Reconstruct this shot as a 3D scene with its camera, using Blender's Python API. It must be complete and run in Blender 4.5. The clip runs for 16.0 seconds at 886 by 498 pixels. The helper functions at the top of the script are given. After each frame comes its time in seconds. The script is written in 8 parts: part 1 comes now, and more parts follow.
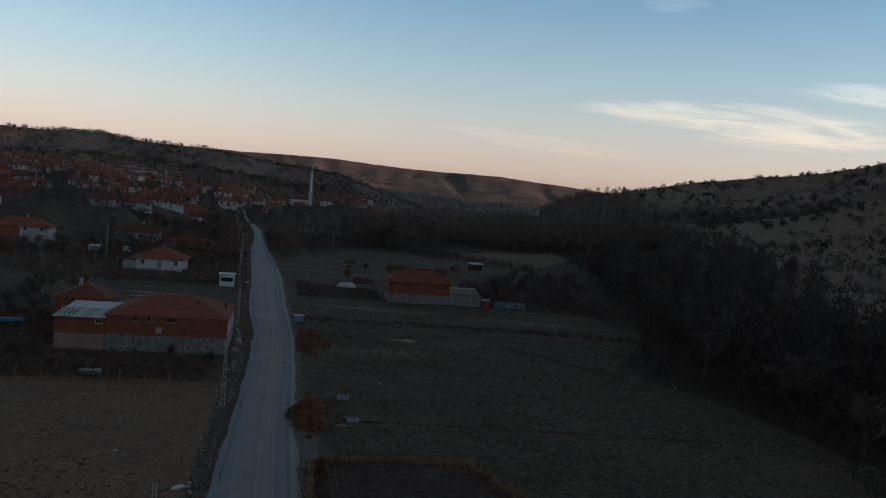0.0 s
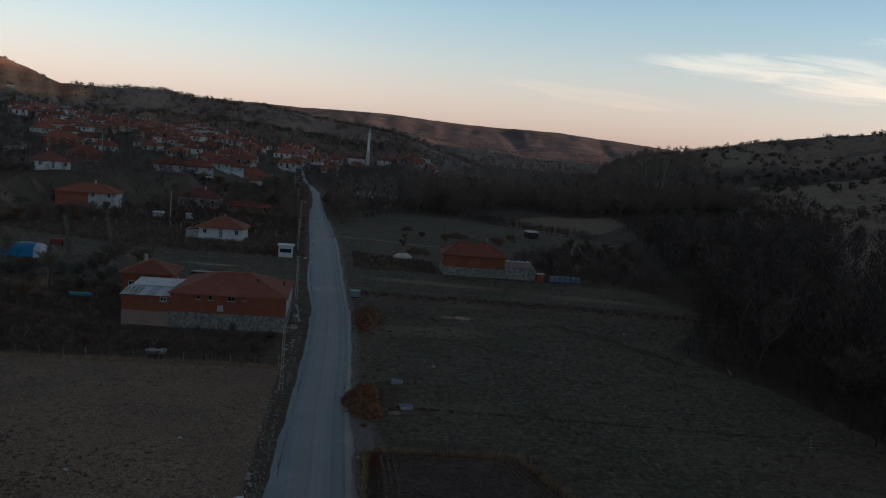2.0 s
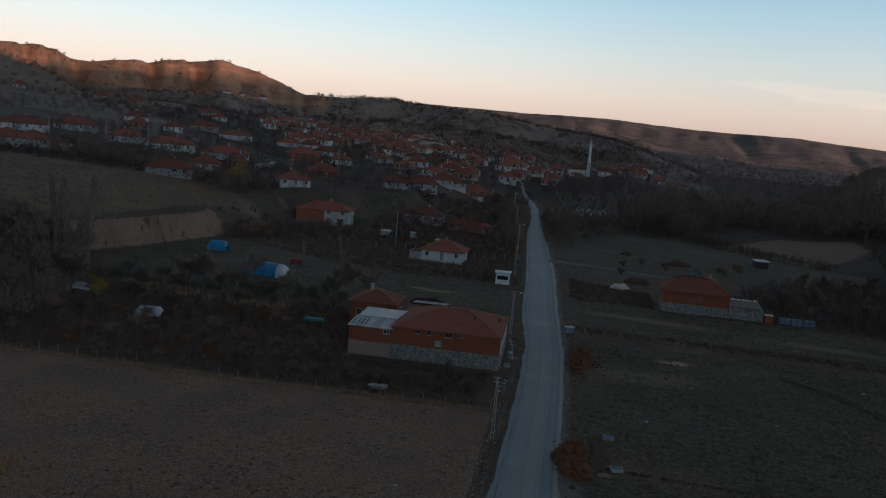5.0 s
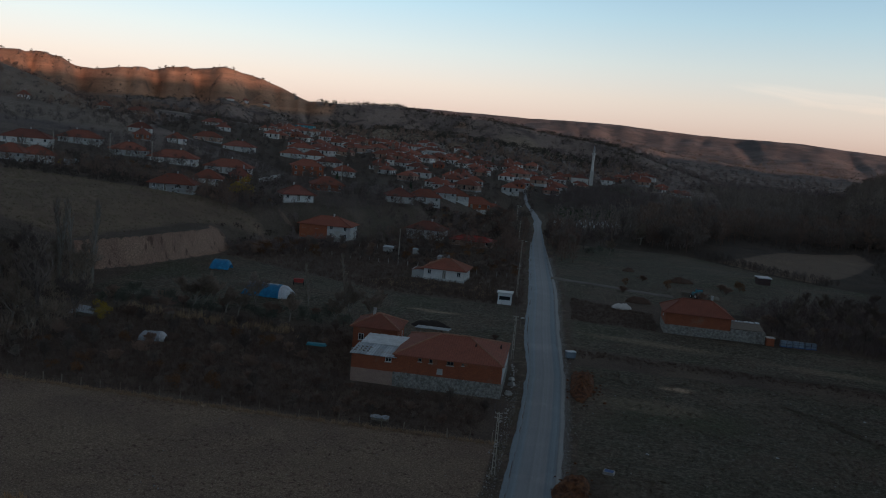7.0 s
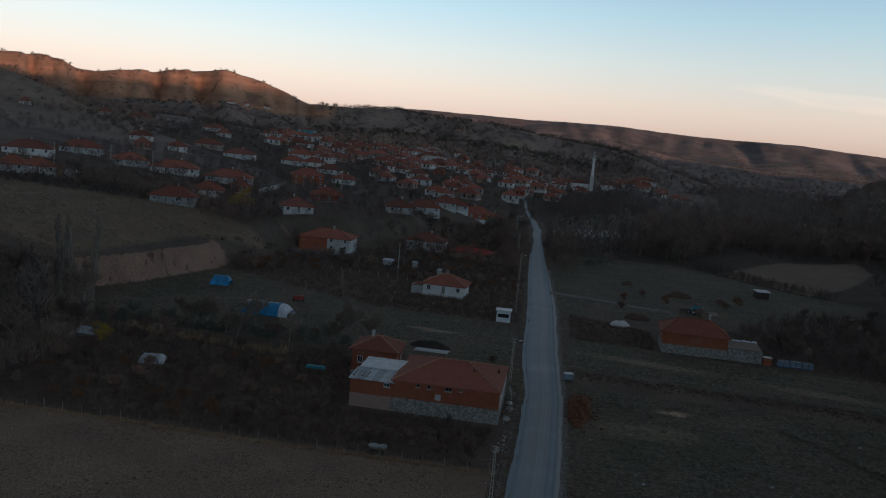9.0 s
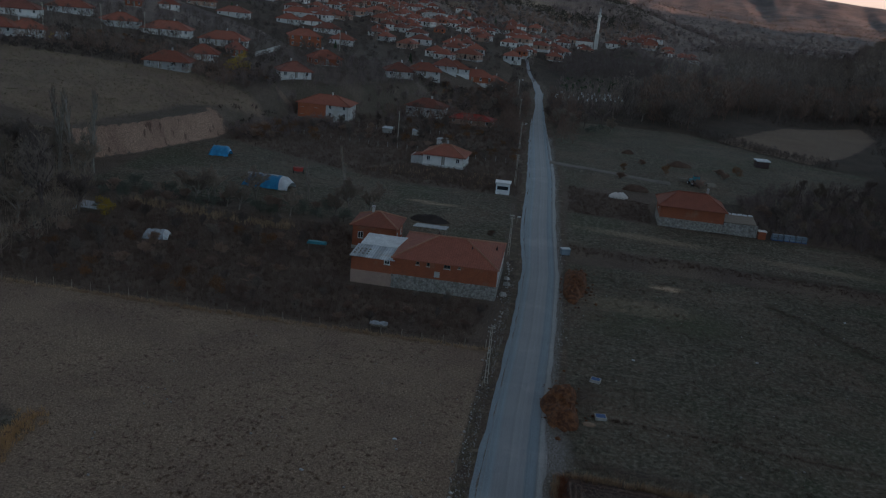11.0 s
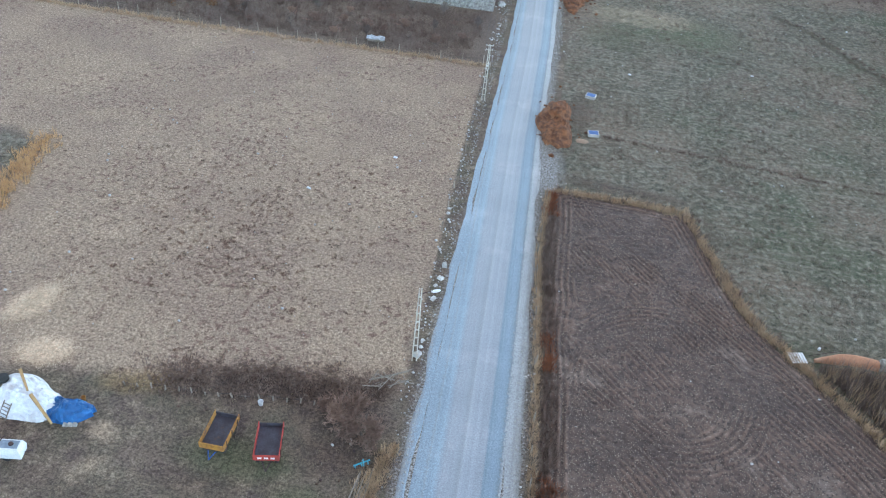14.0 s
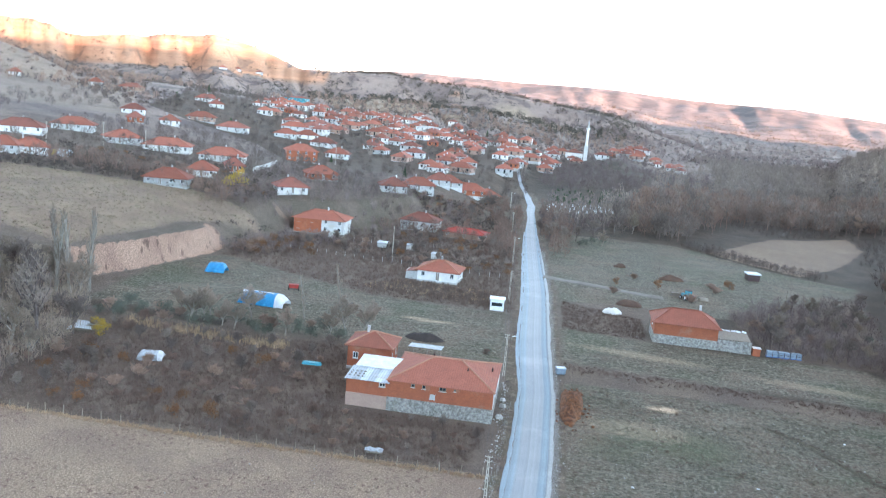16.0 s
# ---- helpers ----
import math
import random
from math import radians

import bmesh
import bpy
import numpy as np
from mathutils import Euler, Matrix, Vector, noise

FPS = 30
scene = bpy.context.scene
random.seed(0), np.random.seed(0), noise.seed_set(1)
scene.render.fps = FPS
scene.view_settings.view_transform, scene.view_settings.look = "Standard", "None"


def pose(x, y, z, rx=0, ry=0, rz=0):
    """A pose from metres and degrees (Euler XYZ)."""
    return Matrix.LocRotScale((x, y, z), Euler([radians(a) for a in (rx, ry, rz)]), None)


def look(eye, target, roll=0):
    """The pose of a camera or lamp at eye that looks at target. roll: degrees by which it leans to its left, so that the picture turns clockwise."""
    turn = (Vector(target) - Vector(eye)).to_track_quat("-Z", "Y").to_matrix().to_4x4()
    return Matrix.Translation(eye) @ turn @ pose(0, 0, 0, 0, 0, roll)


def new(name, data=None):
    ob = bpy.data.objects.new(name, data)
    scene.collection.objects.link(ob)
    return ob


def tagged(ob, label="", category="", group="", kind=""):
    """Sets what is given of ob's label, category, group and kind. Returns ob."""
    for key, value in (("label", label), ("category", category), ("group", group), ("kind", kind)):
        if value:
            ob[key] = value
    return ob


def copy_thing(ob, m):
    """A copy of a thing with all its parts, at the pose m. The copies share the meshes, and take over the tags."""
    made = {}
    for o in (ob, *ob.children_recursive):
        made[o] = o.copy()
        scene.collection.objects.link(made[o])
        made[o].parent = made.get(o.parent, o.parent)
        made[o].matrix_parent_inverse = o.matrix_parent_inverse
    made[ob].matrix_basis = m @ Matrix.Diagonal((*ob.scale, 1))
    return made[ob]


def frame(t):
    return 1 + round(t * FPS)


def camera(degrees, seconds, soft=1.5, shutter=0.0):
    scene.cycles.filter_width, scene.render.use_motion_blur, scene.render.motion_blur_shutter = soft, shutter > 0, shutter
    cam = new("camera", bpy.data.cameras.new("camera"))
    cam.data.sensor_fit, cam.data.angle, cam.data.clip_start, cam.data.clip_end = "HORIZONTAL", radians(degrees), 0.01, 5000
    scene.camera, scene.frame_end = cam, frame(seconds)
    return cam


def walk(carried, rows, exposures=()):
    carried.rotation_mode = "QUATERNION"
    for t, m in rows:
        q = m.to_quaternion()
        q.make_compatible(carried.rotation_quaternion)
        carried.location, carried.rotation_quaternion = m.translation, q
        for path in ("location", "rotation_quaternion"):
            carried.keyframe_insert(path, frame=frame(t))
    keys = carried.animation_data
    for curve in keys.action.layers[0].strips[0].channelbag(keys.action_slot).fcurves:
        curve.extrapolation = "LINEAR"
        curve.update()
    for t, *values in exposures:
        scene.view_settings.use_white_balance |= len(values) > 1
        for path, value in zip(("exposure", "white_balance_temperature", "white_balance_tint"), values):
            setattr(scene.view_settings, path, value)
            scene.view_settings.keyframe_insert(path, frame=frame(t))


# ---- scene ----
cam = camera(56.2, 16.0, 1.1, 0.1)
PATH = [
    (0, (0.496, -1.982, 21.996), (0.857, -0.017, 21.89), 4.4),
    (0.5, (0.512, -1.951, 22.888), (0.87, 0.012, 22.754), 4.4),
    (1, (0.505, -2.036, 23.785), (0.842, -0.072, 23.614), 4.5),
    (1.5, (0.508, -2.124, 24.699), (0.786, -0.156, 24.482), 4.5),
    (2, (0.485, -2.141, 25.601), (0.718, -0.167, 25.378), 4.6),
    (2.5, (0.485, -2.097, 26.466), (0.712, -0.122, 26.244), 4.6),
    (3, (0.489, -2.149, 27.399), (0.662, -0.17, 27.172), 4.6),
    (3.5, (0.357, -2.099, 28.299), (0.35, -0.114, 28.058), 4.7),
    (4, (0.211, -1.831, 29.024), (-0.02, 0.139, 28.767), 4.8),
    (4.2, (0.245, -1.783, 29.39), (-0.03, 0.181, 29.13), 4.8),
    (6.5, (0.07, -1.976, 33.438), (-0.221, -0.013, 33.189), 4.9),
    (7, (0.106, -1.94, 34.297), (-0.188, 0.023, 34.05), 4.9),
    (7.5, (-0.013, -1.828, 35.107), (-0.307, 0.135, 34.862), 5.0),
    (8, (0.045, -1.962, 36.136), (-0.25, 0.001, 35.891), 5.0),
    (10.3, (0.194, -2.398, 40.013), (-0.102, -0.438, 39.752), 5.0),
    (10.5, (-0.009, -2.197, 40.278), (-0.293, -0.246, 39.94), 5.2),
    (11, (0.137, -2.435, 41.291), (-0.12, -0.538, 40.711), 5.3),
    (11.5, (-0.053, -2.921, 42.343), (-0.274, -1.107, 41.531), 5.5),
    (12, (-0.038, -3.128, 43.011), (-0.219, -1.437, 41.959), 5.8),
    (12.5, (-0.072, -3.242, 43.768), (-0.213, -1.683, 42.523), 6.3),
    (13, (-0.136, -3.281, 44.331), (-0.274, -1.721, 43.088), 6.3),
    (13.5, (-0.187, -3.258, 44.451), (-0.324, -1.698, 43.207), 6.3),
    (14, (-0.217, -3.305, 44.481), (-0.358, -1.726, 43.262), 6.2),
    (14.5, (-0.201, -3.305, 44.404), (-0.365, -1.643, 43.304), 5.9),
    (15, (-0.244, -3.17, 44.351), (-0.444, -1.389, 43.464), 5.6),
    (15.5, (-0.201, -2.883, 44.256), (-0.44, -0.997, 43.634), 5.3),
    (16, (-0.388, -2.752, 43.849), (-0.659, -0.798, 43.515), 5.1),
]
walk(cam, [(t, look(eye, target, roll)) for t, eye, target, roll in PATH],
     [(0, 0.43), (2.0, 0.58), (3.5, 0.70), (7, 0.73), (10.3, 0.76), (11, 1.30), (11.25, 2.7), (11.5, 3.55), (12.0, 4.05), (12.5, 4.36), (14.5, 4.48), (15.5, 4.68), (16, 4.48)])
# ---- the lie of the land ----
def ss(a, b, v):
    t = np.clip((v - a) / (b - a), 0.0, 1.0)
    return t * t * (3 - 2 * t)


LATTICE = np.random.RandomState(5).rand(256, 256)


def vnoise(x, y):
    xi, yi = np.floor(x).astype(int), np.floor(y).astype(int)
    fx, fy = x - xi, y - yi
    fx, fy = fx * fx * (3 - 2 * fx), fy * fy * (3 - 2 * fy)
    a, b = LATTICE[xi % 256, yi % 256], LATTICE[(xi + 1) % 256, yi % 256]
    c, d = LATTICE[xi % 256, (yi + 1) % 256], LATTICE[(xi + 1) % 256, (yi + 1) % 256]
    return (a * (1 - fx) + b * fx) * (1 - fy) + (c * (1 - fx) + d * fx) * fy


def fbm(x, y, octaves=4):
    total, amp, norm = 0.0, 1.0, 0.0
    for k in range(octaves):
        total = total + amp * (vnoise(x * 2**k + 17.3 * k, y * 2**k + 9.1 * k) - 0.5)
        norm, amp = norm + amp, amp * 0.5
    return total / norm * 2


def bank_x(y):
    """The foot of the earth bank below the village."""
    return np.interp(y, [0, 60, 100, 135, 155, 170, 197, 222, 246, 251, 272, 310, 345, 420, 700],
                     [-230, -190, -160, -128, -101, -94, -87, -80, -79, -62, -49, -33, -24, -16, -10])


ROAD_Y = [-60, 27, 50, 76, 101, 125, 150, 190, 243, 300, 332, 365, 400, 440, 520]
ROAD_X = [0.6, -0.5, -0.85, -1.2, -1.0, -1.3, -2.8, -4.3, -7.6, -11.0, -12.8, -13.6, -17.0, -24.0, -32.0]


def road_x(y):
    return np.interp(y, ROAD_Y, ROAD_X)


def ridge(az, r, azs, crests, far, run, fall, rough):
    crest = np.interp(az, azs, crests, left=0, right=0)
    up = np.clip((r - (far - run)) / run, 0, 1)
    shape = up**1.3 * (1 - 0.55 * ss(far, far + fall, r))
    n = fbm(az * 0.33 + 40, r / 260.0, 4)
    gully = np.abs(fbm(az * 0.8 + r / 900.0, r / 700.0 + 3, 3))
    return crest * shape * (1 + rough * (0.5 * n - 0.7 * gully + 0.10) * ss(0.03, 0.35, shape) * (1 - 0.85 * ss(0.9, 1.0, shape))) - 25 * (crest <= 0)


def mesa(az, r):
    """The eroded tableland behind the village: a ribbed clay scarp over gullied slopes, cut by side valleys."""
    crest = np.interp(az, [-75, -60, -48, -38, -35, -33, -31.8, -29, -26, -24, -22.5, -20.9, -18.5, -15.6, -12.6, -9.4, -6, -2, 3, 9],
                      [150, 150, 125, 110, 111, 101, 97, 105, 112, 114, 111, 102, 82, 82, 85, 78, 76, 64, 52, 10], left=0, right=0)
    far, run = 1250.0, 800.0
    rib = np.sqrt(np.abs(fbm(az * 0.42 + 3.0 + r / 500.0, r / 900.0 + 1.5, 2)) + 0.002)
    fine = np.abs(fbm(az * 0.95 + 9.0, r / 1500.0, 1))
    cliff = 0.25 + 0.75 * ss(-15, -20, az)
    up = np.clip((r + cliff * (105 * (rib - 0.45) + 40 * (fine - 0.3)) - (far - run)) / run, 0, 1)
    shape = np.interp(up, [0, 0.2, 0.35, 0.6, 0.74, 0.85, 0.88, 0.93, 0.96, 1], [0, 0.16, 0.30, 0.48, 0.55, 0.60, 0.68, 0.93, 0.99, 1])
    spur = fbm(az * 0.28 + 12.0, r / 800.0, 3)
    gully = np.abs(fbm(az * 0.6 + 31.0, r / 420.0, 3))
    low = ss(0.04, 0.25, shape) * (1 - ss(0.45, 0.62, shape))
    back = 1 - 0.5 * ss(far + 40, far + 700, r)
    return crest * (shape * back + low * (0.20 * spur - 0.34 * gully + 0.05)) - 25 * (crest <= 0)


def height(x, y):
    x, y = np.asarray(x, float), np.asarray(y, float)
    r, az = np.hypot(x, y), np.degrees(np.arctan2(x, y))
    z = 2.0 * ss(112, 165, y) + 0.018 * np.clip(y - 165, 0, 640)
    z = z * (1 - 0.5 * ss(30, 110, x))
    u = bank_x(y) - x
    wide = 9.0 - 6.5 * ss(150, 157, y) * (1 - ss(196, 204, y)) + 45 * ss(157, 140, y) + 20 * ss(278, 305, y)
    front = ss(60, 150, y)
    local = ss(150, 157, y) * (1 - ss(212, 244, y))
    z = z + front * ((8.5 - 2.6 * local * (1 - ss(3, 34, u))) * ss(0, 1, u / wide) + 0.085 * np.clip(u - 7, 0, 420) * (1 - 0.4 * ss(500, 900, y)))
    # the hollow in which the village lies, and the spur at its foot
    z = z - 6.0 * np.exp(-((x + 118) / 85) ** 2 - ((y - 405) / 110) ** 2) + 4.0 * np.exp(-((x + 38) / 22) ** 2 - ((y - 318) / 28) ** 2)
    z = z + 0.9 * fbm(x / 60.0 + 3, y / 60.0, 3) * ss(150, 330, r) + 2.6 * fbm(x / 130.0, y / 130.0 + 8, 3) * ss(400, 700, r)
    z = z + 0.10 * fbm(x / 7.0, y / 7.0, 3) * ss(4.0, 8.0, np.abs(x - road_x(y)))
    left = mesa(az, r)
    knoll = ridge(az, r, [-60, -46, -38, -34, -30, -27], [66, 70, 66, 52, 30, 6], 600, 240, 400, 0.12)
    far = ridge(az, r, [-16, -11, -5, 2, 8, 14, 19, 24, 30], [150, 172, 168, 172, 154, 150, 128, 104, 90], 3300, 1500, 900, 0.22)
    mid = ridge(az, r, [-10, -3, 2, 7, 13, 20, 30], [60, 74, 84, 56, 40, 34, 30], 2100, 700, 900, 0.3)
    # Past 40 degrees this crest is unseen, raised to keep sun off the valley.
    right = ridge(az, r, [17, 20, 23, 28, 33, 36.5, 39, 45, 52, 60, 75, 90], [20, 42, 52, 68, 78, 88, 100, 145, 182, 195, 205, 212], 900, 560, 900, 0.28)
    # Unseen ridge added behind the camera to shade the valley from the low sun.
    rear_sunblock = ridge(np.where(az < 0, az + 360, az), r, [70, 95, 150, 210, 270, 290, 300], [195, 205, 200, 195, 190, 170, 140], 900, 640, 1500, 0.2)
    for part_of in (left, knoll, far, mid, right, rear_sunblock):
        z = np.maximum(z, part_of)
    return z - 6.0 * ss(3600, 4800, r)

# ---- sky and sun: dusk, the sun low behind the unseen hill added at the camera's back ----
SUN_AZ, SUN_EL = 141.0, 3.2
world = bpy.data.worlds.new("dusk")
scene.world = world
world.use_nodes = True
wt = world.node_tree
wt.nodes.clear()


def wn(kind, **values):
    node = wt.nodes.new(kind)
    for key, value in values.items():
        node.inputs[key].default_value = value
    return node


def wmath(op, a, b=None, c=None):
    node = wt.nodes.new("ShaderNodeMath")
    node.operation = op
    for n, v in enumerate((a, b, c)):
        if v is None:
            continue
        if isinstance(v, (int, float)):
            node.inputs[n].default_value = v
        else:
            wt.links.new(v, node.inputs[n])
    return node.outputs[0]


sky = wt.nodes.new("ShaderNodeTexSky")
sky.sky_type, sky.sun_disc = "NISHITA", False
sky.sun_elevation, sky.sun_rotation = radians(SUN_EL), radians(SUN_AZ)
sky.altitude, sky.air_density, sky.dust_density, sky.ozone_density = 700, 1.0, 1.0, 1.0
coord = wt.nodes.new("ShaderNodeTexCoord")
sep = wt.nodes.new("ShaderNodeSeparateXYZ")
wt.links.new(coord.outputs["Generated"], sep.inputs[0])
# cool above, with the rosy band that lies opposite a low sun
ramp = wt.nodes.new("ShaderNodeValToRGB")
ramp.color_ramp.elements[0].position, ramp.color_ramp.elements[0].color = 0.0, (0.92, 0.67, 0.63, 1)
ramp.color_ramp.elements[1].position, ramp.color_ramp.elements[1].color = 1.0, (0.425, 0.45, 0.54, 1)
for pos, col in ((0.03, (1.18, 0.88, 0.74)), (0.07, (1.18, 1.04, 0.91)), (0.11, (1.07, 1.17, 1.15)), (0.16, (0.88, 1.23, 1.41)), (0.24, (0.67, 1.16, 1.65)), (0.40, (0.47, 0.58, 0.735)), (0.65, (0.425, 0.46, 0.55))):
    ramp.color_ramp.elements.new(pos).color = (*col, 1)
wt.links.new(sep.outputs["Z"], ramp.inputs[0])
plain = wt.nodes.new("ShaderNodeRGBToBW")
wt.links.new(sky.outputs[0], plain.inputs[0])
tint = wt.nodes.new("ShaderNodeMix")
tint.data_type, tint.blend_type = "RGBA", "MULTIPLY"
tint.inputs[0].default_value = 1.0
wt.links.new(plain.outputs[0], tint.inputs[6])
wt.links.new(ramp.outputs[0], tint.inputs[7])
# the sky brightens towards the sun's side
east = wmath("MAXIMUM", sep.outputs["X"], 0.0)
slope = wmath("MINIMUM", wmath("MULTIPLY_ADD", wmath("MULTIPLY", east, east), 1.15, 0.97), 1.42)
grade = wt.nodes.new("ShaderNodeMix")
grade.data_type, grade.blend_type = "RGBA", "MULTIPLY"
grade.inputs[0].default_value = 1.0
wt.links.new(tint.outputs[2], grade.inputs[6])
level = wt.nodes.new("ShaderNodeCombineXYZ")
for n in range(3):
    wt.links.new(slope, level.inputs[n])
wt.links.new(level.outputs[0], grade.inputs[7])
# thin high cloud: long drifting banks, frayed by streaks
azimuth = wmath("MULTIPLY", wmath("ARCTAN2", sep.outputs["X"], sep.outputs["Y"]), 57.2958)
flat = wt.nodes.new("ShaderNodeCombineXYZ")
wt.links.new(wmath("MULTIPLY", azimuth, 0.16), flat.inputs[0])
wt.links.new(wmath("MULTIPLY_ADD", sep.outputs["Z"], 75.0, wmath("MULTIPLY", azimuth, 0.14)), flat.inputs[1])
wisps = wn("ShaderNodeTexNoise", Scale=1.0, Detail=7.0, Roughness=0.62, Distortion=0.8)
wt.links.new(flat.outputs[0], wisps.inputs["Vector"])
amount = None
for az_, z_, wide_, tall_, tilt_, most in ((28.5, 0.121, 10.5, 0.020, -0.0006, 1.0), (32.5, 0.103, 7.0, 0.016, -0.0003, 1.0), (37.5, 0.149, 6.0, 0.015, -0.001, 1.0), (16.0, 0.083, 9.0, 0.012, -0.0012, 0.2), (24.6, 0.243, 2.6, 0.010, 0.0, 0.5), (60.0, 0.13, 14.0, 0.03, 0.0, 0.9), (-70.0, 0.14, 12.0, 0.02, 0.0, 0.5)):
    u = wmath("DIVIDE", wmath("SUBTRACT", azimuth, az_), wide_)
    v = wmath("DIVIDE", wmath("SUBTRACT", wmath("MULTIPLY_ADD", wmath("SUBTRACT", azimuth, az_), -tilt_, sep.outputs["Z"]), z_), tall_)
    bank = wmath("SUBTRACT", 1.0, wmath("ADD", wmath("MULTIPLY", u, u), wmath("MULTIPLY", v, v)))
    fray = wmath("MULTIPLY_ADD", wmath("SUBTRACT", wisps.outputs[0], 0.5), 3.6, wmath("MULTIPLY", bank, 0.9))
    part_ = wmath("MULTIPLY", wmath("MINIMUM", wmath("MAXIMUM", fray, 0.0), 1.0), most)
    part_ = wmath("MULTIPLY", part_, wmath("MINIMUM", wmath("MAXIMUM", wmath("MULTIPLY", bank, 2.0), 0.0), 1.0))
    amount = part_ if amount is None else wmath("MAXIMUM", amount, part_)
amount = wmath("MULTIPLY", amount, 0.7)
cloudy = wt.nodes.new("ShaderNodeMix")
cloudy.data_type, cloudy.blend_type = "RGBA", "MULTIPLY"
cloudy.inputs[0].default_value = 1.0
cloudy.inputs[7].default_value = (1.75, 1.42, 1.22, 1)
wt.links.new(grade.outputs[2], cloudy.inputs[6])
veil = wt.nodes.new("ShaderNodeMix")
veil.data_type = "RGBA"
wt.links.new(amount, veil.inputs[0])
wt.links.new(grade.outputs[2], veil.inputs[6])
wt.links.new(cloudy.outputs[2], veil.inputs[7])
back = wn("ShaderNodeBackground", Strength=0.15)
wt.links.new(veil.outputs[2], back.inputs[0])
out = wt.nodes.new("ShaderNodeOutputWorld")
wt.links.new(back.outputs[0], out.inputs[0])

sun = new("sun", bpy.data.lights.new("sun", "SUN"))
sun.data.energy, sun.data.angle, sun.data.color = 2.05, radians(0.5), (1.0, 0.56, 0.40)
toward = Vector((math.sin(radians(SUN_AZ)) * math.cos(radians(SUN_EL)), math.cos(radians(SUN_AZ)) * math.cos(radians(SUN_EL)), math.sin(radians(SUN_EL))))
sun.matrix_world = look(toward * 100, (0, 0, 0))

# ---- materials ----
def material(name, a, b, scale=1.0, fine=12.0, rough=0.9, bump=0.3, spread=0.35, metal=0.0, stain=None, random_tone=0.0, coat=0.0):
    """Two tones mixed by a broad and a fine noise, with relief; stain: a third tone in blotches; random_tone: how far each object differs."""
    m = bpy.data.materials.new(name)
    m.use_nodes = True
    t = m.node_tree
    bsdf = t.nodes["Principled BSDF"]
    bsdf.inputs["Roughness"].default_value, bsdf.inputs["Metallic"].default_value = rough, metal
    bsdf.inputs["Specular IOR Level"].default_value = 0.3
    bsdf.inputs["Coat Weight"].default_value = coat
    geo = t.nodes.new("ShaderNodeNewGeometry")

    def noise_of(s, detail, rough_=0.6):
        n = t.nodes.new("ShaderNodeTexNoise")
        n.inputs["Scale"].default_value, n.inputs["Detail"].default_value, n.inputs["Roughness"].default_value = s, detail, rough_
        t.links.new(geo.outputs["Position"], n.inputs["Vector"])
        return n.outputs[0]

    def mix(f, x, y, blend="MIX"):
        n = t.nodes.new("ShaderNodeMix")
        n.data_type, n.blend_type = "RGBA", blend
        for slot, v in ((0, f), (6, x), (7, y)):
            if isinstance(v, (int, float)):
                n.inputs[slot].default_value = v
            elif isinstance(v, tuple):
                n.inputs[slot].default_value = (*v, 1)
            else:
                t.links.new(v, n.inputs[slot])
        return n.outputs[2]

    def spread_of(v, lo, hi):
        n = t.nodes.new("ShaderNodeMapRange")
        n.inputs[1].default_value, n.inputs[2].default_value = lo, hi
        t.links.new(v, n.inputs[0])
        return n.outputs[0]

    broad, grain = noise_of(scale, 4), noise_of(fine, 3)
    colour = mix(spread_of(broad, 0.5 - spread / 2, 0.5 + spread / 2), a, b)
    colour = mix(spread_of(grain, 0.3, 0.7), colour, mix(1.0, colour, (0.72, 0.72, 0.72), "MULTIPLY"))
    if stain:
        colour = mix(spread_of(noise_of(scale * 0.45, 6, 0.7), 0.55, 0.68), colour, stain)
    if random_tone:
        info = t.nodes.new("ShaderNodeObjectInfo")
        tone = t.nodes.new("ShaderNodeMapRange")
        tone.inputs[3].default_value, tone.inputs[4].default_value = 1 - random_tone, 1 + random_tone
        t.links.new(info.outputs["Random"], tone.inputs[0])
        grey = t.nodes.new("ShaderNodeCombineXYZ")
        for k in range(3):
            t.links.new(tone.outputs[0], grey.inputs[k])
        colour = mix(1.0, colour, grey.outputs[0], "MULTIPLY")
    t.links.new(colour, bsdf.inputs["Base Color"])
    if bump:
        bm_ = t.nodes.new("ShaderNodeBump")
        bm_.inputs["Strength"].default_value, bm_.inputs["Distance"].default_value = bump, 0.6 / fine
        t.links.new(grain, bm_.inputs["Height"])
        t.links.new(bm_.outputs[0], bsdf.inputs["Normal"])
    return m


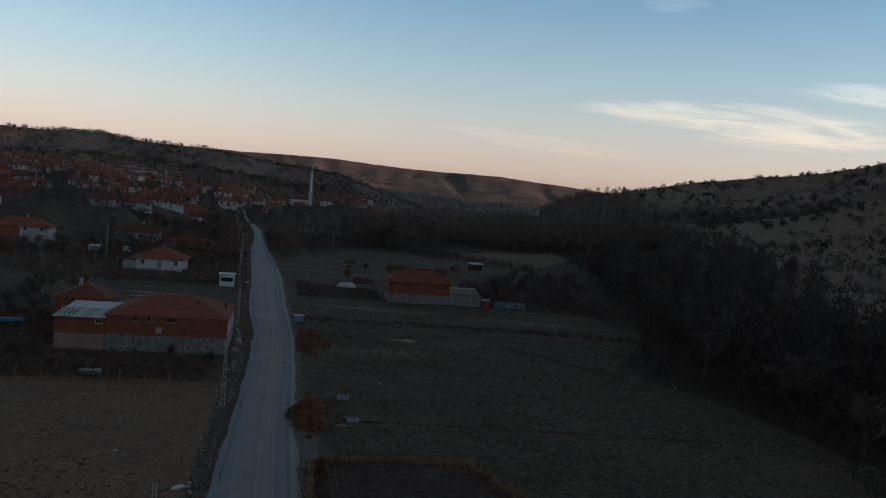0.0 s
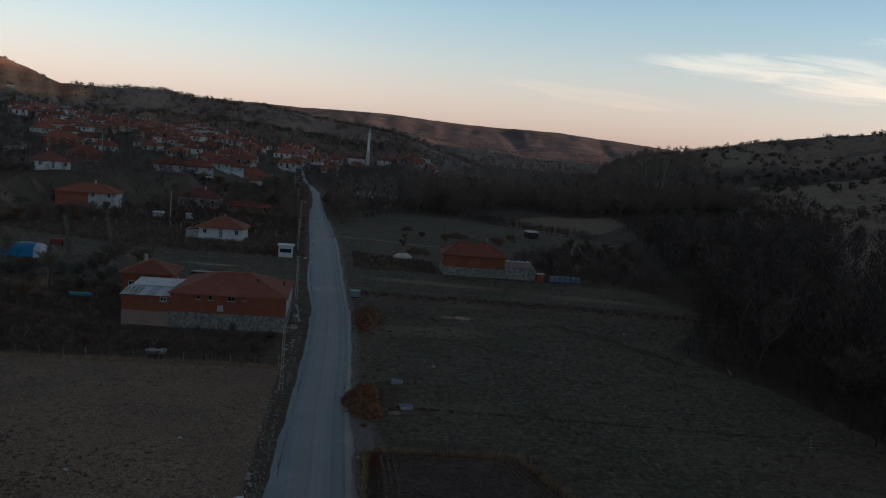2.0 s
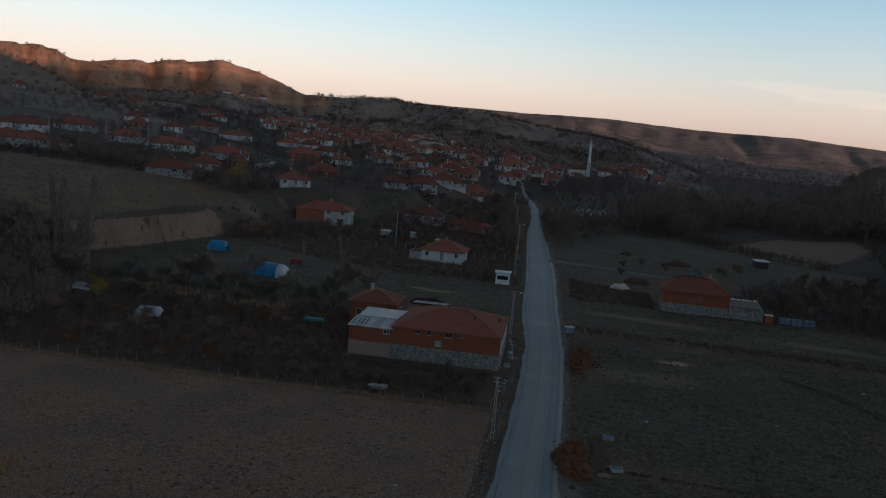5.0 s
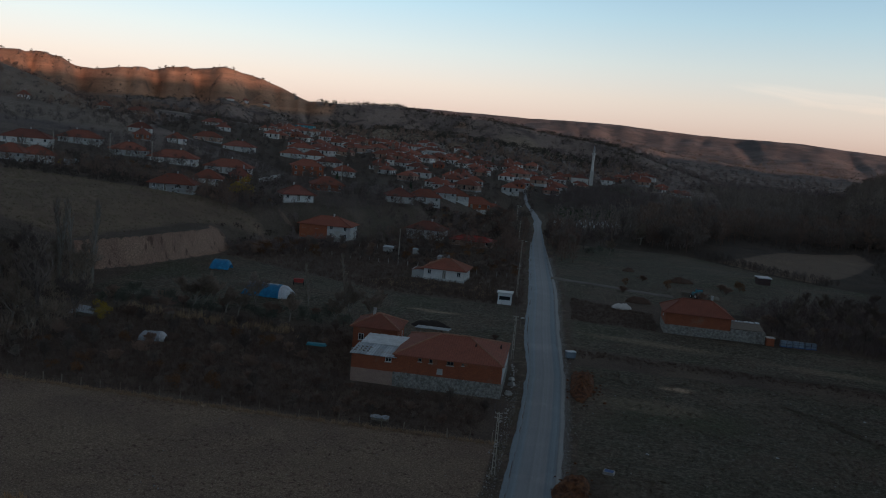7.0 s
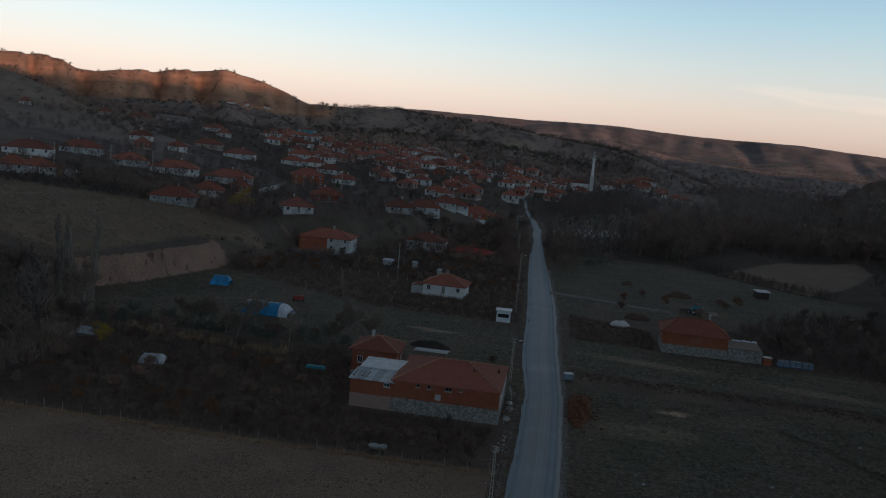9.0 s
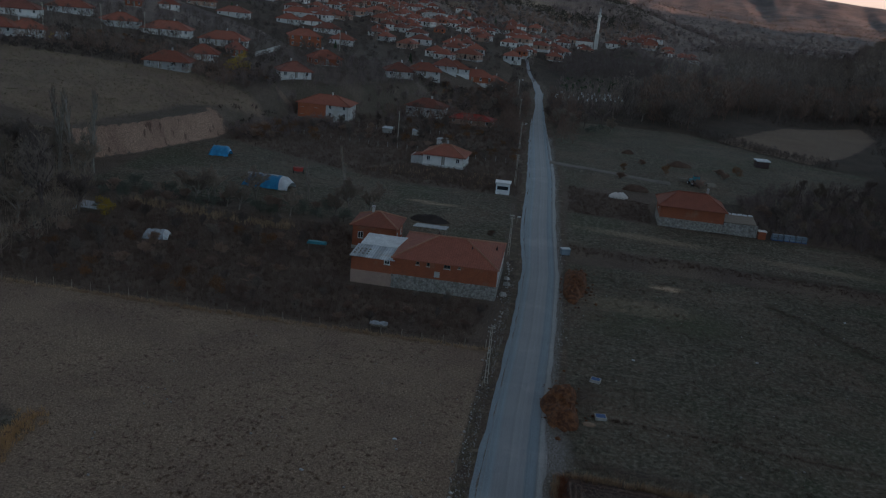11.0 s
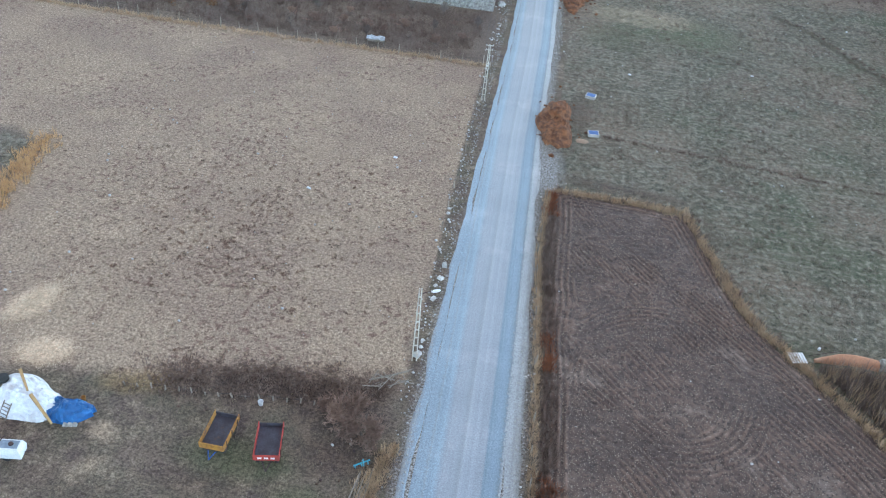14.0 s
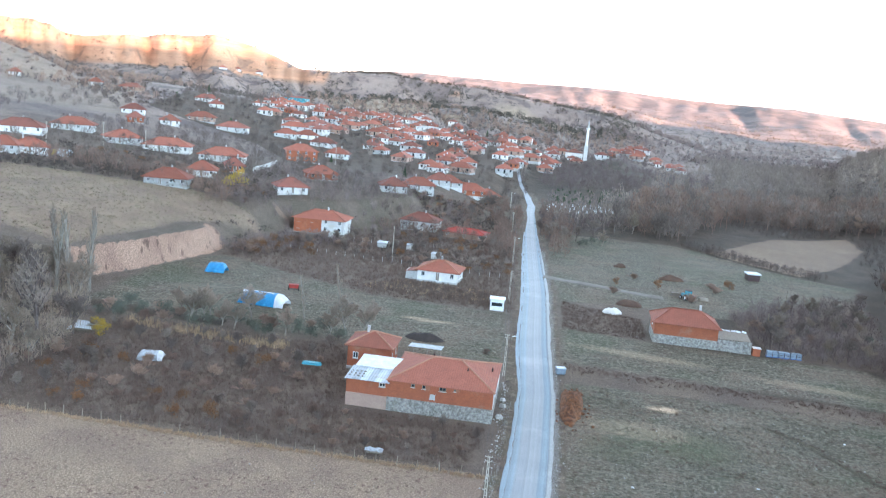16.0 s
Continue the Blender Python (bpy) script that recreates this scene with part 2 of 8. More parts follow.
def banded(m, pitch, depth, axis="Z", dark=0.7, gap=0.12):
    """Adds courses (tile rows, brick courses, boards) to a material: a groove every pitch metres along an axis of the object."""
    t = m.node_tree
    bsdf = t.nodes["Principled BSDF"]
    co = t.nodes.new("ShaderNodeTexCoord")
    sp = t.nodes.new("ShaderNodeSeparateXYZ")
    t.links.new(co.outputs["Object"], sp.inputs[0])

    def op(kind, a, b=0.0):
        n = t.nodes.new("ShaderNodeMath")
        n.operation = kind
        for k, v in enumerate((a, b)):
            if isinstance(v, (int, float)):
                n.inputs[k].default_value = v
            else:
                t.links.new(v, n.inputs[k])
        return n.outputs[0]

    groove = None
    for ax in axis:
        saw = op("FRACT", op("DIVIDE", sp.outputs[ax], pitch))
        line = op("LESS_THAN", saw, gap)
        groove = line if groove is None else op("MAXIMUM", groove, line)
    was = bsdf.inputs["Base Color"].links[0].from_socket
    n = t.nodes.new("ShaderNodeMix")
    n.data_type, n.blend_type = "RGBA", "MULTIPLY"
    t.links.new(groove, n.inputs[0])
    t.links.new(was, n.inputs[6])
    n.inputs[7].default_value = (dark, dark, dark, 1)
    t.links.new(n.outputs[2], bsdf.inputs["Base Color"])
    b = t.nodes.new("ShaderNodeBump")
    b.inputs["Strength"].default_value, b.inputs["Distance"].default_value, b.invert = 0.8, depth, True
    t.links.new(groove, b.inputs["Height"])
    if bsdf.inputs["Normal"].links:
        t.links.new(bsdf.inputs["Normal"].links[0].from_socket, b.inputs["Normal"])
    t.links.new(b.outputs[0], bsdf.inputs["Normal"])
    return m


tile_red = banded(material("clay_tiles", (0.345, 0.115, 0.076), (0.27, 0.094, 0.064), 0.5, 5, 0.85, 0.5, 0.5, stain=(0.23, 0.092, 0.064), random_tone=0.25), 0.34, 0.03, "XY", 0.8, 0.2)
tile_old = banded(material("weathered_clay_tiles", (0.28, 0.100, 0.072), (0.21, 0.082, 0.062), 0.4, 5, 0.9, 0.5, 0.5, stain=(0.12, 0.06, 0.05), random_tone=0.28), 0.34, 0.03, "XY", 0.8, 0.2)
ridge_tile = material("ridge_tiles", (0.42, 0.22, 0.15), (0.36, 0.17, 0.11), 1.5, 6, 0.85, 0.4)
brick = banded(material("hollow_brick", (0.39, 0.118, 0.056), (0.32, 0.096, 0.05), 0.8, 7, 0.9, 0.4, stain=(0.30, 0.14, 0.09), random_tone=0.1), 0.21, 0.015, "Z", 0.72, 0.10)
rubble = material("rubble_stone", (0.36, 0.33, 0.30), (0.16, 0.145, 0.13), 2.6, 5, 0.92, 1.0, 0.25, stain=(0.24, 0.20, 0.16))
plaster_white = material("white_lime_plaster", (0.68, 0.65, 0.62), (0.54, 0.515, 0.49), 0.6, 8, 0.9, 0.15, stain=(0.46, 0.42, 0.38), random_tone=0.2)
plaster_grey = material("grey_render", (0.52, 0.50, 0.48), (0.42, 0.41, 0.40), 0.6, 8, 0.92, 0.2, stain=(0.32, 0.30, 0.28), random_tone=0.25)
plaster_pink = material("bare_pink_render", (0.40, 0.27, 0.21), (0.34, 0.22, 0.18), 0.7, 8, 0.92, 0.25, stain=(0.28, 0.2, 0.16))
concrete = material("weathered_concrete", (0.46, 0.44, 0.41), (0.38, 0.36, 0.34), 1.5, 14, 0.9, 0.3, stain=(0.28, 0.26, 0.24))
paint_white = material("white_paint", (0.74, 0.74, 0.73), (0.66, 0.66, 0.66), 1.5, 12, 0.5, 0.1, random_tone=0.06)
sheet_metal = banded(material("galvanised_sheet", (0.54, 0.57, 0.60), (0.38, 0.42, 0.46), 0.8, 5, 0.5, 0.2, metal=0.3, stain=(0.34, 0.29, 0.26), random_tone=0.3), 0.4, 0.03, "X", 0.75, 0.3)
plastic_white = material("white_tarpaulin", (0.70, 0.72, 0.74), (0.56, 0.58, 0.61), 0.9, 4, 0.5, 0.6, stain=(0.44, 0.43, 0.42))
plastic_blue = material("blue_tarpaulin", (0.012, 0.115, 0.30), (0.010, 0.07, 0.20), 1.4, 4, 0.45, 0.8, stain=(0.04, 0.22, 0.46))
plastic_bright = material("bright_blue_tarpaulin", (0.025, 0.25, 0.46), (0.02, 0.18, 0.36), 0.7, 3, 0.45, 0.7, stain=(0.05, 0.32, 0.58))
fence_wood = material("pale_fence_wood", (0.33, 0.275, 0.215), (0.23, 0.19, 0.15), 4, 20, 0.9, 0.4, random_tone=0.25)
tank_plastic = material("clouded_blue_plastic", (0.22, 0.27, 0.32), (0.15, 0.19, 0.235), 1.2, 6, 0.5, 0.2)
old_sheet = material("grimy_sheet", (0.40, 0.43, 0.46), (0.27, 0.29, 0.31), 1.5, 5, 0.6, 0.6, stain=(0.16, 0.16, 0.16))
paint_blue = material("blue_paint", (0.03, 0.10, 0.29), (0.025, 0.08, 0.23), 2, 10, 0.5, 0.1)
paint_teal = material("teal_paint", (0.04, 0.28, 0.34), (0.05, 0.22, 0.28), 2, 10, 0.55, 0.2)
paint_red = material("red_paint", (0.40, 0.04, 0.03), (0.28, 0.04, 0.03), 2, 10, 0.6, 0.1, stain=(0.14, 0.05, 0.04))
paint_orange = material("rusty_orange_paint", (0.40, 0.19, 0.035), (0.26, 0.12, 0.04), 3, 12, 0.7, 0.2, stain=(0.11, 0.06, 0.045))
faded_orange = material("faded_orange_sheeting", (0.42, 0.20, 0.11), (0.34, 0.165, 0.10), 1.2, 8, 0.8, 0.5, stain=(0.44, 0.27, 0.18))
bed_steel = material("bare_bed_steel", (0.075, 0.075, 0.095), (0.05, 0.045, 0.055), 1.6, 9, 0.65, 0.2, metal=0.2, stain=(0.12, 0.07, 0.05))
paint_yellow = material("yellow_paint", (0.52, 0.36, 0.04), (0.44, 0.29, 0.05), 2, 10, 0.6, 0.2)
rust = material("rusty_steel", (0.10, 0.055, 0.045), (0.055, 0.04, 0.045), 3, 14, 0.75, 0.3, metal=0.3)
rubber = material("black_rubber", (0.02, 0.02, 0.02), (0.03, 0.03, 0.03), 4, 20, 0.85, 0.2)
old_wood = material("grey_weathered_wood", (0.26, 0.22, 0.18), (0.18, 0.15, 0.12), 4, 20, 0.9, 0.4, random_tone=0.2)
fresh_wood = material("sawn_timber", (0.42, 0.27, 0.12), (0.34, 0.21, 0.09), 4, 20, 0.85, 0.3)
bark = material("bark", (0.16, 0.125, 0.105), (0.11, 0.085, 0.075), 2, 14, 0.95, 0.5, random_tone=0.2)
pale_bark = material("pale_bark", (0.31, 0.265, 0.225), (0.21, 0.18, 0.15), 2, 10, 0.9, 0.4, random_tone=0.15)
twig_grey = material("grey_twigs", (0.225, 0.174, 0.147), (0.165, 0.129, 0.112), 0.15, 6, 0.95, 0, random_tone=0.3)
twig_red = material("russet_twigs", (0.275, 0.180, 0.138), (0.20, 0.132, 0.105), 0.15, 6, 0.95, 0, random_tone=0.3)
twig_pale = material("pale_twigs", (0.29, 0.22, 0.17), (0.22, 0.165, 0.13), 0.15, 6, 0.95, 0, random_tone=0.25)
twig_plum = material("plum_brown_twigs", (0.215, 0.16, 0.145), (0.155, 0.115, 0.108), 0.15, 6, 0.95, 0, random_tone=0.3)
# Shade and lens falloff over the riverside wood, put into this darker twig colour.
twig_dark = material("dark_twigs", (0.130, 0.100, 0.086), (0.092, 0.072, 0.064), 0.15, 6, 0.95, 0, random_tone=0.3)
willow = material("grey_green_leaves", (0.13, 0.135, 0.105), (0.095, 0.105, 0.08), 0.3, 6, 0.9, 0, random_tone=0.2)
leaf_rust = material("rust_leaves", (0.22, 0.11, 0.05), (0.13, 0.065, 0.035), 0.4, 6, 0.9, 0, random_tone=0.25)
leaf_yellow = material("yellow_leaves", (0.48, 0.33, 0.04), (0.38, 0.24, 0.04), 0.5, 6, 0.85, 0, random_tone=0.2)
evergreen = material("dark_evergreen_needles", (0.062, 0.092, 0.045), (0.042, 0.068, 0.034), 0.5, 6, 0.9, 0, random_tone=0.3)
oak_scrub = material("dark_scrub_leaves", (0.072, 0.060, 0.046), (0.050, 0.043, 0.034), 0.05, 4, 0.95, 0)
rust_weed = material("rust_red_weeds", (0.27, 0.10, 0.045), (0.15, 0.06, 0.035), 0.6, 8, 0.95, 0)
border_stalk = material("border_stalks", (0.50, 0.345, 0.215), (0.36, 0.245, 0.16), 0.8, 8, 0.95, 0)
brown_stalk = material("brown_stalks", (0.185, 0.130, 0.105), (0.125, 0.088, 0.072), 0.5, 8, 0.95, 0)
tuft_grass = material("winter_grass", (0.27, 0.215, 0.145), (0.19, 0.16, 0.11), 0.4, 6, 0.95, 0)
straw = material("pale_straw", (0.66, 0.54, 0.40), (0.54, 0.43, 0.31), 0.5, 8, 0.95, 0)
clod = material("dry_clods", (0.23, 0.185, 0.15), (0.12, 0.09, 0.075), 1.5, 16, 0.95, 0.4)
clay = material("dug_red_clay", (0.235, 0.100, 0.045), (0.10, 0.045, 0.026), 1.8, 5, 0.95, 1.0, spread=0.22, stain=(0.085, 0.042, 0.028))
sand = material("sand", (0.38, 0.27, 0.195), (0.30, 0.21, 0.15), 0.8, 8, 0.95, 0.4)
stone = material("field_stone", (0.46, 0.44, 0.41), (0.32, 0.30, 0.28), 3, 16, 0.9, 0.4, random_tone=0.25)
dark_soil = material("dark_soil", (0.06, 0.045, 0.04), (0.04, 0.032, 0.03), 1, 8, 0.95, 0.6)
glass = material("dark_window_glass", (0.03, 0.035, 0.04), (0.025, 0.03, 0.035), 1, 3, 0.08, 0)
wire_metal = material("dark_wire", (0.06, 0.06, 0.065), (0.04, 0.04, 0.045), 2, 8, 0.6, 0, metal=0.5)
marble = material("pale_marble", (0.66, 0.66, 0.66), (0.52, 0.52, 0.53), 2, 8, 0.6, 0.1, random_tone=0.15)


def cover_material():
    """The land's skin: grass, meadow, scrub, plough, yard, hill pasture and bare red earth, by the cover laid on the sheet."""
    m = bpy.data.materials.new("land_cover")
    m.use_nodes = True
    t = m.node_tree
    bsdf = t.nodes["Principled BSDF"]
    bsdf.inputs["Roughness"].default_value = 0.95
    bsdf.inputs["Specular IOR Level"].default_value = 0.15
    geo = t.nodes.new("ShaderNodeNewGeometry")

    def noise_of(s, detail=4, rough_=0.6):
        n = t.nodes.new("ShaderNodeTexNoise")
        n.inputs["Scale"].default_value, n.inputs["Detail"].default_value, n.inputs["Roughness"].default_value = s, detail, rough_
        t.links.new(geo.outputs["Position"], n.inputs["Vector"])
        return n.outputs[0]

    def ranged(v, lo, hi, a=0.0, b=1.0):
        n = t.nodes.new("ShaderNodeMapRange")
        for k, x in enumerate((lo, hi, a, b)):
            n.inputs[k + 1].default_value = x
        t.links.new(v, n.inputs[0])
        return n.outputs[0]

    def mix(f, x, y, blend="MIX"):
        n = t.nodes.new("ShaderNodeMix")
        n.data_type, n.blend_type = "RGBA", blend
        for slot, v in ((0, f), (6, x), (7, y)):
            if isinstance(v, (int, float)):
                n.inputs[slot].default_value = v
            elif isinstance(v, tuple):
                n.inputs[slot].default_value = (*v, 1)
            else:
                t.links.new(v, n.inputs[slot])
        return n.outputs[2]

    def op(kind, a, b):
        n = t.nodes.new("ShaderNodeMath")
        n.operation, n.use_clamp = kind, True
        for k, v in enumerate((a, b)):
            if isinstance(v, (int, float)):
                n.inputs[k].default_value = v
            else:
                t.links.new(v, n.inputs[k])
        return n.outputs[0]

    hundred, thirty, ten, metre, fine = noise_of(0.012, 5), noise_of(0.035, 5), noise_of(0.11, 5), noise_of(0.75, 5, 0.7), noise_of(4.0, 4, 0.7)
    tan = mix(ranged(ten, 0.35, 0.65), (0.262, 0.192, 0.136), (0.205, 0.147, 0.108))
    tan = mix(ranged(noise_of(0.075, 5, 0.65), 0.46, 0.62, 0, 0.75), tan, (0.165, 0.112, 0.089))
    tan = mix(ranged(noise_of(0.42, 6, 0.72), 0.50, 0.72, 0, 0.45), tan, (0.185, 0.118, 0.090))
    tan = mix(ranged(noise_of(5.0, 5, 0.75), 0.42, 0.66, 0, 0.6), tan, (0.36, 0.28, 0.205))
    tan = mix(op("MULTIPLY", ranged(noise_of(1.5, 3, 0.6), 0.55, 0.63, 0, 0.9), ranged(noise_of(0.09, 4), 0.40, 0.56)), tan, (0.135, 0.082, 0.064))
    meadow = mix(ranged(ten, 0.38, 0.62), (0.070, 0.064, 0.048), (0.052, 0.050, 0.037))
    meadow = mix(ranged(noise_of(1.1, 6, 0.8), 0.44, 0.60, 0, 0.9), meadow, (0.150, 0.131, 0.096))
    meadow = mix(ranged(noise_of(0.3, 4, 0.6), 0.52, 0.66, 0, 0.7), meadow, (0.062, 0.054, 0.042))
    meadow = mix(ranged(noise_of(0.13, 5, 0.65), 0.52, 0.64, 0, 0.7), meadow, (0.105, 0.076, 0.060))
    meadow = mix(ranged(noise_of(0.07, 4, 0.6), 0.48, 0.60, 0, 0.8), meadow, (0.135, 0.100, 0.074))
    meadow = mix(ranged(noise_of(0.05, 4, 0.6), 0.52, 0.62, 0, 0.7), meadow, (0.062, 0.072, 0.044))
    meadow = mix(ranged(noise_of(2.0, 4, 0.7), 0.51, 0.57, 0, 0.85), meadow, (0.205, 0.186, 0.145))
    meadow = mix(ranged(noise_of(1.7, 3, 0.65), 0.57, 0.63, 0, 0.8), meadow, (0.038, 0.038, 0.026))
    rows_ = t.nodes.new("ShaderNodeMapping")
    rows_.inputs["Scale"].default_value, rows_.inputs["Rotation"].default_value = (0.10, 1.1, 1.0), (0, 0, 0.12)
    t.links.new(geo.outputs["Position"], rows_.inputs[0])
    swath = t.nodes.new("ShaderNodeTexNoise")
    swath.inputs["Scale"].default_value, swath.inputs["Detail"].default_value = 1.0, 4
    t.links.new(rows_.outputs[0], swath.inputs["Vector"])
    meadow = mix(ranged(swath.outputs[0], 0.56, 0.66, 0, 0.6), meadow, (0.17, 0.145, 0.115))
    tan = mix(op("MULTIPLY", ranged(noise_of(2.6, 3, 0.6), 0.58, 0.64, 0, 0.7), ranged(noise_of(0.06, 3), 0.42, 0.60)), tan, (0.150, 0.098, 0.074))
    scrub = mix(ranged(ten, 0.4, 0.6), (0.105, 0.080, 0.066), (0.145, 0.112, 0.086))
    soil = mix(ranged(metre, 0.4, 0.65), (0.105, 0.078, 0.064), (0.078, 0.058, 0.050))
    yard = mix(ranged(noise_of(0.2, 5), 0.4, 0.6), (0.118, 0.088, 0.069), (0.098, 0.083, 0.060))
    yard = mix(ranged(noise_of(0.33, 5, 0.65), 0.50, 0.66, 0, 0.85), yard, (0.075, 0.053, 0.049))
    yard = mix(ranged(metre, 0.50, 0.68, 0, 0.8), yard, (0.21, 0.165, 0.118))
    hill = mix(ranged(hundred, 0.42, 0.6), (0.232, 0.180, 0.160), (0.160, 0.127, 0.118))
    hill = mix(ranged(thirty, 0.50, 0.60, 0, 0.8), hill, (0.095, 0.077, 0.072))
    strata = t.nodes.new("ShaderNodeMapping")
    strata.inputs["Scale"].default_value = (0.006, 0.006, 0.17)
    t.links.new(geo.outputs["Position"], strata.inputs[0])
    beds = t.nodes.new("ShaderNodeTexNoise")
    beds.inputs["Scale"].default_value, beds.inputs["Detail"].default_value = 1.0, 4
    t.links.new(strata.outputs[0], beds.inputs["Vector"])
    scarp = mix(ranged(beds.outputs[0], 0.40, 0.60), (0.42, 0.232, 0.150), (0.31, 0.178, 0.120))
    scarp = mix(ranged(thirty, 0.56, 0.66, 0, 0.7), scarp, (0.15, 0.105, 0.082))
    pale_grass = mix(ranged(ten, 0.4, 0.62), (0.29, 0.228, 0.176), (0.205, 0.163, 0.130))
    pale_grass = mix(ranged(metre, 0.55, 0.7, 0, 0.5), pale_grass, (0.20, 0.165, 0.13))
    # far slopes: distance haze put into the colour as a greyed, lilac tint
    hazed_downs = mix(ranged(hundred, 0.44, 0.58), (0.20, 0.158, 0.148), (0.135, 0.113, 0.110))
    hazed_downs = mix(ranged(noise_of(0.009, 6, 0.7), 0.50, 0.56, 0, 0.85), hazed_downs, (0.11, 0.098, 0.10))
    earth = mix(ranged(ten, 0.4, 0.62), (0.32, 0.205, 0.152), (0.24, 0.148, 0.112))
    upright = t.nodes.new("ShaderNodeMapping")
    upright.inputs["Scale"].default_value = (0.6, 0.6, 0.05)
    t.links.new(geo.outputs["Position"], upright.inputs[0])
    cracks = t.nodes.new("ShaderNodeTexNoise")
    cracks.inputs["Scale"].default_value, cracks.inputs["Detail"].default_value = 1.0, 5
    t.links.new(upright.outputs[0], cracks.inputs["Vector"])
    earth = mix(ranged(cracks.outputs[0], 0.60, 0.66, 0, 0.8), earth, (0.10, 0.062, 0.048))
    straw_ = mix(ranged(metre, 0.35, 0.65), (0.60, 0.44, 0.31), (0.46, 0.335, 0.235))
    ochre = mix(ranged(metre, 0.35, 0.65), (0.24, 0.165, 0.075), (0.17, 0.118, 0.062))
    mud = mix(ranged(metre, 0.38, 0.66), (0.058, 0.042, 0.036), (0.105, 0.072, 0.054))
    grit = mix(ranged(noise_of(7.0, 3, 0.6), 0.42, 0.6), (0.105, 0.088, 0.072), (0.29, 0.285, 0.285))
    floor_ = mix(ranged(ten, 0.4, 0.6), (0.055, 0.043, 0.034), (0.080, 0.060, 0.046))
    a, b, c, d = (t.nodes.new("ShaderNodeAttribute") for k in range(4))
    a.attribute_name, b.attribute_name, c.attribute_name, d.attribute_name = "cover_a", "cover_b", "cover_c", "cover_d"
    sa, sb, sc, sd = (t.nodes.new("ShaderNodeSeparateColor") for k in range(4))
    t.links.new(d.outputs["Color"], sd.inputs[0])
    t.links.new(c.outputs["Color"], sc.inputs[0])
    t.links.new(a.outputs["Color"], sa.inputs[0])
    t.links.new(b.outputs["Color"], sb.inputs[0])
    waste = mix(ranged(ten, 0.4, 0.6), (0.135, 0.104, 0.084), (0.098, 0.080, 0.062))
    colour = mix(d.outputs["Alpha"], hill, waste)
    for share, layer in ((sd.outputs[0], hazed_downs), (sd.outputs[1], scarp), (sd.outputs[2], pale_grass), (sb.outputs[2], floor_), (sa.outputs[0], tan), (sa.outputs[1], meadow), (sb.outputs[0], yard), (sa.outputs[2], scrub), (sb.outputs[1], earth)):
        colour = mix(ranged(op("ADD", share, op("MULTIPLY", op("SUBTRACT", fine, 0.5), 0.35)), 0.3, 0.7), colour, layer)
    moss = mix(ranged(metre, 0.4, 0.6), (0.070, 0.082, 0.040), (0.095, 0.094, 0.056))
    for share, layer in ((a.outputs["Alpha"], moss), (sc.outputs[2], mud), (sc.outputs[1], ochre), (sc.outputs[0], straw_), (c.outputs["Alpha"], grit)):
        colour = mix(ranged(op("ADD", share, op("MULTIPLY", op("SUBTRACT", metre, 0.5), 0.9)), 0.1, 0.9), colour, layer)
    colour = mix(ranged(fine, 0.40, 0.60), mix(1.0, colour, (1.28, 1.28, 1.28), "MULTIPLY"), mix(1.0, colour, (0.66, 0.65, 0.64), "MULTIPLY"))
    colour = mix(ranged(noise_of(9.5, 4, 0.75), 0.42, 0.58), mix(1.0, colour, (1.22, 1.22, 1.21), "MULTIPLY"), mix(1.0, colour, (0.70, 0.69, 0.69), "MULTIPLY"))
    colour = mix(ranged(noise_of(11.0, 2, 0.5), 0.62, 0.70, 0, 0.35), colour, mix(1.0, colour, (1.5, 1.46, 1.42), "MULTIPLY"))
    t.links.new(colour, bsdf.inputs["Base Color"])
    bump = t.nodes.new("ShaderNodeBump")
    bump.inputs["Strength"].default_value, bump.inputs["Distance"].default_value = 0.7, 0.14
    t.links.new(op("ADD", op("MULTIPLY", metre, 0.2), op("MULTIPLY", fine, 0.6)), bump.inputs["Height"])
    t.links.new(bump.outputs[0], bsdf.inputs["Normal"])
    return m


land_cover = cover_material()

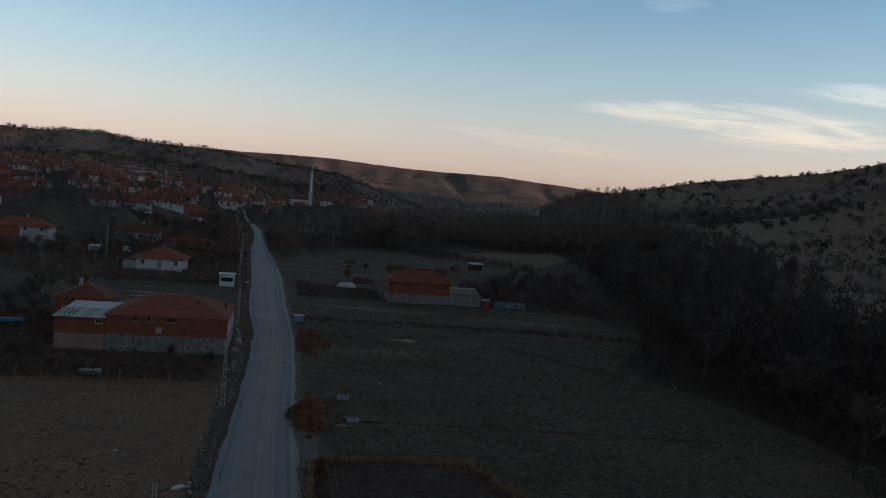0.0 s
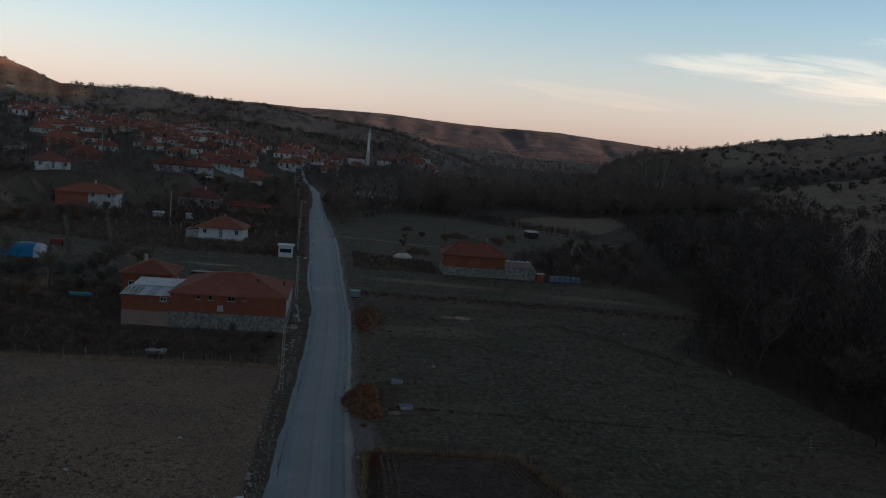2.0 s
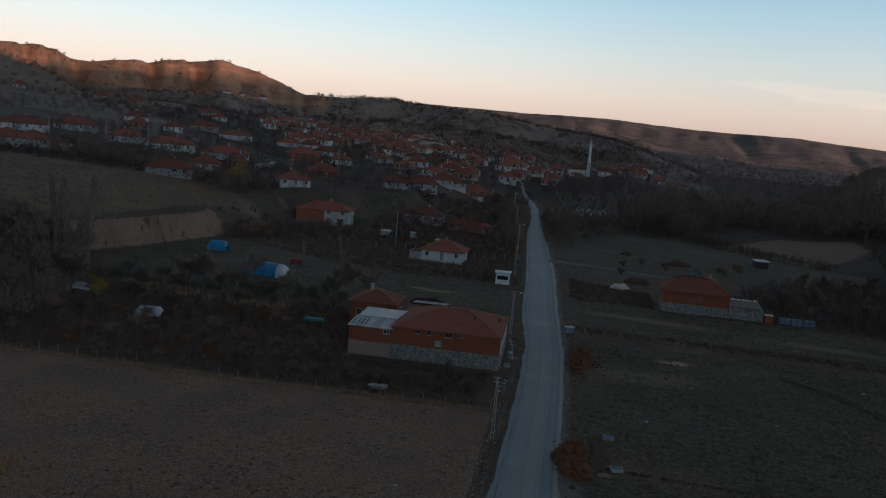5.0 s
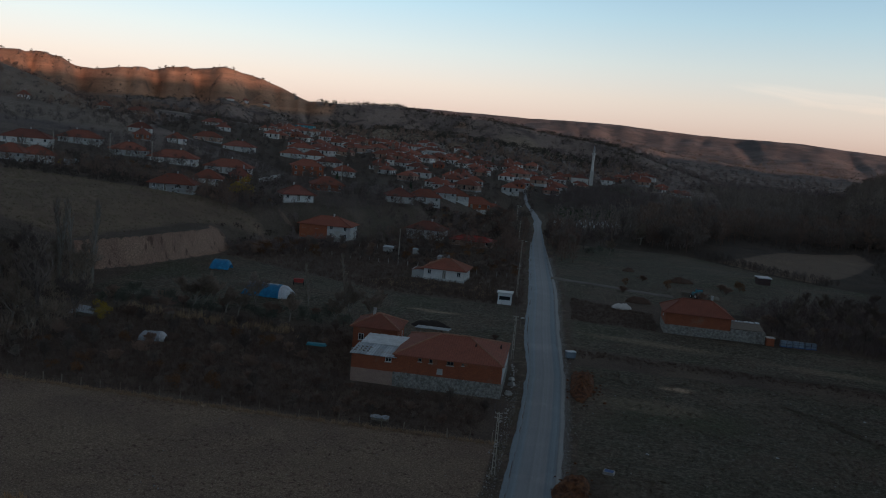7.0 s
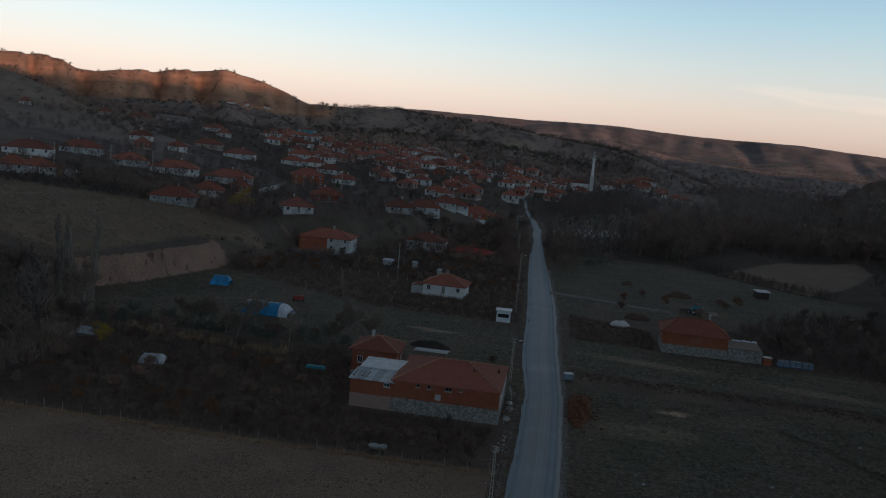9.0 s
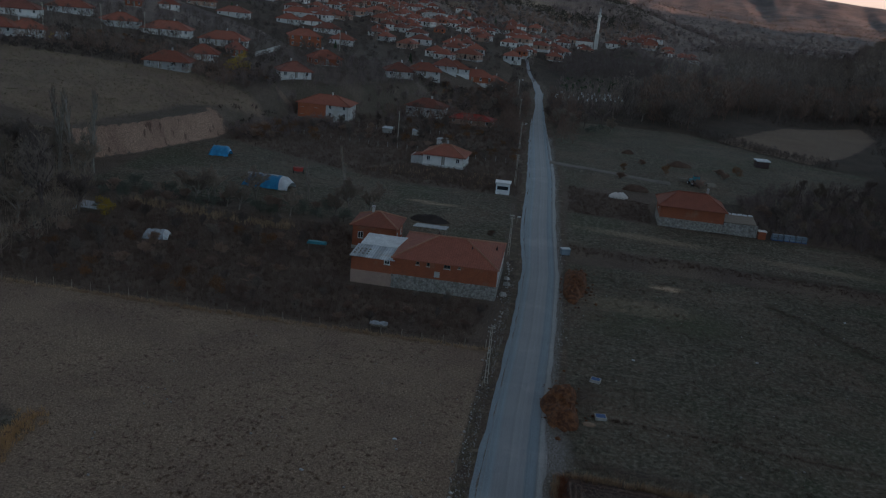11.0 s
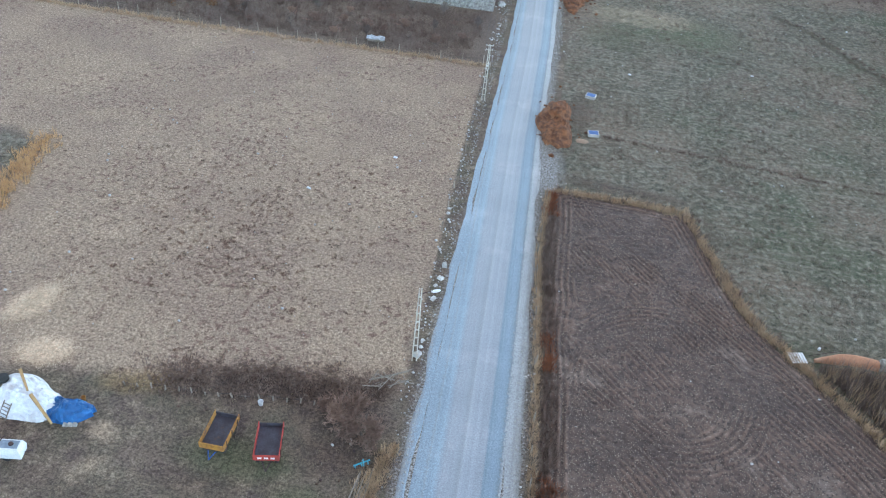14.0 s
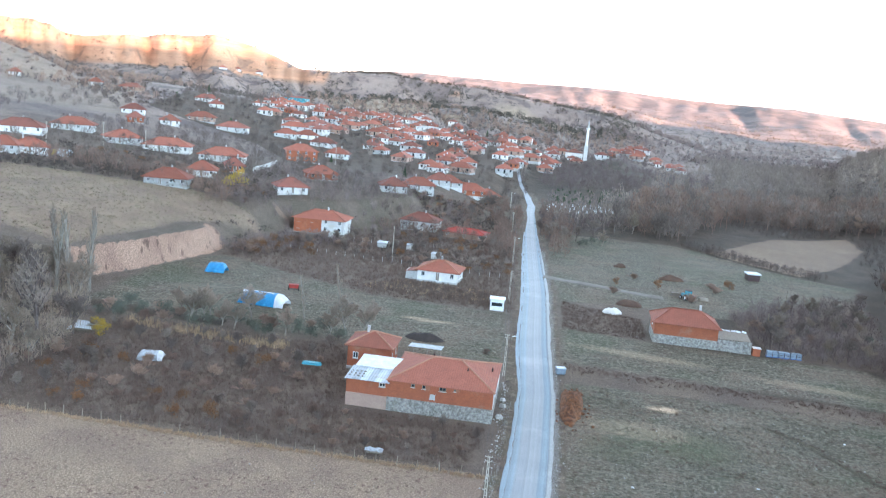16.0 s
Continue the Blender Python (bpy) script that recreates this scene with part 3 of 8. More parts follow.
# ---- mesh tools ----
class Geo:
    def __init__(self):
        self.v, self.f = [], []

    def add(self, verts, faces):
        n = len(self.v)
        self.v.extend(tuple(map(float, p)) for p in verts)
        self.f.extend(tuple(i + n for i in face) for face in faces)
        return self

    def box(self, c, s, turn=None, taper=1.0):
        """A box at centre c of size s with chamfered upright look: taper narrows its top."""
        x, y, z = s[0] / 2, s[1] / 2, s[2] / 2
        pts = [Vector((i * x * k, j * y * k, h)) for h, k in ((-z, 1.0), (z, taper)) for i, j in ((-1, -1), (1, -1), (1, 1), (-1, 1))]
        if turn is not None:
            pts = [turn @ p for p in pts]
        pts = [p + Vector(c) for p in pts]
        return self.add(pts, [(3, 2, 1, 0), (4, 5, 6, 7), (0, 1, 5, 4), (1, 2, 6, 5), (2, 3, 7, 6), (3, 0, 4, 7)])

    def bar(self, p, q, w, h=None):
        """A square bar from p to q."""
        return self.tube(p, q, w * 0.7, (h or w) * 0.7, 4)

    def tube(self, p, q, r0, r1, sides=6, caps=True):
        p, q = Vector(p), Vector(q)
        along = (q - p).normalized()
        a = along.cross((0, 0, 1))
        a = (a if a.length > 1e-3 else along.cross((0, 1, 0))).normalized()
        b = along.cross(a)
        pts = []
        for c, r in ((p, r0), (q, r1)):
            for k in range(sides):
                w = 2 * math.pi * (k + 0.5) / sides
                pts.append(c + a * (r * math.cos(w)) + b * (r * math.sin(w)))
        faces = [(k, (k + 1) % sides, sides + (k + 1) % sides, sides + k) for k in range(sides)]
        if caps:
            faces += [tuple(range(sides - 1, -1, -1)), tuple(range(sides, 2 * sides))]
        return self.add(pts, faces)

    def lathe(self, c, profile, sides=16):
        pts, faces = [], []
        for r, z in profile:
            for k in range(sides):
                w = 2 * math.pi * k / sides
                pts.append((c[0] + r * math.cos(w), c[1] + r * math.sin(w), c[2] + z))
        for j in range(len(profile) - 1):
            for k in range(sides):
                k2 = (k + 1) % sides
                faces.append((j * sides + k, j * sides + k2, (j + 1) * sides + k2, (j + 1) * sides + k))
        faces.append(tuple(range(sides - 1, -1, -1)))
        faces.append(tuple((len(profile) - 1) * sides + k for k in range(sides)))
        return self.add(pts, faces)

    def path(self, points, r, sides=3):
        """One unbroken round line through points."""
        rows = []
        for k, p in enumerate(points):
            along = (Vector(points[min(k + 1, len(points) - 1)]) - Vector(points[max(k - 1, 0)])).normalized()
            a = along.cross((0, 0, 1)).normalized()
            b = along.cross(a)
            ring = [Vector(p) + a * (r * math.cos(2 * math.pi * j / sides)) + b * (r * math.sin(2 * math.pi * j / sides)) for j in range(sides)]
            rows.append(ring + ring[:1])
        flat = [q for row in rows for q in row[:-1]]
        return self.add(flat, [(k * sides + j, k * sides + (j + 1) % sides, (k + 1) * sides + (j + 1) % sides, (k + 1) * sides + j) for k in range(len(rows) - 1) for j in range(sides)])

    def grid(self, rows):
        """A sheet from rows of points."""
        n = len(rows[0])
        flat = [p for row in rows for p in row]
        return self.add(flat, [(j * n + k, j * n + k + 1, (j + 1) * n + k + 1, (j + 1) * n + k) for j in range(len(rows) - 1) for k in range(n - 1)])

    def mesh(self, name, mat, smooth=False):
        me = bpy.data.meshes.new(name)
        me.from_pydata(self.v, [], self.f)
        me.materials.append(mat)
        if smooth:
            me.polygons.foreach_set("use_smooth", [True] * len(me.polygons))
        me.update()
        return me


def part(name, geo, mat, parent=None, label="", smooth=False, at=None):
    ob = new(name, geo if isinstance(geo, bpy.types.Mesh) else geo.mesh(name, mat, smooth))
    if parent:
        ob.parent = parent
    if at is not None:
        ob.matrix_basis = at
    return tagged(ob, label)


def thing(name, m, label, category, group="", kind=""):
    ob = new(name)
    ob.empty_display_size = 0.2
    ob.matrix_basis = m
    return tagged(ob, label, category, group, kind)


def lone(name, geo, mat, m, label, category, group="", kind="", smooth=False):
    ob = new(name, geo.mesh(name, mat, smooth))
    ob.matrix_basis = m
    return tagged(ob, label, category, group, kind)


def on_ground(x, y, rz=0, sink=0.0):
    return pose(x, y, float(height(x, y)) - sink, 0, 0, rz)


rnd = random.Random(11)


# ---- the ground ----
def inside(poly, x, y):
    """Signed closeness to a convex-or-not polygon: 1 well inside, 0 well outside, over about a metre."""
    x, y = np.asarray(x, float), np.asarray(y, float)
    hit, near = np.zeros(x.shape, bool), np.full(x.shape, 1e9)
    for (x0, y0), (x1, y1) in zip(poly, poly[1:] + poly[:1]):
        crosses = ((y0 > y) != (y1 > y)) & (x < (x1 - x0) * (y - y0) / ((y1 - y0) or 1e-9) + x0)
        hit ^= crosses
        dx, dy = x1 - x0, y1 - y0
        k = np.clip(((x - x0) * dx + (y - y0) * dy) / (dx * dx + dy * dy), 0, 1)
        near = np.minimum(near, np.hypot(x - x0 - k * dx, y - y0 - k * dy))
    return np.where(hit, near, -near)


LEFT_FIELD = [(-3.6, 93), (-120, 93), (-120, 70), (-48, 62), (-46, 30), (-33, 32.5), (-24, 33.5), (-5.6, 36.5), (-5.2, 56)]
YARD = [(-5.8, 37), (-24, 34), (-33, 33), (-46, 31), (-60, 20), (-60, -30), (-4, -30)]
BARN_LOT = [(-5, 93), (-80, 93), (-95, 112), (-90, 140), (-36, 137), (-28, 130), (-8, 131)]
MEADOW = [(3.5, 132), (3.5, 67), (16.0, 65.4), (20.2, 51.2), (22.8, 47.4), (29, 39.2), (60, 39),  (54, 92), (48, 112), (62, 134)]
WEST_FIELD = [(-47, 61), (-45, 50), (-42.5, 38), (-46, 30), (-90, 30), (-90, 68)]
STRIP = [(2, 142), (66, 137), (60, 160), (20, 160), (2, 164)]
BACK_PASTURE = [(2, 186), (14, 190), (60, 186), (88, 250), (70, 258), (40, 290), (0, 290), (-5, 240)]
FAR_FIELD = [(49, 284), (60, 270), (74, 259), (100, 300), (120, 345), (126, 384), (84, 345)]
GREENHOUSE_FIELD = [(-8, 150), (-8, 138), (-30, 138), (-90, 144), (-92, 175), (-84, 195), (-40, 172), (-10, 170)]
HILL_PASTURE = [(-104, 160), (-96, 198), (-82, 222), (-110, 232), (-165, 218), (-170, 185), (-135, 160)]
SCRUB_A = [(-8, 170), (-40, 172), (-84, 195), (-76, 230), (-40, 258), (-12, 250)]
SCRUB_B = [(2, 164), (20, 162), (20, 182), (2, 186)]
SCRUB_C = [(44, 160), (66, 160), (82, 230), (50, 205), (40, 190)]
VILLAGE = [(-16, 345), (-60, 335), (-100, 315), (-150, 380), (-225, 420), (-300, 640), (-290, 740), (-180, 720), (-60, 740), (30, 730), (70, 760), (80, 720), (-10, 640), (-22, 500)]
MUD = [(-23, 33.6), (-22, 35.4), (-14, 37.2), (-6.5, 38), (-6.2, 34), (-9, 31.5), (-14, 34)]
FIELDS = [(122, 176), (152, 250), (170, 330), (200, 410), (250, 520), (620, 540), (520, 200), (300, 150)]
TRACK = [(3, 141), (3, 133), (70, 130), (70, 136)]


def build_ground():
    az = np.radians(np.concatenate([np.arange(-52, 56, 0.28), np.arange(56, 308, 2.0)]))
    rs = [3.0]
    while rs[-1] < 4800:
        rs.append(rs[-1] + max(0.9, rs[-1] * 0.0088))
    r = np.array(rs)
    A, Rr = np.meshgrid(az, r)
    X, Y = Rr * np.sin(A), Rr * np.cos(A)
    X, Y = np.vstack([np.zeros((1, len(az))), X]), np.vstack([np.zeros((1, len(az))), Y])
    Z = height(X, Y)
    rows, cols = X.shape
    verts = np.stack([X, Y, Z], -1).reshape(-1, 3)
    idx = np.arange(rows * cols).reshape(rows, cols)
    nxt = np.roll(idx, -1, axis=1)
    faces = np.stack([idx[:-1], idx[1:], nxt[1:], nxt[:-1]], -1).reshape(-1, 4)
    me = bpy.data.meshes.new("ground")
    me.from_pydata(verts.tolist(), [], faces.tolist())
    x, y = verts[:, 0], verts[:, 1]
    rr = np.hypot(x, y)
    wob = 1.2 * fbm(x / 3.0, y / 3.0, 3)

    def share(poly, soft=1.0):
        d = inside(poly, x, y) + wob
        return ss(-soft, soft, d)

    dzx, dzy = height(x + 1.5, y) - height(x - 1.5, y), height(x, y + 1.5) - height(x, y - 1.5)
    steep = np.hypot(dzx, dzy) / 3.0
    a, b = np.zeros((len(x), 4)), np.zeros((len(x), 4))
    b[:, 3] = 1
    a[:, 0] = np.maximum.reduce([share(LEFT_FIELD, 2.6), 0.58 * share(FAR_FIELD, 1.5), 0.45 * share(STRIP, 3)])
    a[:, 1] = np.maximum.reduce([share(MEADOW), 0.9 * share(STRIP, 3), share(WEST_FIELD, 2), share(BACK_PASTURE, 3), share(GREENHOUSE_FIELD, 3)])
    a[:, 2] = np.maximum.reduce([share(BARN_LOT, 0.7), share(SCRUB_A, 3), 0.7 * share(SCRUB_B, 4), share(SCRUB_C, 3), share(TRACK, 1.5)])
    b[:, 0] = np.maximum(share(YARD, 3.0), ss(5.4, 4.4, np.abs(x - road_x(y))) * (y < 420) * 0.9)
    cut = ss(0.45, 0.8, steep) * (x < -60) * (y > 157) * (y < 204) + 0.45 * ss(0.4, 0.7, steep) * ss(0.1, 0.5, fbm(x / 7.0, y / 7.0, 3)) * (x < -20) * (y > 200) * (y < 252)
    b[:, 1] = np.clip(cut, 0, 1)
    ang = np.degrees(np.arctan2(x, y))
    d4 = np.zeros((len(x), 4))
    d4[:, 3] = ss(430, 300, rr)
    # share of the far slopes that take the haze-tinted colour
    d4[:, 0] = ss(1750, 2100, rr) * (y > 0) * (ang < 34)
    d4[:, 1] = ss(0.20, 0.36, steep + 0.10 * fbm(x / 60.0, y / 60.0, 3)) * ss(880, 980, rr) * (rr < 1300) * (ang > -75) * ss(50, 72, verts[:, 2]) * np.maximum(ss(-15.5, -18, ang), 0.8 * (ang < 0) * ss(0.1, 0.3, fbm(x / 45.0, y / 45.0 + 7, 2)))
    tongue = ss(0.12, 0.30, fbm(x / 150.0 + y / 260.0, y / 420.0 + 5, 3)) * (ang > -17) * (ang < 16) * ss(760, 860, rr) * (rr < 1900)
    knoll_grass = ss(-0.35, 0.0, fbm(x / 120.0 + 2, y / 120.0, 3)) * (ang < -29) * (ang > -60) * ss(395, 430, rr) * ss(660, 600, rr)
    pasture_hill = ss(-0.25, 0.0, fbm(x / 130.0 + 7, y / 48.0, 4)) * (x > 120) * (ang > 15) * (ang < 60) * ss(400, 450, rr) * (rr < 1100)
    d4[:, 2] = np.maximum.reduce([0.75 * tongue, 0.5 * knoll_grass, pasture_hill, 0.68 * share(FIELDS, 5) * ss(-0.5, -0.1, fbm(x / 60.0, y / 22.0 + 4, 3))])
    a[:, 0] = np.maximum.reduce([a[:, 0], 0.60 * share(HILL_PASTURE, 3)])
    a[:, 2] = np.maximum(a[:, 2], 0.45 * share(VILLAGE, 6))
    # Village ground takes this dark colour too: darkness among its trees, put into colour.
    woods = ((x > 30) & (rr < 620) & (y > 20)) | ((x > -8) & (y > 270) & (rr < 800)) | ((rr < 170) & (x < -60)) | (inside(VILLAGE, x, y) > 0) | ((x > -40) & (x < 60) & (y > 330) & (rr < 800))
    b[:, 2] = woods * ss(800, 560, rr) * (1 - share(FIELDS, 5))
    c = np.zeros((len(x), 4))

    def patch(px, py, rx, ry, turn=0.0):
        u, v = x - px, y - py
        k, s = math.cos(math.radians(turn)), math.sin(math.radians(turn))
        return ss(1.5, 0.4, np.hypot((u * k + v * s) / rx, (v * k - u * s) / ry))

    c[:, 0] = np.maximum.reduce([patch(-34.9, 39.5, 2.3, 1.25, 65), patch(-31.4, 35.0, 1.9, 1.2, 20), 0.32 * patch(-24.1, 29.2, 1.3, 0.9), 0.28 * patch(-23.8, 26.2, 1.7, 0.9, 40), 0.9 * patch(19.0, 125.9, 2.4, 0.9), 0.28 * patch(17, 151, 14, 2.2, -8), 0.25 * patch(47, 145, 12, 2.0, -8), 0.25 * patch(14, 116, 9, 4), 0.5 * patch(-23.9, 156.6, 6.0, 1.0, -4)])
    a[:, 3] = np.maximum.reduce([0.62 * patch(-15.2, 28.8, 4.2, 1.7), 0.55 * patch(-10.2, 26.8, 2.2, 1.0), 0.4 * patch(21, 112, 8, 6), 0.35 * patch(10, 108, 5, 5)])
    c[:, 1] = 0.55 * patch(-24.0, 33.7, 2.6, 1.1, 12)
    # The last patch only darkens the ground on the right of the clay mound.
    c[:, 2] = np.maximum.reduce([0.9 * share(MUD, 1.6), 0.55 * patch(-17, 26.6, 3.4, 1.2), 0.4 * patch(-23, 24.5, 3, 1.0), 0.75 * patch(-9, 30.8, 2.8, 2.2), 0.75 * patch(10, 68.6, 6.5, 0.9, -3), 0.5 * patch(6, 84, 1.6, 4.5)])
    c[:, 3] = np.maximum(0.85 * ss(np.interp(y, [30, 80], [4.9, 3.7]), np.interp(y, [30, 80], [3.3, 2.5]), np.abs(x - road_x(y) + np.interp(y, [30, 80], [0.1, -0.7]))) * (y < 250), patch(2.6, 70, 2.0, 5.0))
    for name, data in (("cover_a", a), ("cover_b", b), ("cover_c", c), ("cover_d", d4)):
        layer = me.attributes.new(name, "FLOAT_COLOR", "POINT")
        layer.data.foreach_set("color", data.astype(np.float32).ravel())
    me.materials.append(land_cover)
    me.polygons.foreach_set("use_smooth", [True] * len(me.polygons))
    me.update()
    return tagged(new("ground", me), "winter pasture and scrub valley floor rising into eroded hills", "ground", kind="structure")


build_ground()


# ---- the road ----
def road_material():
    """Graded gravel: worn warm grey wheel lanes between bluish loose bands, breaking up into grit at the sides."""
    m = material("compacted_gravel", (1.0, 1.0, 1.0), (0.88, 0.88, 0.89), 0.25, 9, 0.6, 0.6, stain=(1.06, 1.0, 0.99))
    t = m.node_tree
    bsdf = t.nodes["Principled BSDF"]
    at, geo = t.nodes.new("ShaderNodeAttribute"), t.nodes.new("ShaderNodeNewGeometry")
    at.attribute_name = "across"
    bsdf.inputs["Specular IOR Level"].default_value = 0.55

    def noise_of(s, detail):
        n = t.nodes.new("ShaderNodeTexNoise")
        n.inputs["Scale"].default_value, n.inputs["Detail"].default_value = s, detail
        t.links.new(geo.outputs["Position"], n.inputs["Vector"])
        return n.outputs[0]

    def op(kind, a, b, c=0.0):
        n = t.nodes.new("ShaderNodeMath")
        n.operation = kind
        for k, v in enumerate((a, b, c)):
            if isinstance(v, (int, float)):
                n.inputs[k].default_value = v
            else:
                t.links.new(v, n.inputs[k])
        return n.outputs[0]

    def times(x, y):
        n = t.nodes.new("ShaderNodeMix")
        n.data_type, n.blend_type = "RGBA", "MULTIPLY"
        n.inputs[0].default_value = 1.0
        t.links.new(x, n.inputs[6])
        t.links.new(y, n.inputs[7])
        return n.outputs[2]

    where = op("MULTIPLY_ADD", op("SUBTRACT", noise_of(0.35, 3), 0.5), 0.12, at.outputs["Fac"])
    where = op("MULTIPLY_ADD", op("SUBTRACT", noise_of(6.0, 3), 0.5), op("MULTIPLY", op("SUBTRACT", op("ABSOLUTE", at.outputs["Fac"], 0), 1.6), 0.7), where)
    ramp = t.nodes.new("ShaderNodeValToRGB")
    t.links.new(op("DIVIDE", op("ADD", where, 5.0), 10.0), ramp.inputs[0])
    blue, deep, warm_ = (0.200, 0.252, 0.298), (0.165, 0.214, 0.258), (0.238, 0.250, 0.274)
    stops = ((-4.6, (0.16, 0.14, 0.122)), (-3.9, (0.225, 0.222, 0.22)), (-3.3, blue), (-2.32, blue), (-2.2, (0.19, 0.215, 0.235)), (-2.06, blue), (-1.6, blue), (-1.2, warm_), (-0.10, warm_), (-0.02, (0.285, 0.29, 0.305)),
             (0.06, warm_), (1.4, warm_), (1.55, deep), (2.45, deep), (2.58, (0.16, 0.175, 0.19)), (2.72, (0.28, 0.285, 0.29)), (3.2, (0.24, 0.24, 0.24)), (4.2, (0.16, 0.14, 0.122)))
    e = ramp.color_ramp.elements
    e.remove(e[1])
    e[0].position, e[0].color = 0.0, (*stops[0][1], 1)
    for o, col in stops:
        e.new((o + 5) / 10).color = (*col, 1)
    streak = t.nodes.new("ShaderNodeTexNoise")
    streak.noise_dimensions = "1D"
    streak.inputs["Scale"].default_value, streak.inputs["Detail"].default_value = 2.2, 5
    t.links.new(at.outputs["Fac"], streak.inputs["W"])
    tone = op("MULTIPLY_ADD", op("SUBTRACT", streak.outputs[0], 0.5), 0.7, 1.0)
    tone = op("MULTIPLY", tone, op("MULTIPLY_ADD", op("SUBTRACT", noise_of(14.0, 3), 0.5), op("MULTIPLY_ADD", op("ABSOLUTE", at.outputs["Fac"], 0), 0.45, 0.3), 1.0))
    grey = t.nodes.new("ShaderNodeCombineXYZ")
    for k in range(3):
        t.links.new(tone, grey.inputs[k])
    t.links.new(times(times(bsdf.inputs["Base Color"].links[0].from_socket, ramp.outputs[0]), grey.outputs[0]), bsdf.inputs["Base Color"])
    return m


def strip(name, ys, left, right, lift, mat, label, category, cols=14, ragged=0.0, crown=0.0):
    rows, across = [], []
    mids = height(road_x(np.array(ys)), np.array(ys)).tolist()
    for y, mid in zip(ys, mids):
        c, slim = float(road_x(y)), float(np.interp(y, [40, 80, 130, 205, 250, 300, 335], [1.0, 0.85, 0.86, 0.86, 0.76, 0.56, 0.45]))
        west = float(np.interp(y, [30, 52, 76, 130, 146], [0.97, 0.91, 0.84, 0.84, 1.0]))
        left_, right_ = (left * west, right if right > 0 else right * west)
        l = left_ + ragged * float(fbm(y / 3.5 + 5, left * 3.1, 3))
        r_ = right_ + ragged * float(fbm(y / 3.5 + 25, right * 3.1, 3))
        row = []
        for k in range(cols):
            o = (l + (r_ - l) * k / (cols - 1)) * slim
            edge = min(k, cols - 1 - k) / (cols - 1)
            rut = -0.018 * math.exp(-((abs(o) - 0.85) / 0.25) ** 2)
            z = mid + lift * min(1, edge * 8) - 0.06 * (edge == 0) + crown * max(0, 1 - (o / 3.3) ** 2) + rut
            row.append((c + o, y, z))
            across.append(o)
        rows.append(row)
    g = Geo().grid(rows)
    me = g.mesh(name, mat, True)
    layer = me.attributes.new("across", "FLOAT", "POINT")
    layer.data.foreach_set("value", across)
    return tagged(new(name, me), label, category, kind="structure")


YS = [-50 + 1.0 * k for k in range(40)] + [-10 + 0.5 * k for k in range(260)] + [120 + 1.5 * k for k in range(260)]
gravel = road_material()
strip("road", YS, -3.3, 2.9, 0.07, gravel, "pale blue-grey compacted gravel village road with wheel ruts", "road", 26, 0.05, 0.04)
strip("road_shoulder", YS, -4.0, -3.15, 0.05, gravel, "loose grey gravel shoulder of the village road", "road", 8, 0.35)
strip("road_shoulder", YS, 2.75, 3.85, 0.05, gravel, "loose grey gravel shoulder of the village road", "road", 8, 0.35)
lane_mat = material("worn_dirt", (0.21, 0.185, 0.165), (0.15, 0.125, 0.11), 0.5, 7, 0.95, 0.6, stain=(0.11, 0.09, 0.075))
lane = Geo()
lane.grid([[(-3.2 + s, 213 - 0.35 * s + w + 2.0 * float(fbm(s / 20, 2.0)), float(height(-3.2 + s, 213 - 0.35 * s)) + 0.12 - 0.15 * (abs(w) > 1.8)) for w in (-2.0, -1.6, -0.6, 0.6, 1.6, 2.0)] for s in [k * 0.9 for k in range(34)]])
tagged(new("side_lane", lane.mesh("side_lane", lane_mat, True)), "narrow gravel lane branching off the village road", "lane", kind="structure")

# ---- the ploughed plot ----
PLOUGH = [(3.9, 66.2), (11.3, 66.0), (16.4, 65.4), (20.6, 51.4), (23.2, 47.6), (29.0, 39.4), (36, 30), (36, -20), (5.2, -20), (4.6, 30)]


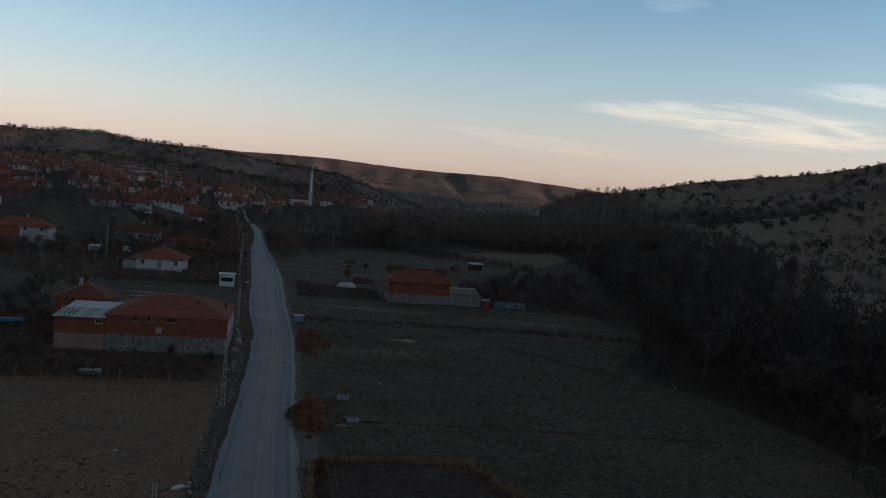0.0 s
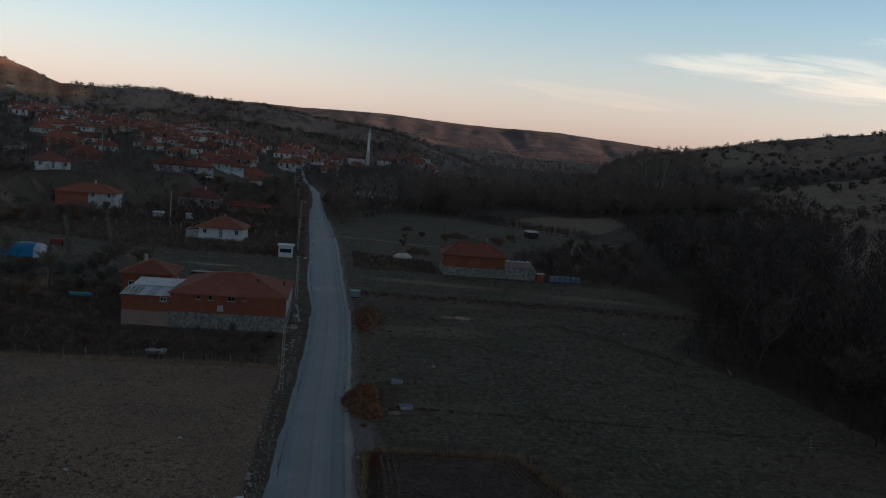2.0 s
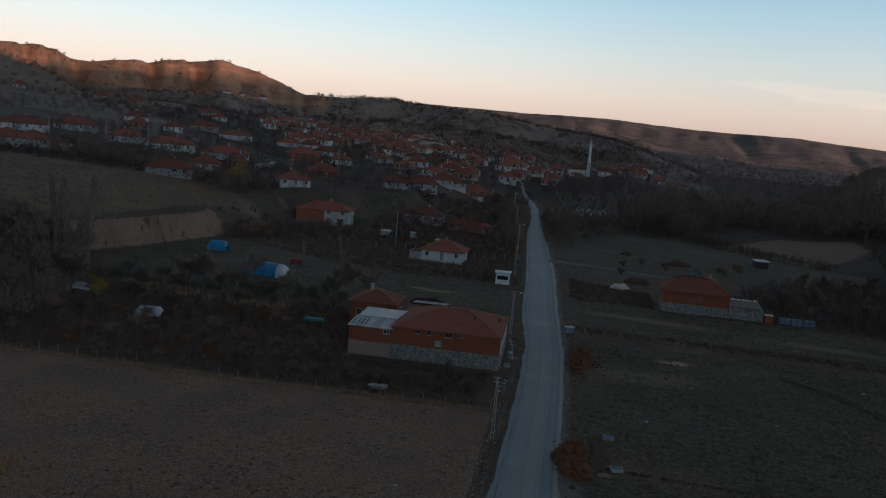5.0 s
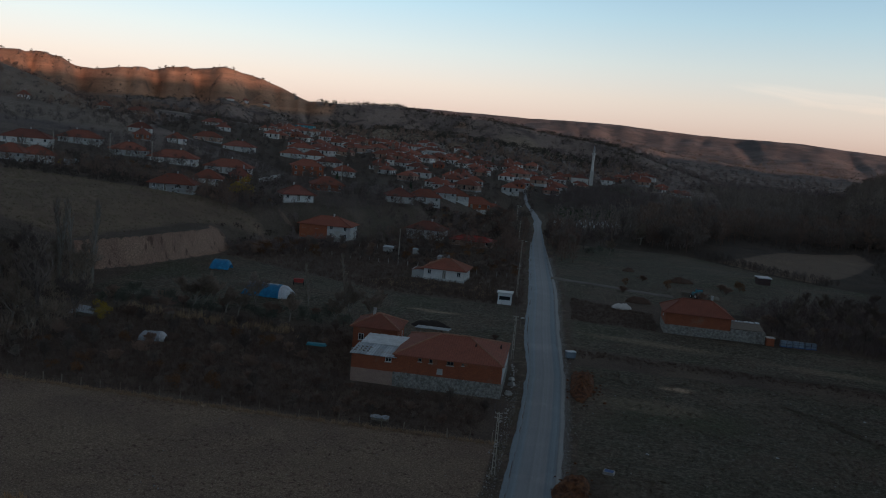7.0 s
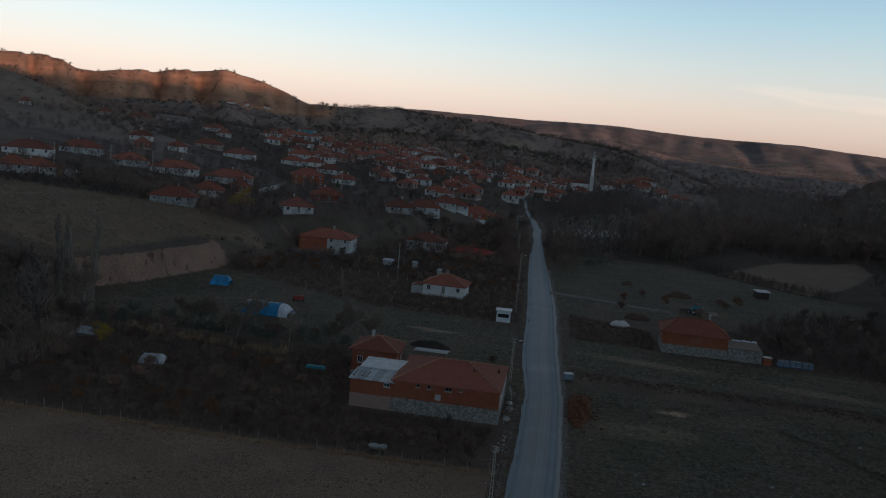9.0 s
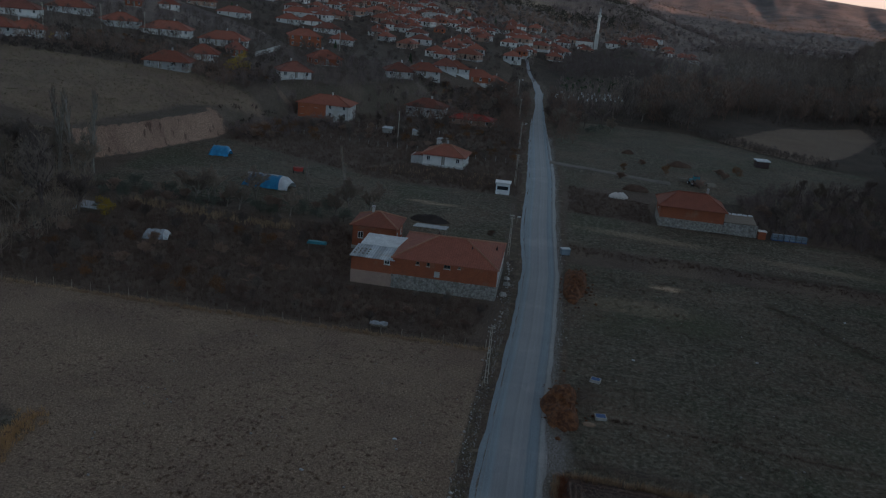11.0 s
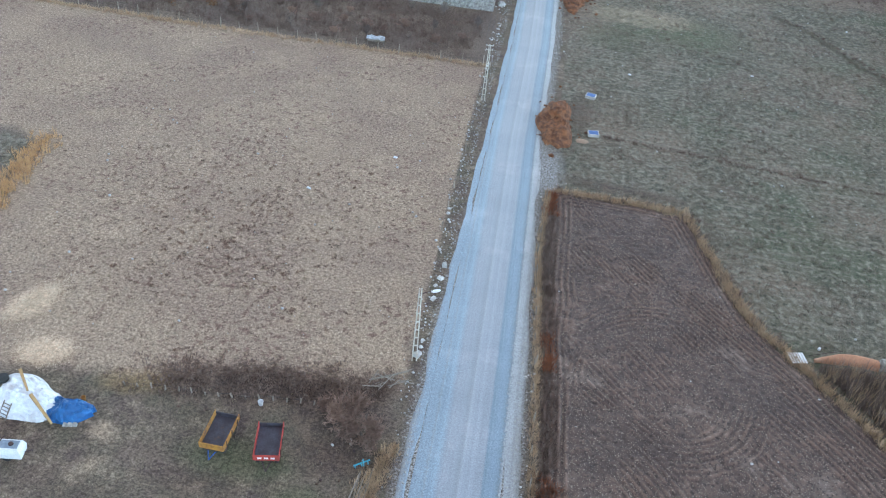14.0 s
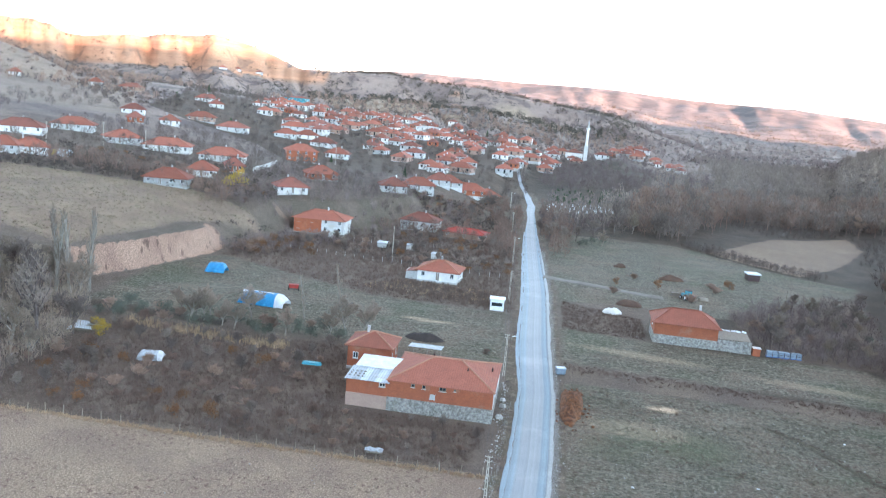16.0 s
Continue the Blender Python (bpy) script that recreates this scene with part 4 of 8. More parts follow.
def soil_material():
    """Ploughed soil: the crests of the furrows are coloured paler than the troughs, to bring out the relief."""
    m = material("ploughed_soil", (0.084, 0.056, 0.045), (0.060, 0.041, 0.035), 0.3, 9, 0.95, 1.0, stain=(0.112, 0.084, 0.070))
    t = m.node_tree
    bsdf = t.nodes["Principled BSDF"]
    # this attribute pales the tone towards the furrow crests
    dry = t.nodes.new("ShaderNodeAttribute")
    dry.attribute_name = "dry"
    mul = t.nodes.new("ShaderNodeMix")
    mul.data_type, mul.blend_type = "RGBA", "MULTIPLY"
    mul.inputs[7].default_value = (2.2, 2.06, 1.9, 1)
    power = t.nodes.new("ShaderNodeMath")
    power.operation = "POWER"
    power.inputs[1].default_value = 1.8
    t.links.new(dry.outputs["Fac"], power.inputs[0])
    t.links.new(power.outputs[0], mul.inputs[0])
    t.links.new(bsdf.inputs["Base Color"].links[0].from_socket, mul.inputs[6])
    geo = t.nodes.new("ShaderNodeNewGeometry")
    last = mul.outputs[2]
    for scale, lo, hi, tone in ((7.0, 0.64, 0.70, (0.27, 0.215, 0.17, 1)), (4.0, 0.58, 0.66, (0.030, 0.022, 0.019, 1)), (12.0, 0.64, 0.70, (0.34, 0.28, 0.22, 1))):
        n, r, x = t.nodes.new("ShaderNodeTexNoise"), t.nodes.new("ShaderNodeMapRange"), t.nodes.new("ShaderNodeMix")
        n.inputs["Scale"].default_value, n.inputs["Detail"].default_value = scale, 2
        t.links.new(geo.outputs["Position"], n.inputs["Vector"])
        t.links.new(n.outputs[0], r.inputs[0])
        r.inputs[1].default_value, r.inputs[2].default_value, r.inputs[4].default_value = lo, hi, 0.8
        x.data_type = "RGBA"
        t.links.new(r.outputs[0], x.inputs[0])
        t.links.new(last, x.inputs[6])
        x.inputs[7].default_value = tone
        last = x.outputs[2]
    t.links.new(last, bsdf.inputs["Base Color"])
    return m


def build_plough():
    xs, ys = np.arange(3.4, 36.5, 0.105), np.arange(20, 67.2, 0.16)
    X, Y = np.meshgrid(xs, ys)
    edge = inside(PLOUGH, X, Y)
    d = edge + 0.35 * fbm(X / 1.5, Y / 1.5, 3)
    bend = 0.35 * fbm(X / 5.0, Y / 5.0 + 4, 2)
    # the tractor went round the edges, up and down aslant, and in loops where it turned
    ring = np.hypot((X - 13.3) / 0.92, Y - 42.2) + bend
    ring2 = np.hypot(X - 24.5, (Y - 33.0) / 1.15) + bend
    slant = 0.79 * X + 0.61 * Y + 1.6 * fbm(X / 14.0, Y / 14.0, 2)
    w_edge = ss(2.4, 1.2, edge + 0.8 * fbm(X / 4.0, Y / 4.0 + 9, 2))
    w_ring = np.maximum(ss(3.0, 4.6, ring) * ss(9.6, 8.4, ring), 0.12) * ss(-0.15, 0.3, fbm(X / 5.0 + 3, Y / 5.0, 2)) * (ring < 9.6)
    w_ring2 = 0.15 * ss(10, 8, ring2) * ss(-0.2, 0.2, fbm(X / 5.0 + 13, Y / 5.0, 2))
    w_slant = ss(-0.3, 0.25, fbm(X / 4.0 + 30, Y / 4.0 + 8, 2))
    crest = 0.0
    rest = np.ones_like(X)
    for share, phase, pitch in ((w_edge, edge + bend, 0.52), (0.6 * w_ring, ring, 0.50), (w_ring2, ring2, 0.55), (w_slant, slant, 0.48)):
        line = np.sin(phase * 2 * math.pi / pitch)
        strength = 0.25 + 1.1 * vnoise(np.floor(phase / pitch) * 7.7, (X + Y) / 3.0)
        crest = crest + rest * share * line * strength
        rest = rest * (1 - share)
    rough = fbm(X / 0.35, Y / 0.35, 3)
    Z = height(X, Y) + 0.08 + 0.075 * crest + 0.10 * rough
    Z = np.where(d > 0, Z, height(X, Y) - 0.25)
    keep = d > -0.3
    rows, cols = X.shape
    idx = np.arange(rows * cols).reshape(rows, cols)
    quads = np.stack([idx[:-1, :-1], idx[:-1, 1:], idx[1:, 1:], idx[1:, :-1]], -1)[keep[:-1, :-1] & keep[1:, 1:]]
    me = bpy.data.meshes.new("ploughed_plot")
    me.from_pydata(np.stack([X, Y, Z], -1).reshape(-1, 3).tolist(), [], quads.reshape(-1, 4).tolist())
    # tone follows the furrow pattern: paler on crests, darker in troughs
    layer = me.attributes.new("dry", "FLOAT", "POINT")
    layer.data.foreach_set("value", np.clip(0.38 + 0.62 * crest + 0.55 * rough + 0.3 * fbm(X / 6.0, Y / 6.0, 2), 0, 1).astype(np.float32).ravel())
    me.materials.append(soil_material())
    me.polygons.foreach_set("use_smooth", [True] * len(me.polygons))
    tagged(new("ploughed_plot", me), "bare brown ploughed plot with curved furrows", "field", kind="structure")


build_plough()

# ---- plants ----
def branch(geo, twigs, p, d, length, r, depth, spec, rng):
    """A limb that bends a little, then forks; the last order goes to the twigs."""
    p, d = Vector(p), Vector(d).normalized()
    bits = 3 if depth == 0 else 2
    pts = [p]
    for k in range(bits):
        d = (d + Vector((rng.uniform(-1, 1), rng.uniform(-1, 1), rng.uniform(-0.3, 0.6))) * spec["bend"]).normalized()
        pts.append(pts[-1] + d * (length / bits))
    for k in range(bits):
        a, b = r * (1 - 0.5 * k / bits), r * (1 - 0.5 * (k + 1) / bits)
        (geo if depth < spec["solid"] else twigs).tube(pts[k], pts[k + 1], a, b, 5 if depth == 0 else 3, False)
    if depth >= spec["orders"]:
        for k in range(spec["ends"]):
            s = rng.random()
            q = pts[0].lerp(pts[-1], s)
            e = (d + Vector((rng.uniform(-1, 1), rng.uniform(-1, 1), rng.uniform(-0.5, 1.0))) * spec["fan"]).normalized()
            q2 = q + e * length * rng.uniform(0.4, 0.9)
            side = e.cross(Vector((rng.uniform(-1, 1), rng.uniform(-1, 1), rng.uniform(-1, 1)))).normalized() * spec["twig"]
            twigs.add([q - side, q + side, q2], [(0, 1, 2)])
        return
    for k in range(spec["forks"][depth]):
        s = rng.uniform(spec["from"] if depth == 0 else 0.25, 1.0)
        q = pts[0].lerp(pts[-1], s) if depth else pts[min(bits - 1, int(s * bits))].lerp(pts[min(bits, int(s * bits) + 1)], s * bits % 1)
        w = rng.uniform(0, 2 * math.pi)
        out = Vector((math.cos(w), math.sin(w), 0))
        lean = spec["lean"] if depth == 0 else spec["fan"]
        e = (d * (1 - lean * 0.5) + out * lean + Vector((0, 0, spec["rise"]))).normalized()
        branch(geo, twigs, q, e, length * spec["ratio"] * rng.uniform(0.7, 1.15) * (1.15 - 0.45 * s if depth == 0 else 1), r * 0.5, depth + 1, spec, rng)


LEAF_RNG = random.Random(4)
LEAF_TURNS = []
for k in range(96):
    turned = Euler((LEAF_RNG.uniform(0, 6.3), LEAF_RNG.uniform(0, 6.3), 0)).to_matrix()
    LEAF_TURNS.append([tuple(turned @ Vector(c)) for c in ((-1, 0, 0), (0, -0.5, 0.15), (1, 0, 0), (0, 0.5, 0.15))])


def leaves_in(geo, centre, radius, n, size, rng, flatten=0.8):
    for k in range(n):
        p = Vector((rng.gauss(0, 1), rng.gauss(0, 1), rng.gauss(0, 1))).normalized() * radius * rng.random() ** 0.45
        p.z *= flatten
        s, o, n0 = size * rng.uniform(0.6, 1.3), p + Vector(centre), len(geo.v)
        geo.v.extend((o.x + s * c[0], o.y + s * c[1], o.z + s * c[2]) for c in LEAF_TURNS[rng.randrange(96)])
        geo.f.append((n0, n0 + 1, n0 + 2, n0 + 3))


def bare_tree(seed, tall, spec, bark_mat, twig_mat, label, name="tree"):
    rng = random.Random(seed)
    wood, twigs = Geo(), Geo()
    branch(wood, twigs, (0, 0, -0.2), (rng.uniform(-0.06, 0.06), rng.uniform(-0.06, 0.06), 1), tall * spec["stem"], tall * 0.02 + 0.04, 0, spec, rng)
    tree = thing(name, Matrix.Identity(4), label, "bush" if name == "bush" else "tree")
    part("trunk", wood, bark_mat, tree)
    part("crown", twigs, twig_mat, tree)
    return tree


ROUND = dict(stem=0.62, bend=0.16, solid=2, orders=3, ends=14, fan=0.9, forks=(11, 6, 5), lean=0.85, rise=0.35, ratio=0.55, twig=0.034)
ROUND["from"] = 0.28
TALL = dict(ROUND, stem=0.8, lean=0.55, ratio=0.42, forks=(14, 6, 4), rise=0.5)
POPLAR = dict(ROUND, stem=0.94, lean=0.26, ratio=0.26, forks=(38, 7, 4), rise=1.1, ends=9, fan=0.35, twig=0.05)
POPLAR["from"] = 0.12
BUSH = dict(ROUND, stem=0.5, lean=0.9, ratio=0.8, forks=(10, 6, 4), rise=0.3, ends=7)
BUSH["from"] = 0.0

kinds = {
    "round": [bare_tree(k, 9.0, ROUND, bark, twig_grey, "bare grey-brown broadleaf tree in the valley wood") for k in (1, 2, 3)],
    "russet": [bare_tree(k, 9.5, ROUND, bark, twig_red, "bare russet-twigged broadleaf tree in the valley wood") for k in (4, 5)],
    "tall": [bare_tree(k, 13.0, TALL, bark, twig_grey, "tall bare grey tree with rising limbs") for k in (6, 7)],
    "pale": [bare_tree(k, 8.0, ROUND, pale_bark, twig_pale, "bare pale-barked tree with light twigs") for k in (8, 9)],
    "poplar": [bare_tree(k, 17.0, POPLAR, pale_bark, twig_pale, "tall narrow bare poplar with pale upright twigs", "poplar") for k in (10,)],
    "bush": [bare_tree(k, 3.2, BUSH, bark, twig_red, "low bare brown thorn bush among dry scrub", "bush") for k in (12, 13, 14)],
    "fruit": [bare_tree(k, 4.6, ROUND, bark, twig_grey, "small bare fruit tree in a village garden", "fruit_tree") for k in (15, 16)],
}


def leafy(seed, tall, wide, mat, label, category="tree", n=900, size=0.14):
    rng = random.Random(seed)
    wood, leaf = Geo(), Geo()
    wood.tube((0, 0, -0.2), (0, 0, tall * 0.5), tall * 0.022 + 0.02, tall * 0.012, 6)
    for k in range(9):
        w, s = rng.uniform(0, 6.28), rng.uniform(0.35, 1.0)
        tip = Vector((math.cos(w) * wide * 0.4 * s, math.sin(w) * wide * 0.4 * s, tall * rng.uniform(0.35, 0.92)))
        wood.tube((0, 0, tall * 0.25), tip, tall * 0.01, 0.015, 4)
        leaves_in(leaf, tip, wide * rng.uniform(0.18, 0.34), n // 9, size, rng)
    tree = thing("tree" if category == "tree" else "shrub", Matrix.Identity(4), label, category)
    part("trunk", wood, bark, tree)
    part("crown", leaf, mat, tree)
    return tree


def conifer(seed, tall, label):
    rng = random.Random(seed)
    wood, leaf = Geo(), Geo()
    wood.tube((0, 0, -0.2), (0, 0, tall), tall * 0.02, 0.02, 6)
    for k in range(16):
        h = tall * (0.10 + 0.88 * k / 16)
        reach = tall * 0.24 * (1 - k / 16.5)
        for j in range(9):
            w = rng.uniform(0, 6.28)
            tip = Vector((math.cos(w) * reach, math.sin(w) * reach, h - reach * 0.25))
            for i in range(5):
                c = Vector((0, 0, h)).lerp(tip, rng.uniform(0.25, 1))
                leaves_in(leaf, c, 0.22 + reach * 0.12, 3, 0.2, rng)
    tree = thing("conifer", Matrix.Identity(4), label, "tree")
    part("trunk", wood, bark, tree)
    part("crown", leaf, evergreen, tree)
    return tree


kinds["willow"] = [leafy(k, 2.6, 3.4, willow, "grey-green willow bush in the hedge", "shrub", 700, 0.13) for k in (20, 21)]
kinds["rust"] = [leafy(k, 2.6, 3.2, leaf_rust, "rust-brown withered leafy shrub", "shrub", 700, 0.13) for k in (22, 23)]
kinds["yellow"] = [leafy(24, 4.5, 3.6, leaf_yellow, "small tree with yellow autumn leaves", "tree", 900, 0.15)]
kinds["conifer"] = [conifer(25, 7.0, "dark green conifer among the houses"), conifer(26, 5.0, "dark green conifer among the houses")]
kinds["yew"] = [leafy(k, 3.8, 3.6, evergreen, "rounded dark evergreen in the graveyard", "tree", 800, 0.17) for k in (27, 28)]
used = set()


def plant(kind, x, y, group="", rz=None, s=None, z=None):
    """Stands a tree of a kind at a place; the first one of each kind is the one that was built."""
    proto = kinds[kind][rnd.randrange(len(kinds[kind]))]
    m = pose(x, y, (float(height(x, y)) if z is None else z) - 0.05, 0, 0, rnd.uniform(0, 360) if rz is None else rz)
    k = s or rnd.uniform(0.75, 1.2)
    if proto.name not in used:
        used.add(proto.name)
        proto.matrix_basis = m
        proto.scale = (k, k, k)
        tree = proto
    else:
        was, proto.scale = proto.scale.copy(), (k, k, k)
        tree = copy_thing(proto, m)
        proto.scale = was
    return tagged(tree, group=group)


def scatter(poly, count, apart, rng):
    """Places inside a plot, no two nearer than apart."""
    p = np.array(poly)
    rs = np.random.RandomState(rng.randrange(1 << 30))
    xs, ys = rs.uniform(p[:, 0].min(), p[:, 0].max(), count * 40), rs.uniform(p[:, 1].min(), p[:, 1].max(), count * 40)
    ok = inside(poly, xs, ys) > 0
    cells, got = {}, []
    for x, y in zip(xs[ok].tolist(), ys[ok].tolist()):
        i, j = int(x // apart), int(y // apart)
        if any((x - a) ** 2 + (y - b) ** 2 < apart * apart for di in (-1, 0, 1) for dj in (-1, 0, 1) for a, b in cells.get((i + di, j + dj), ())):
            continue
        cells.setdefault((i, j), []).append((x, y))
        got.append((x, y))
        if len(got) == count:
            break
    return got

# ---- buildings ----
def wall_panel(length, tall, thick, holes):
    """A wall along x from 0 to length, standing on z = 0, its outer face at y = 0; holes: (x, z, width, height), cut right through."""
    xs = sorted({0.0, length, *(h[0] for h in holes), *(h[0] + h[2] for h in holes)})
    zs = sorted({0.0, tall, *(h[1] for h in holes), *(h[1] + h[3] for h in holes)})
    g = Geo()
    for x0, x1 in zip(xs, xs[1:]):
        for z0, z1 in zip(zs, zs[1:]):
            if any(h[0] - 1e-6 <= x0 and x1 <= h[0] + h[2] + 1e-6 and h[1] - 1e-6 <= z0 and z1 <= h[1] + h[3] + 1e-6 for h in holes):
                continue
            g.add([(x0, 0, z0), (x1, 0, z0), (x1, 0, z1), (x0, 0, z1), (x0, thick, z0), (x1, thick, z0), (x1, thick, z1), (x0, thick, z1)], [(0, 1, 2, 3), (7, 6, 5, 4)])
    for x, z, w, h in [(0, 0, length, tall)] + list(holes):
        q = [(x, 0, z), (x + w, 0, z), (x + w, 0, z + h), (x, 0, z + h)]
        p = [(a, thick, c) for a, _, c in q]
        g.add(q + p, [(0, 4, 5, 1), (1, 5, 6, 2), (2, 6, 7, 3), (3, 7, 4, 0)])
    return g


def window_set(wall, holes, doors=(), frame_mat=None, shutter=None, plain=False):
    if plain:
        for x, z, w, h in holes:
            part("window", Geo().box((x + w / 2, 0.12, z + h / 2), (w, 0.06, h)), glass, wall)
        return
    for n, (x, z, w, h) in enumerate(holes):
        g = Geo()
        for a, b in (((x, z), (x + w, z + 0.08)), ((x, z + h - 0.08), (x + w, z + h)), ((x, z + 0.08), (x + 0.08, z + h - 0.08)), ((x + w - 0.08, z + 0.08), (x + w, z + h - 0.08))):
            g.box(((a[0] + b[0]) / 2, 0.07, (a[1] + b[1]) / 2), (b[0] - a[0], 0.10, b[1] - a[1]))
        if w > 0.8:
            g.box((x + w / 2, 0.07, z + h / 2), (0.06, 0.08, h - 0.16))
        is_door = n in doors
        win = part("door" if is_door else "window", g, frame_mat or paint_white, wall)
        pane = Geo().box((x + w / 2, 0.09, z + h / 2), (w - 0.14, 0.02, h - 0.14))
        part("leaf" if is_door else "pane", pane, (shutter or old_wood) if is_door else glass, win)
        if not is_door:
            part("sill", Geo().box((x + w / 2, -0.05, z - 0.04), (w + 0.16, 0.14, 0.07)), concrete, win)


def hip_roof(w, d, rise, over, thick=0.14, ridge_share=None):
    """A hipped roof over a w by d plan with its corner at the origin; gives the slopes and the ridge caps."""
    x0, x1, y0, y1 = -over, w + over, -over, d + over
    run = min(w, d) / 2 + over
    if w >= d:
        run_x = run if ridge_share is None else (w + 2 * over) * (1 - ridge_share) / 2
        a, b = (x0 + run_x, d / 2), (x1 - run_x, d / 2)
    else:
        a, b = (w / 2, y0 + run), (w / 2, y1 - run)
    base = -over * rise / run * 0.5
    lo = [(x0, y0, base), (x1, y0, base), (x1, y1, base), (x0, y1, base)]
    hi = [(*a, rise), (*b, rise)]
    under = [(p[0], p[1], p[2] - thick) for p in lo]
    g = Geo()
    if w >= d:
        g.add(lo + hi, [(0, 1, 5, 4), (1, 2, 5), (2, 3, 4, 5), (3, 0, 4)])
        hips = [(0, 4), (3, 4), (1, 5), (2, 5), (4, 5)]
    else:
        g.add(lo + hi, [(0, 1, 4), (1, 2, 5, 4), (2, 3, 5), (3, 0, 4, 5)])
        hips = [(0, 4), (1, 4), (2, 5), (3, 5), (4, 5)]
    g.add(lo + under, [(0, 4, 5, 1), (1, 5, 6, 2), (2, 6, 7, 3), (3, 7, 4, 0), (4, 7, 6, 5)])
    pts, caps = lo + hi, []
    for i, j in hips:
        caps.append(Geo().tube(Vector(pts[i]) + Vector((0, 0, 0.01)), Vector(pts[j]) + Vector((0, 0, 0.03)), 0.13, 0.13, 6))
    return g, caps


def spaced(length, count, w, h, z, first=1.0):
    step = (length - 2 * first - w) / max(1, count - 1) if count > 1 else 0
    return [(first + k * step if count > 1 else (length - w) / 2, z, w, h) for k in range(count)]


def house(m, w, d, tall, rise, wall_mat, roof_mat, label, fronts=(3, 2, 2, 1), base=0.0, base_mat=None, win=(0.9, 1.1), over=0.5, chimney=(0.7, 0.55), caps_mat=None, storeys=1, door_at=1, category="house", group="", name="house", ridge_share=None, holes_front=None, plain=False, frame_mat=None):
    h = thing(name, m, label, category, group)
    t = 0.28
    sides = ((0, 0, 0, w), (w, 0, 90, d), (w, d, 180, w), (0, d, 270, d))
    for k, (x, y, turn, length) in enumerate(sides):
        trim = t if k % 2 else 0.0
        span = length - 2 * trim
        holes = []
        if k == 0 and holes_front is not None:
            holes = holes_front
        else:
            for s in range(storeys):
                holes += spaced(span, fronts[k], win[0], win[1], base + tall / storeys * s + tall / storeys * 0.36, 0.9)
        doors = ()
        if k == 0 and door_at is not None and holes_front is None and fronts[0] > 1:
            i = min(door_at, fronts[0] - 1)
            holes[i] = (holes[i][0], base + 0.02, 0.95, 2.05)
            doors = (i,)
        g = wall_panel(span, base + tall, t, holes)
        at = pose(x, y, 0, 0, 0, turn) @ pose(trim, 0, 0)
        wall = part("wall", g, wall_mat, h, at=at)
        window_set(wall, holes, doors, frame_mat, plain=plain)
    if base and plain:
        part("plinth", Geo().box((w / 2, d / 2, base / 2 - 0.6), (w + 0.12, d + 0.12, base + 1.2)), base_mat or rubble, h)
    elif base:
        for k, (x, y, turn, length) in enumerate(sides):
            lap = 0.06
            g = Geo().box((length / 2, -lap / 2 - 0.003, base / 2 - 0.6), (length + (2 * lap if k % 2 == 0 else -0.02), lap, base + 1.2))
            part("plinth", g, base_mat or rubble, h, at=pose(x, y, 0, 0, 0, turn))
    else:
        g = Geo().box((w / 2, d / 2, -0.5), (w + 0.1, d + 0.1, 1.1))
        part("footing", g, concrete, h)
    g, caps = hip_roof(w, d, rise, over, ridge_share=ridge_share)
    roof = part("roof", g, roof_mat, h, at=pose(0, 0, base + tall))
    for c in () if plain else caps:
        part("ridge_cap", c, caps_mat or roof_mat, roof)
    if chimney:
        cx, cy = chimney[0] * w, chimney[1] * d
        g = Geo().box((cx, cy, base + tall + rise * 0.75), (0.42, 0.42, rise * 0.9 + 0.5))
        g.box((cx, cy, base + tall + rise * 1.2 + 0.29), (0.54, 0.54, 0.08))
        part("chimney", g, plaster_grey, h)
    return h


# the brick farmhouse by the road: main block on a rubble base, lower wing, and the small house behind
z0 = 0.0
farm = house(pose(-22.3, 110.2, z0, 0, 0, 0.8), 15.3, 14.2, 2.6, 2.0, brick, tile_red,
             "brick farmhouse on a rubble-stone base under a red hipped tile roof", fronts=(4, 3, 3, 3), base=2.1, base_mat=rubble, over=0.22,
             chimney=None, caps_mat=ridge_tile, door_at=None,
             holes_front=[(3.4, 3.95, 0.55, 0.5), (5.0, 3.9, 0.5, 0.65), (7.5, 3.9, 1.0, 0.62), (9.6, 4.1, 0.35, 0.3)], group="farm buildings", ridge_share=0.27, frame_mat=old_wood)
part("blocked_opening", Geo().box((6.6, -0.02, 2.85), (0.85, 0.06, 0.85), None, 0.92), plaster_grey, farm, "opening walled up with grey render")
part("side_render", Geo().box((15.33, 7.1, 3.4), (0.06, 14.1, 2.55)), plaster_white, farm, "whitewashed end wall")
for dx, dy, dz in ((11.0, 4.6, 5.75), (5.2, 9.6, 6.0), (14.4, 8.6, 5.1)):
    part("flue", Geo().box((dx, dy, dz), (0.26, 0.26, 0.7)).tube((dx, dy, dz + 0.35), (dx, dy, dz + 0.6), 0.09, 0.09, 8), rust, farm)
wing = thing("farm_wing", pose(-28.5, 110.3, 0, 0, 0, 0), "low brick wing with a patched sheet-metal roof held down by stones", "barn", "farm buildings")
wing_holes = [(4.9, 3.35, 0.9, 0.6)]
w_front = part("wall", wall_panel(6.15, 4.2, 0.28, wing_holes), brick, wing)
window_set(w_front, wing_holes)
part("plinth", Geo().box((3.05, -0.04, 0.4), (6.1, 0.07, 3.2)), plaster_pink, wing)
part("wall", wall_panel(9.4, 4.2, 0.28, []), brick, wing, at=pose(0, 9.7, 0, 0, 0, 270))
part("wall", wall_panel(6.15, 4.4, 0.28, []), brick, wing, at=pose(6.15, 9.98, 0, 0, 0, 180))
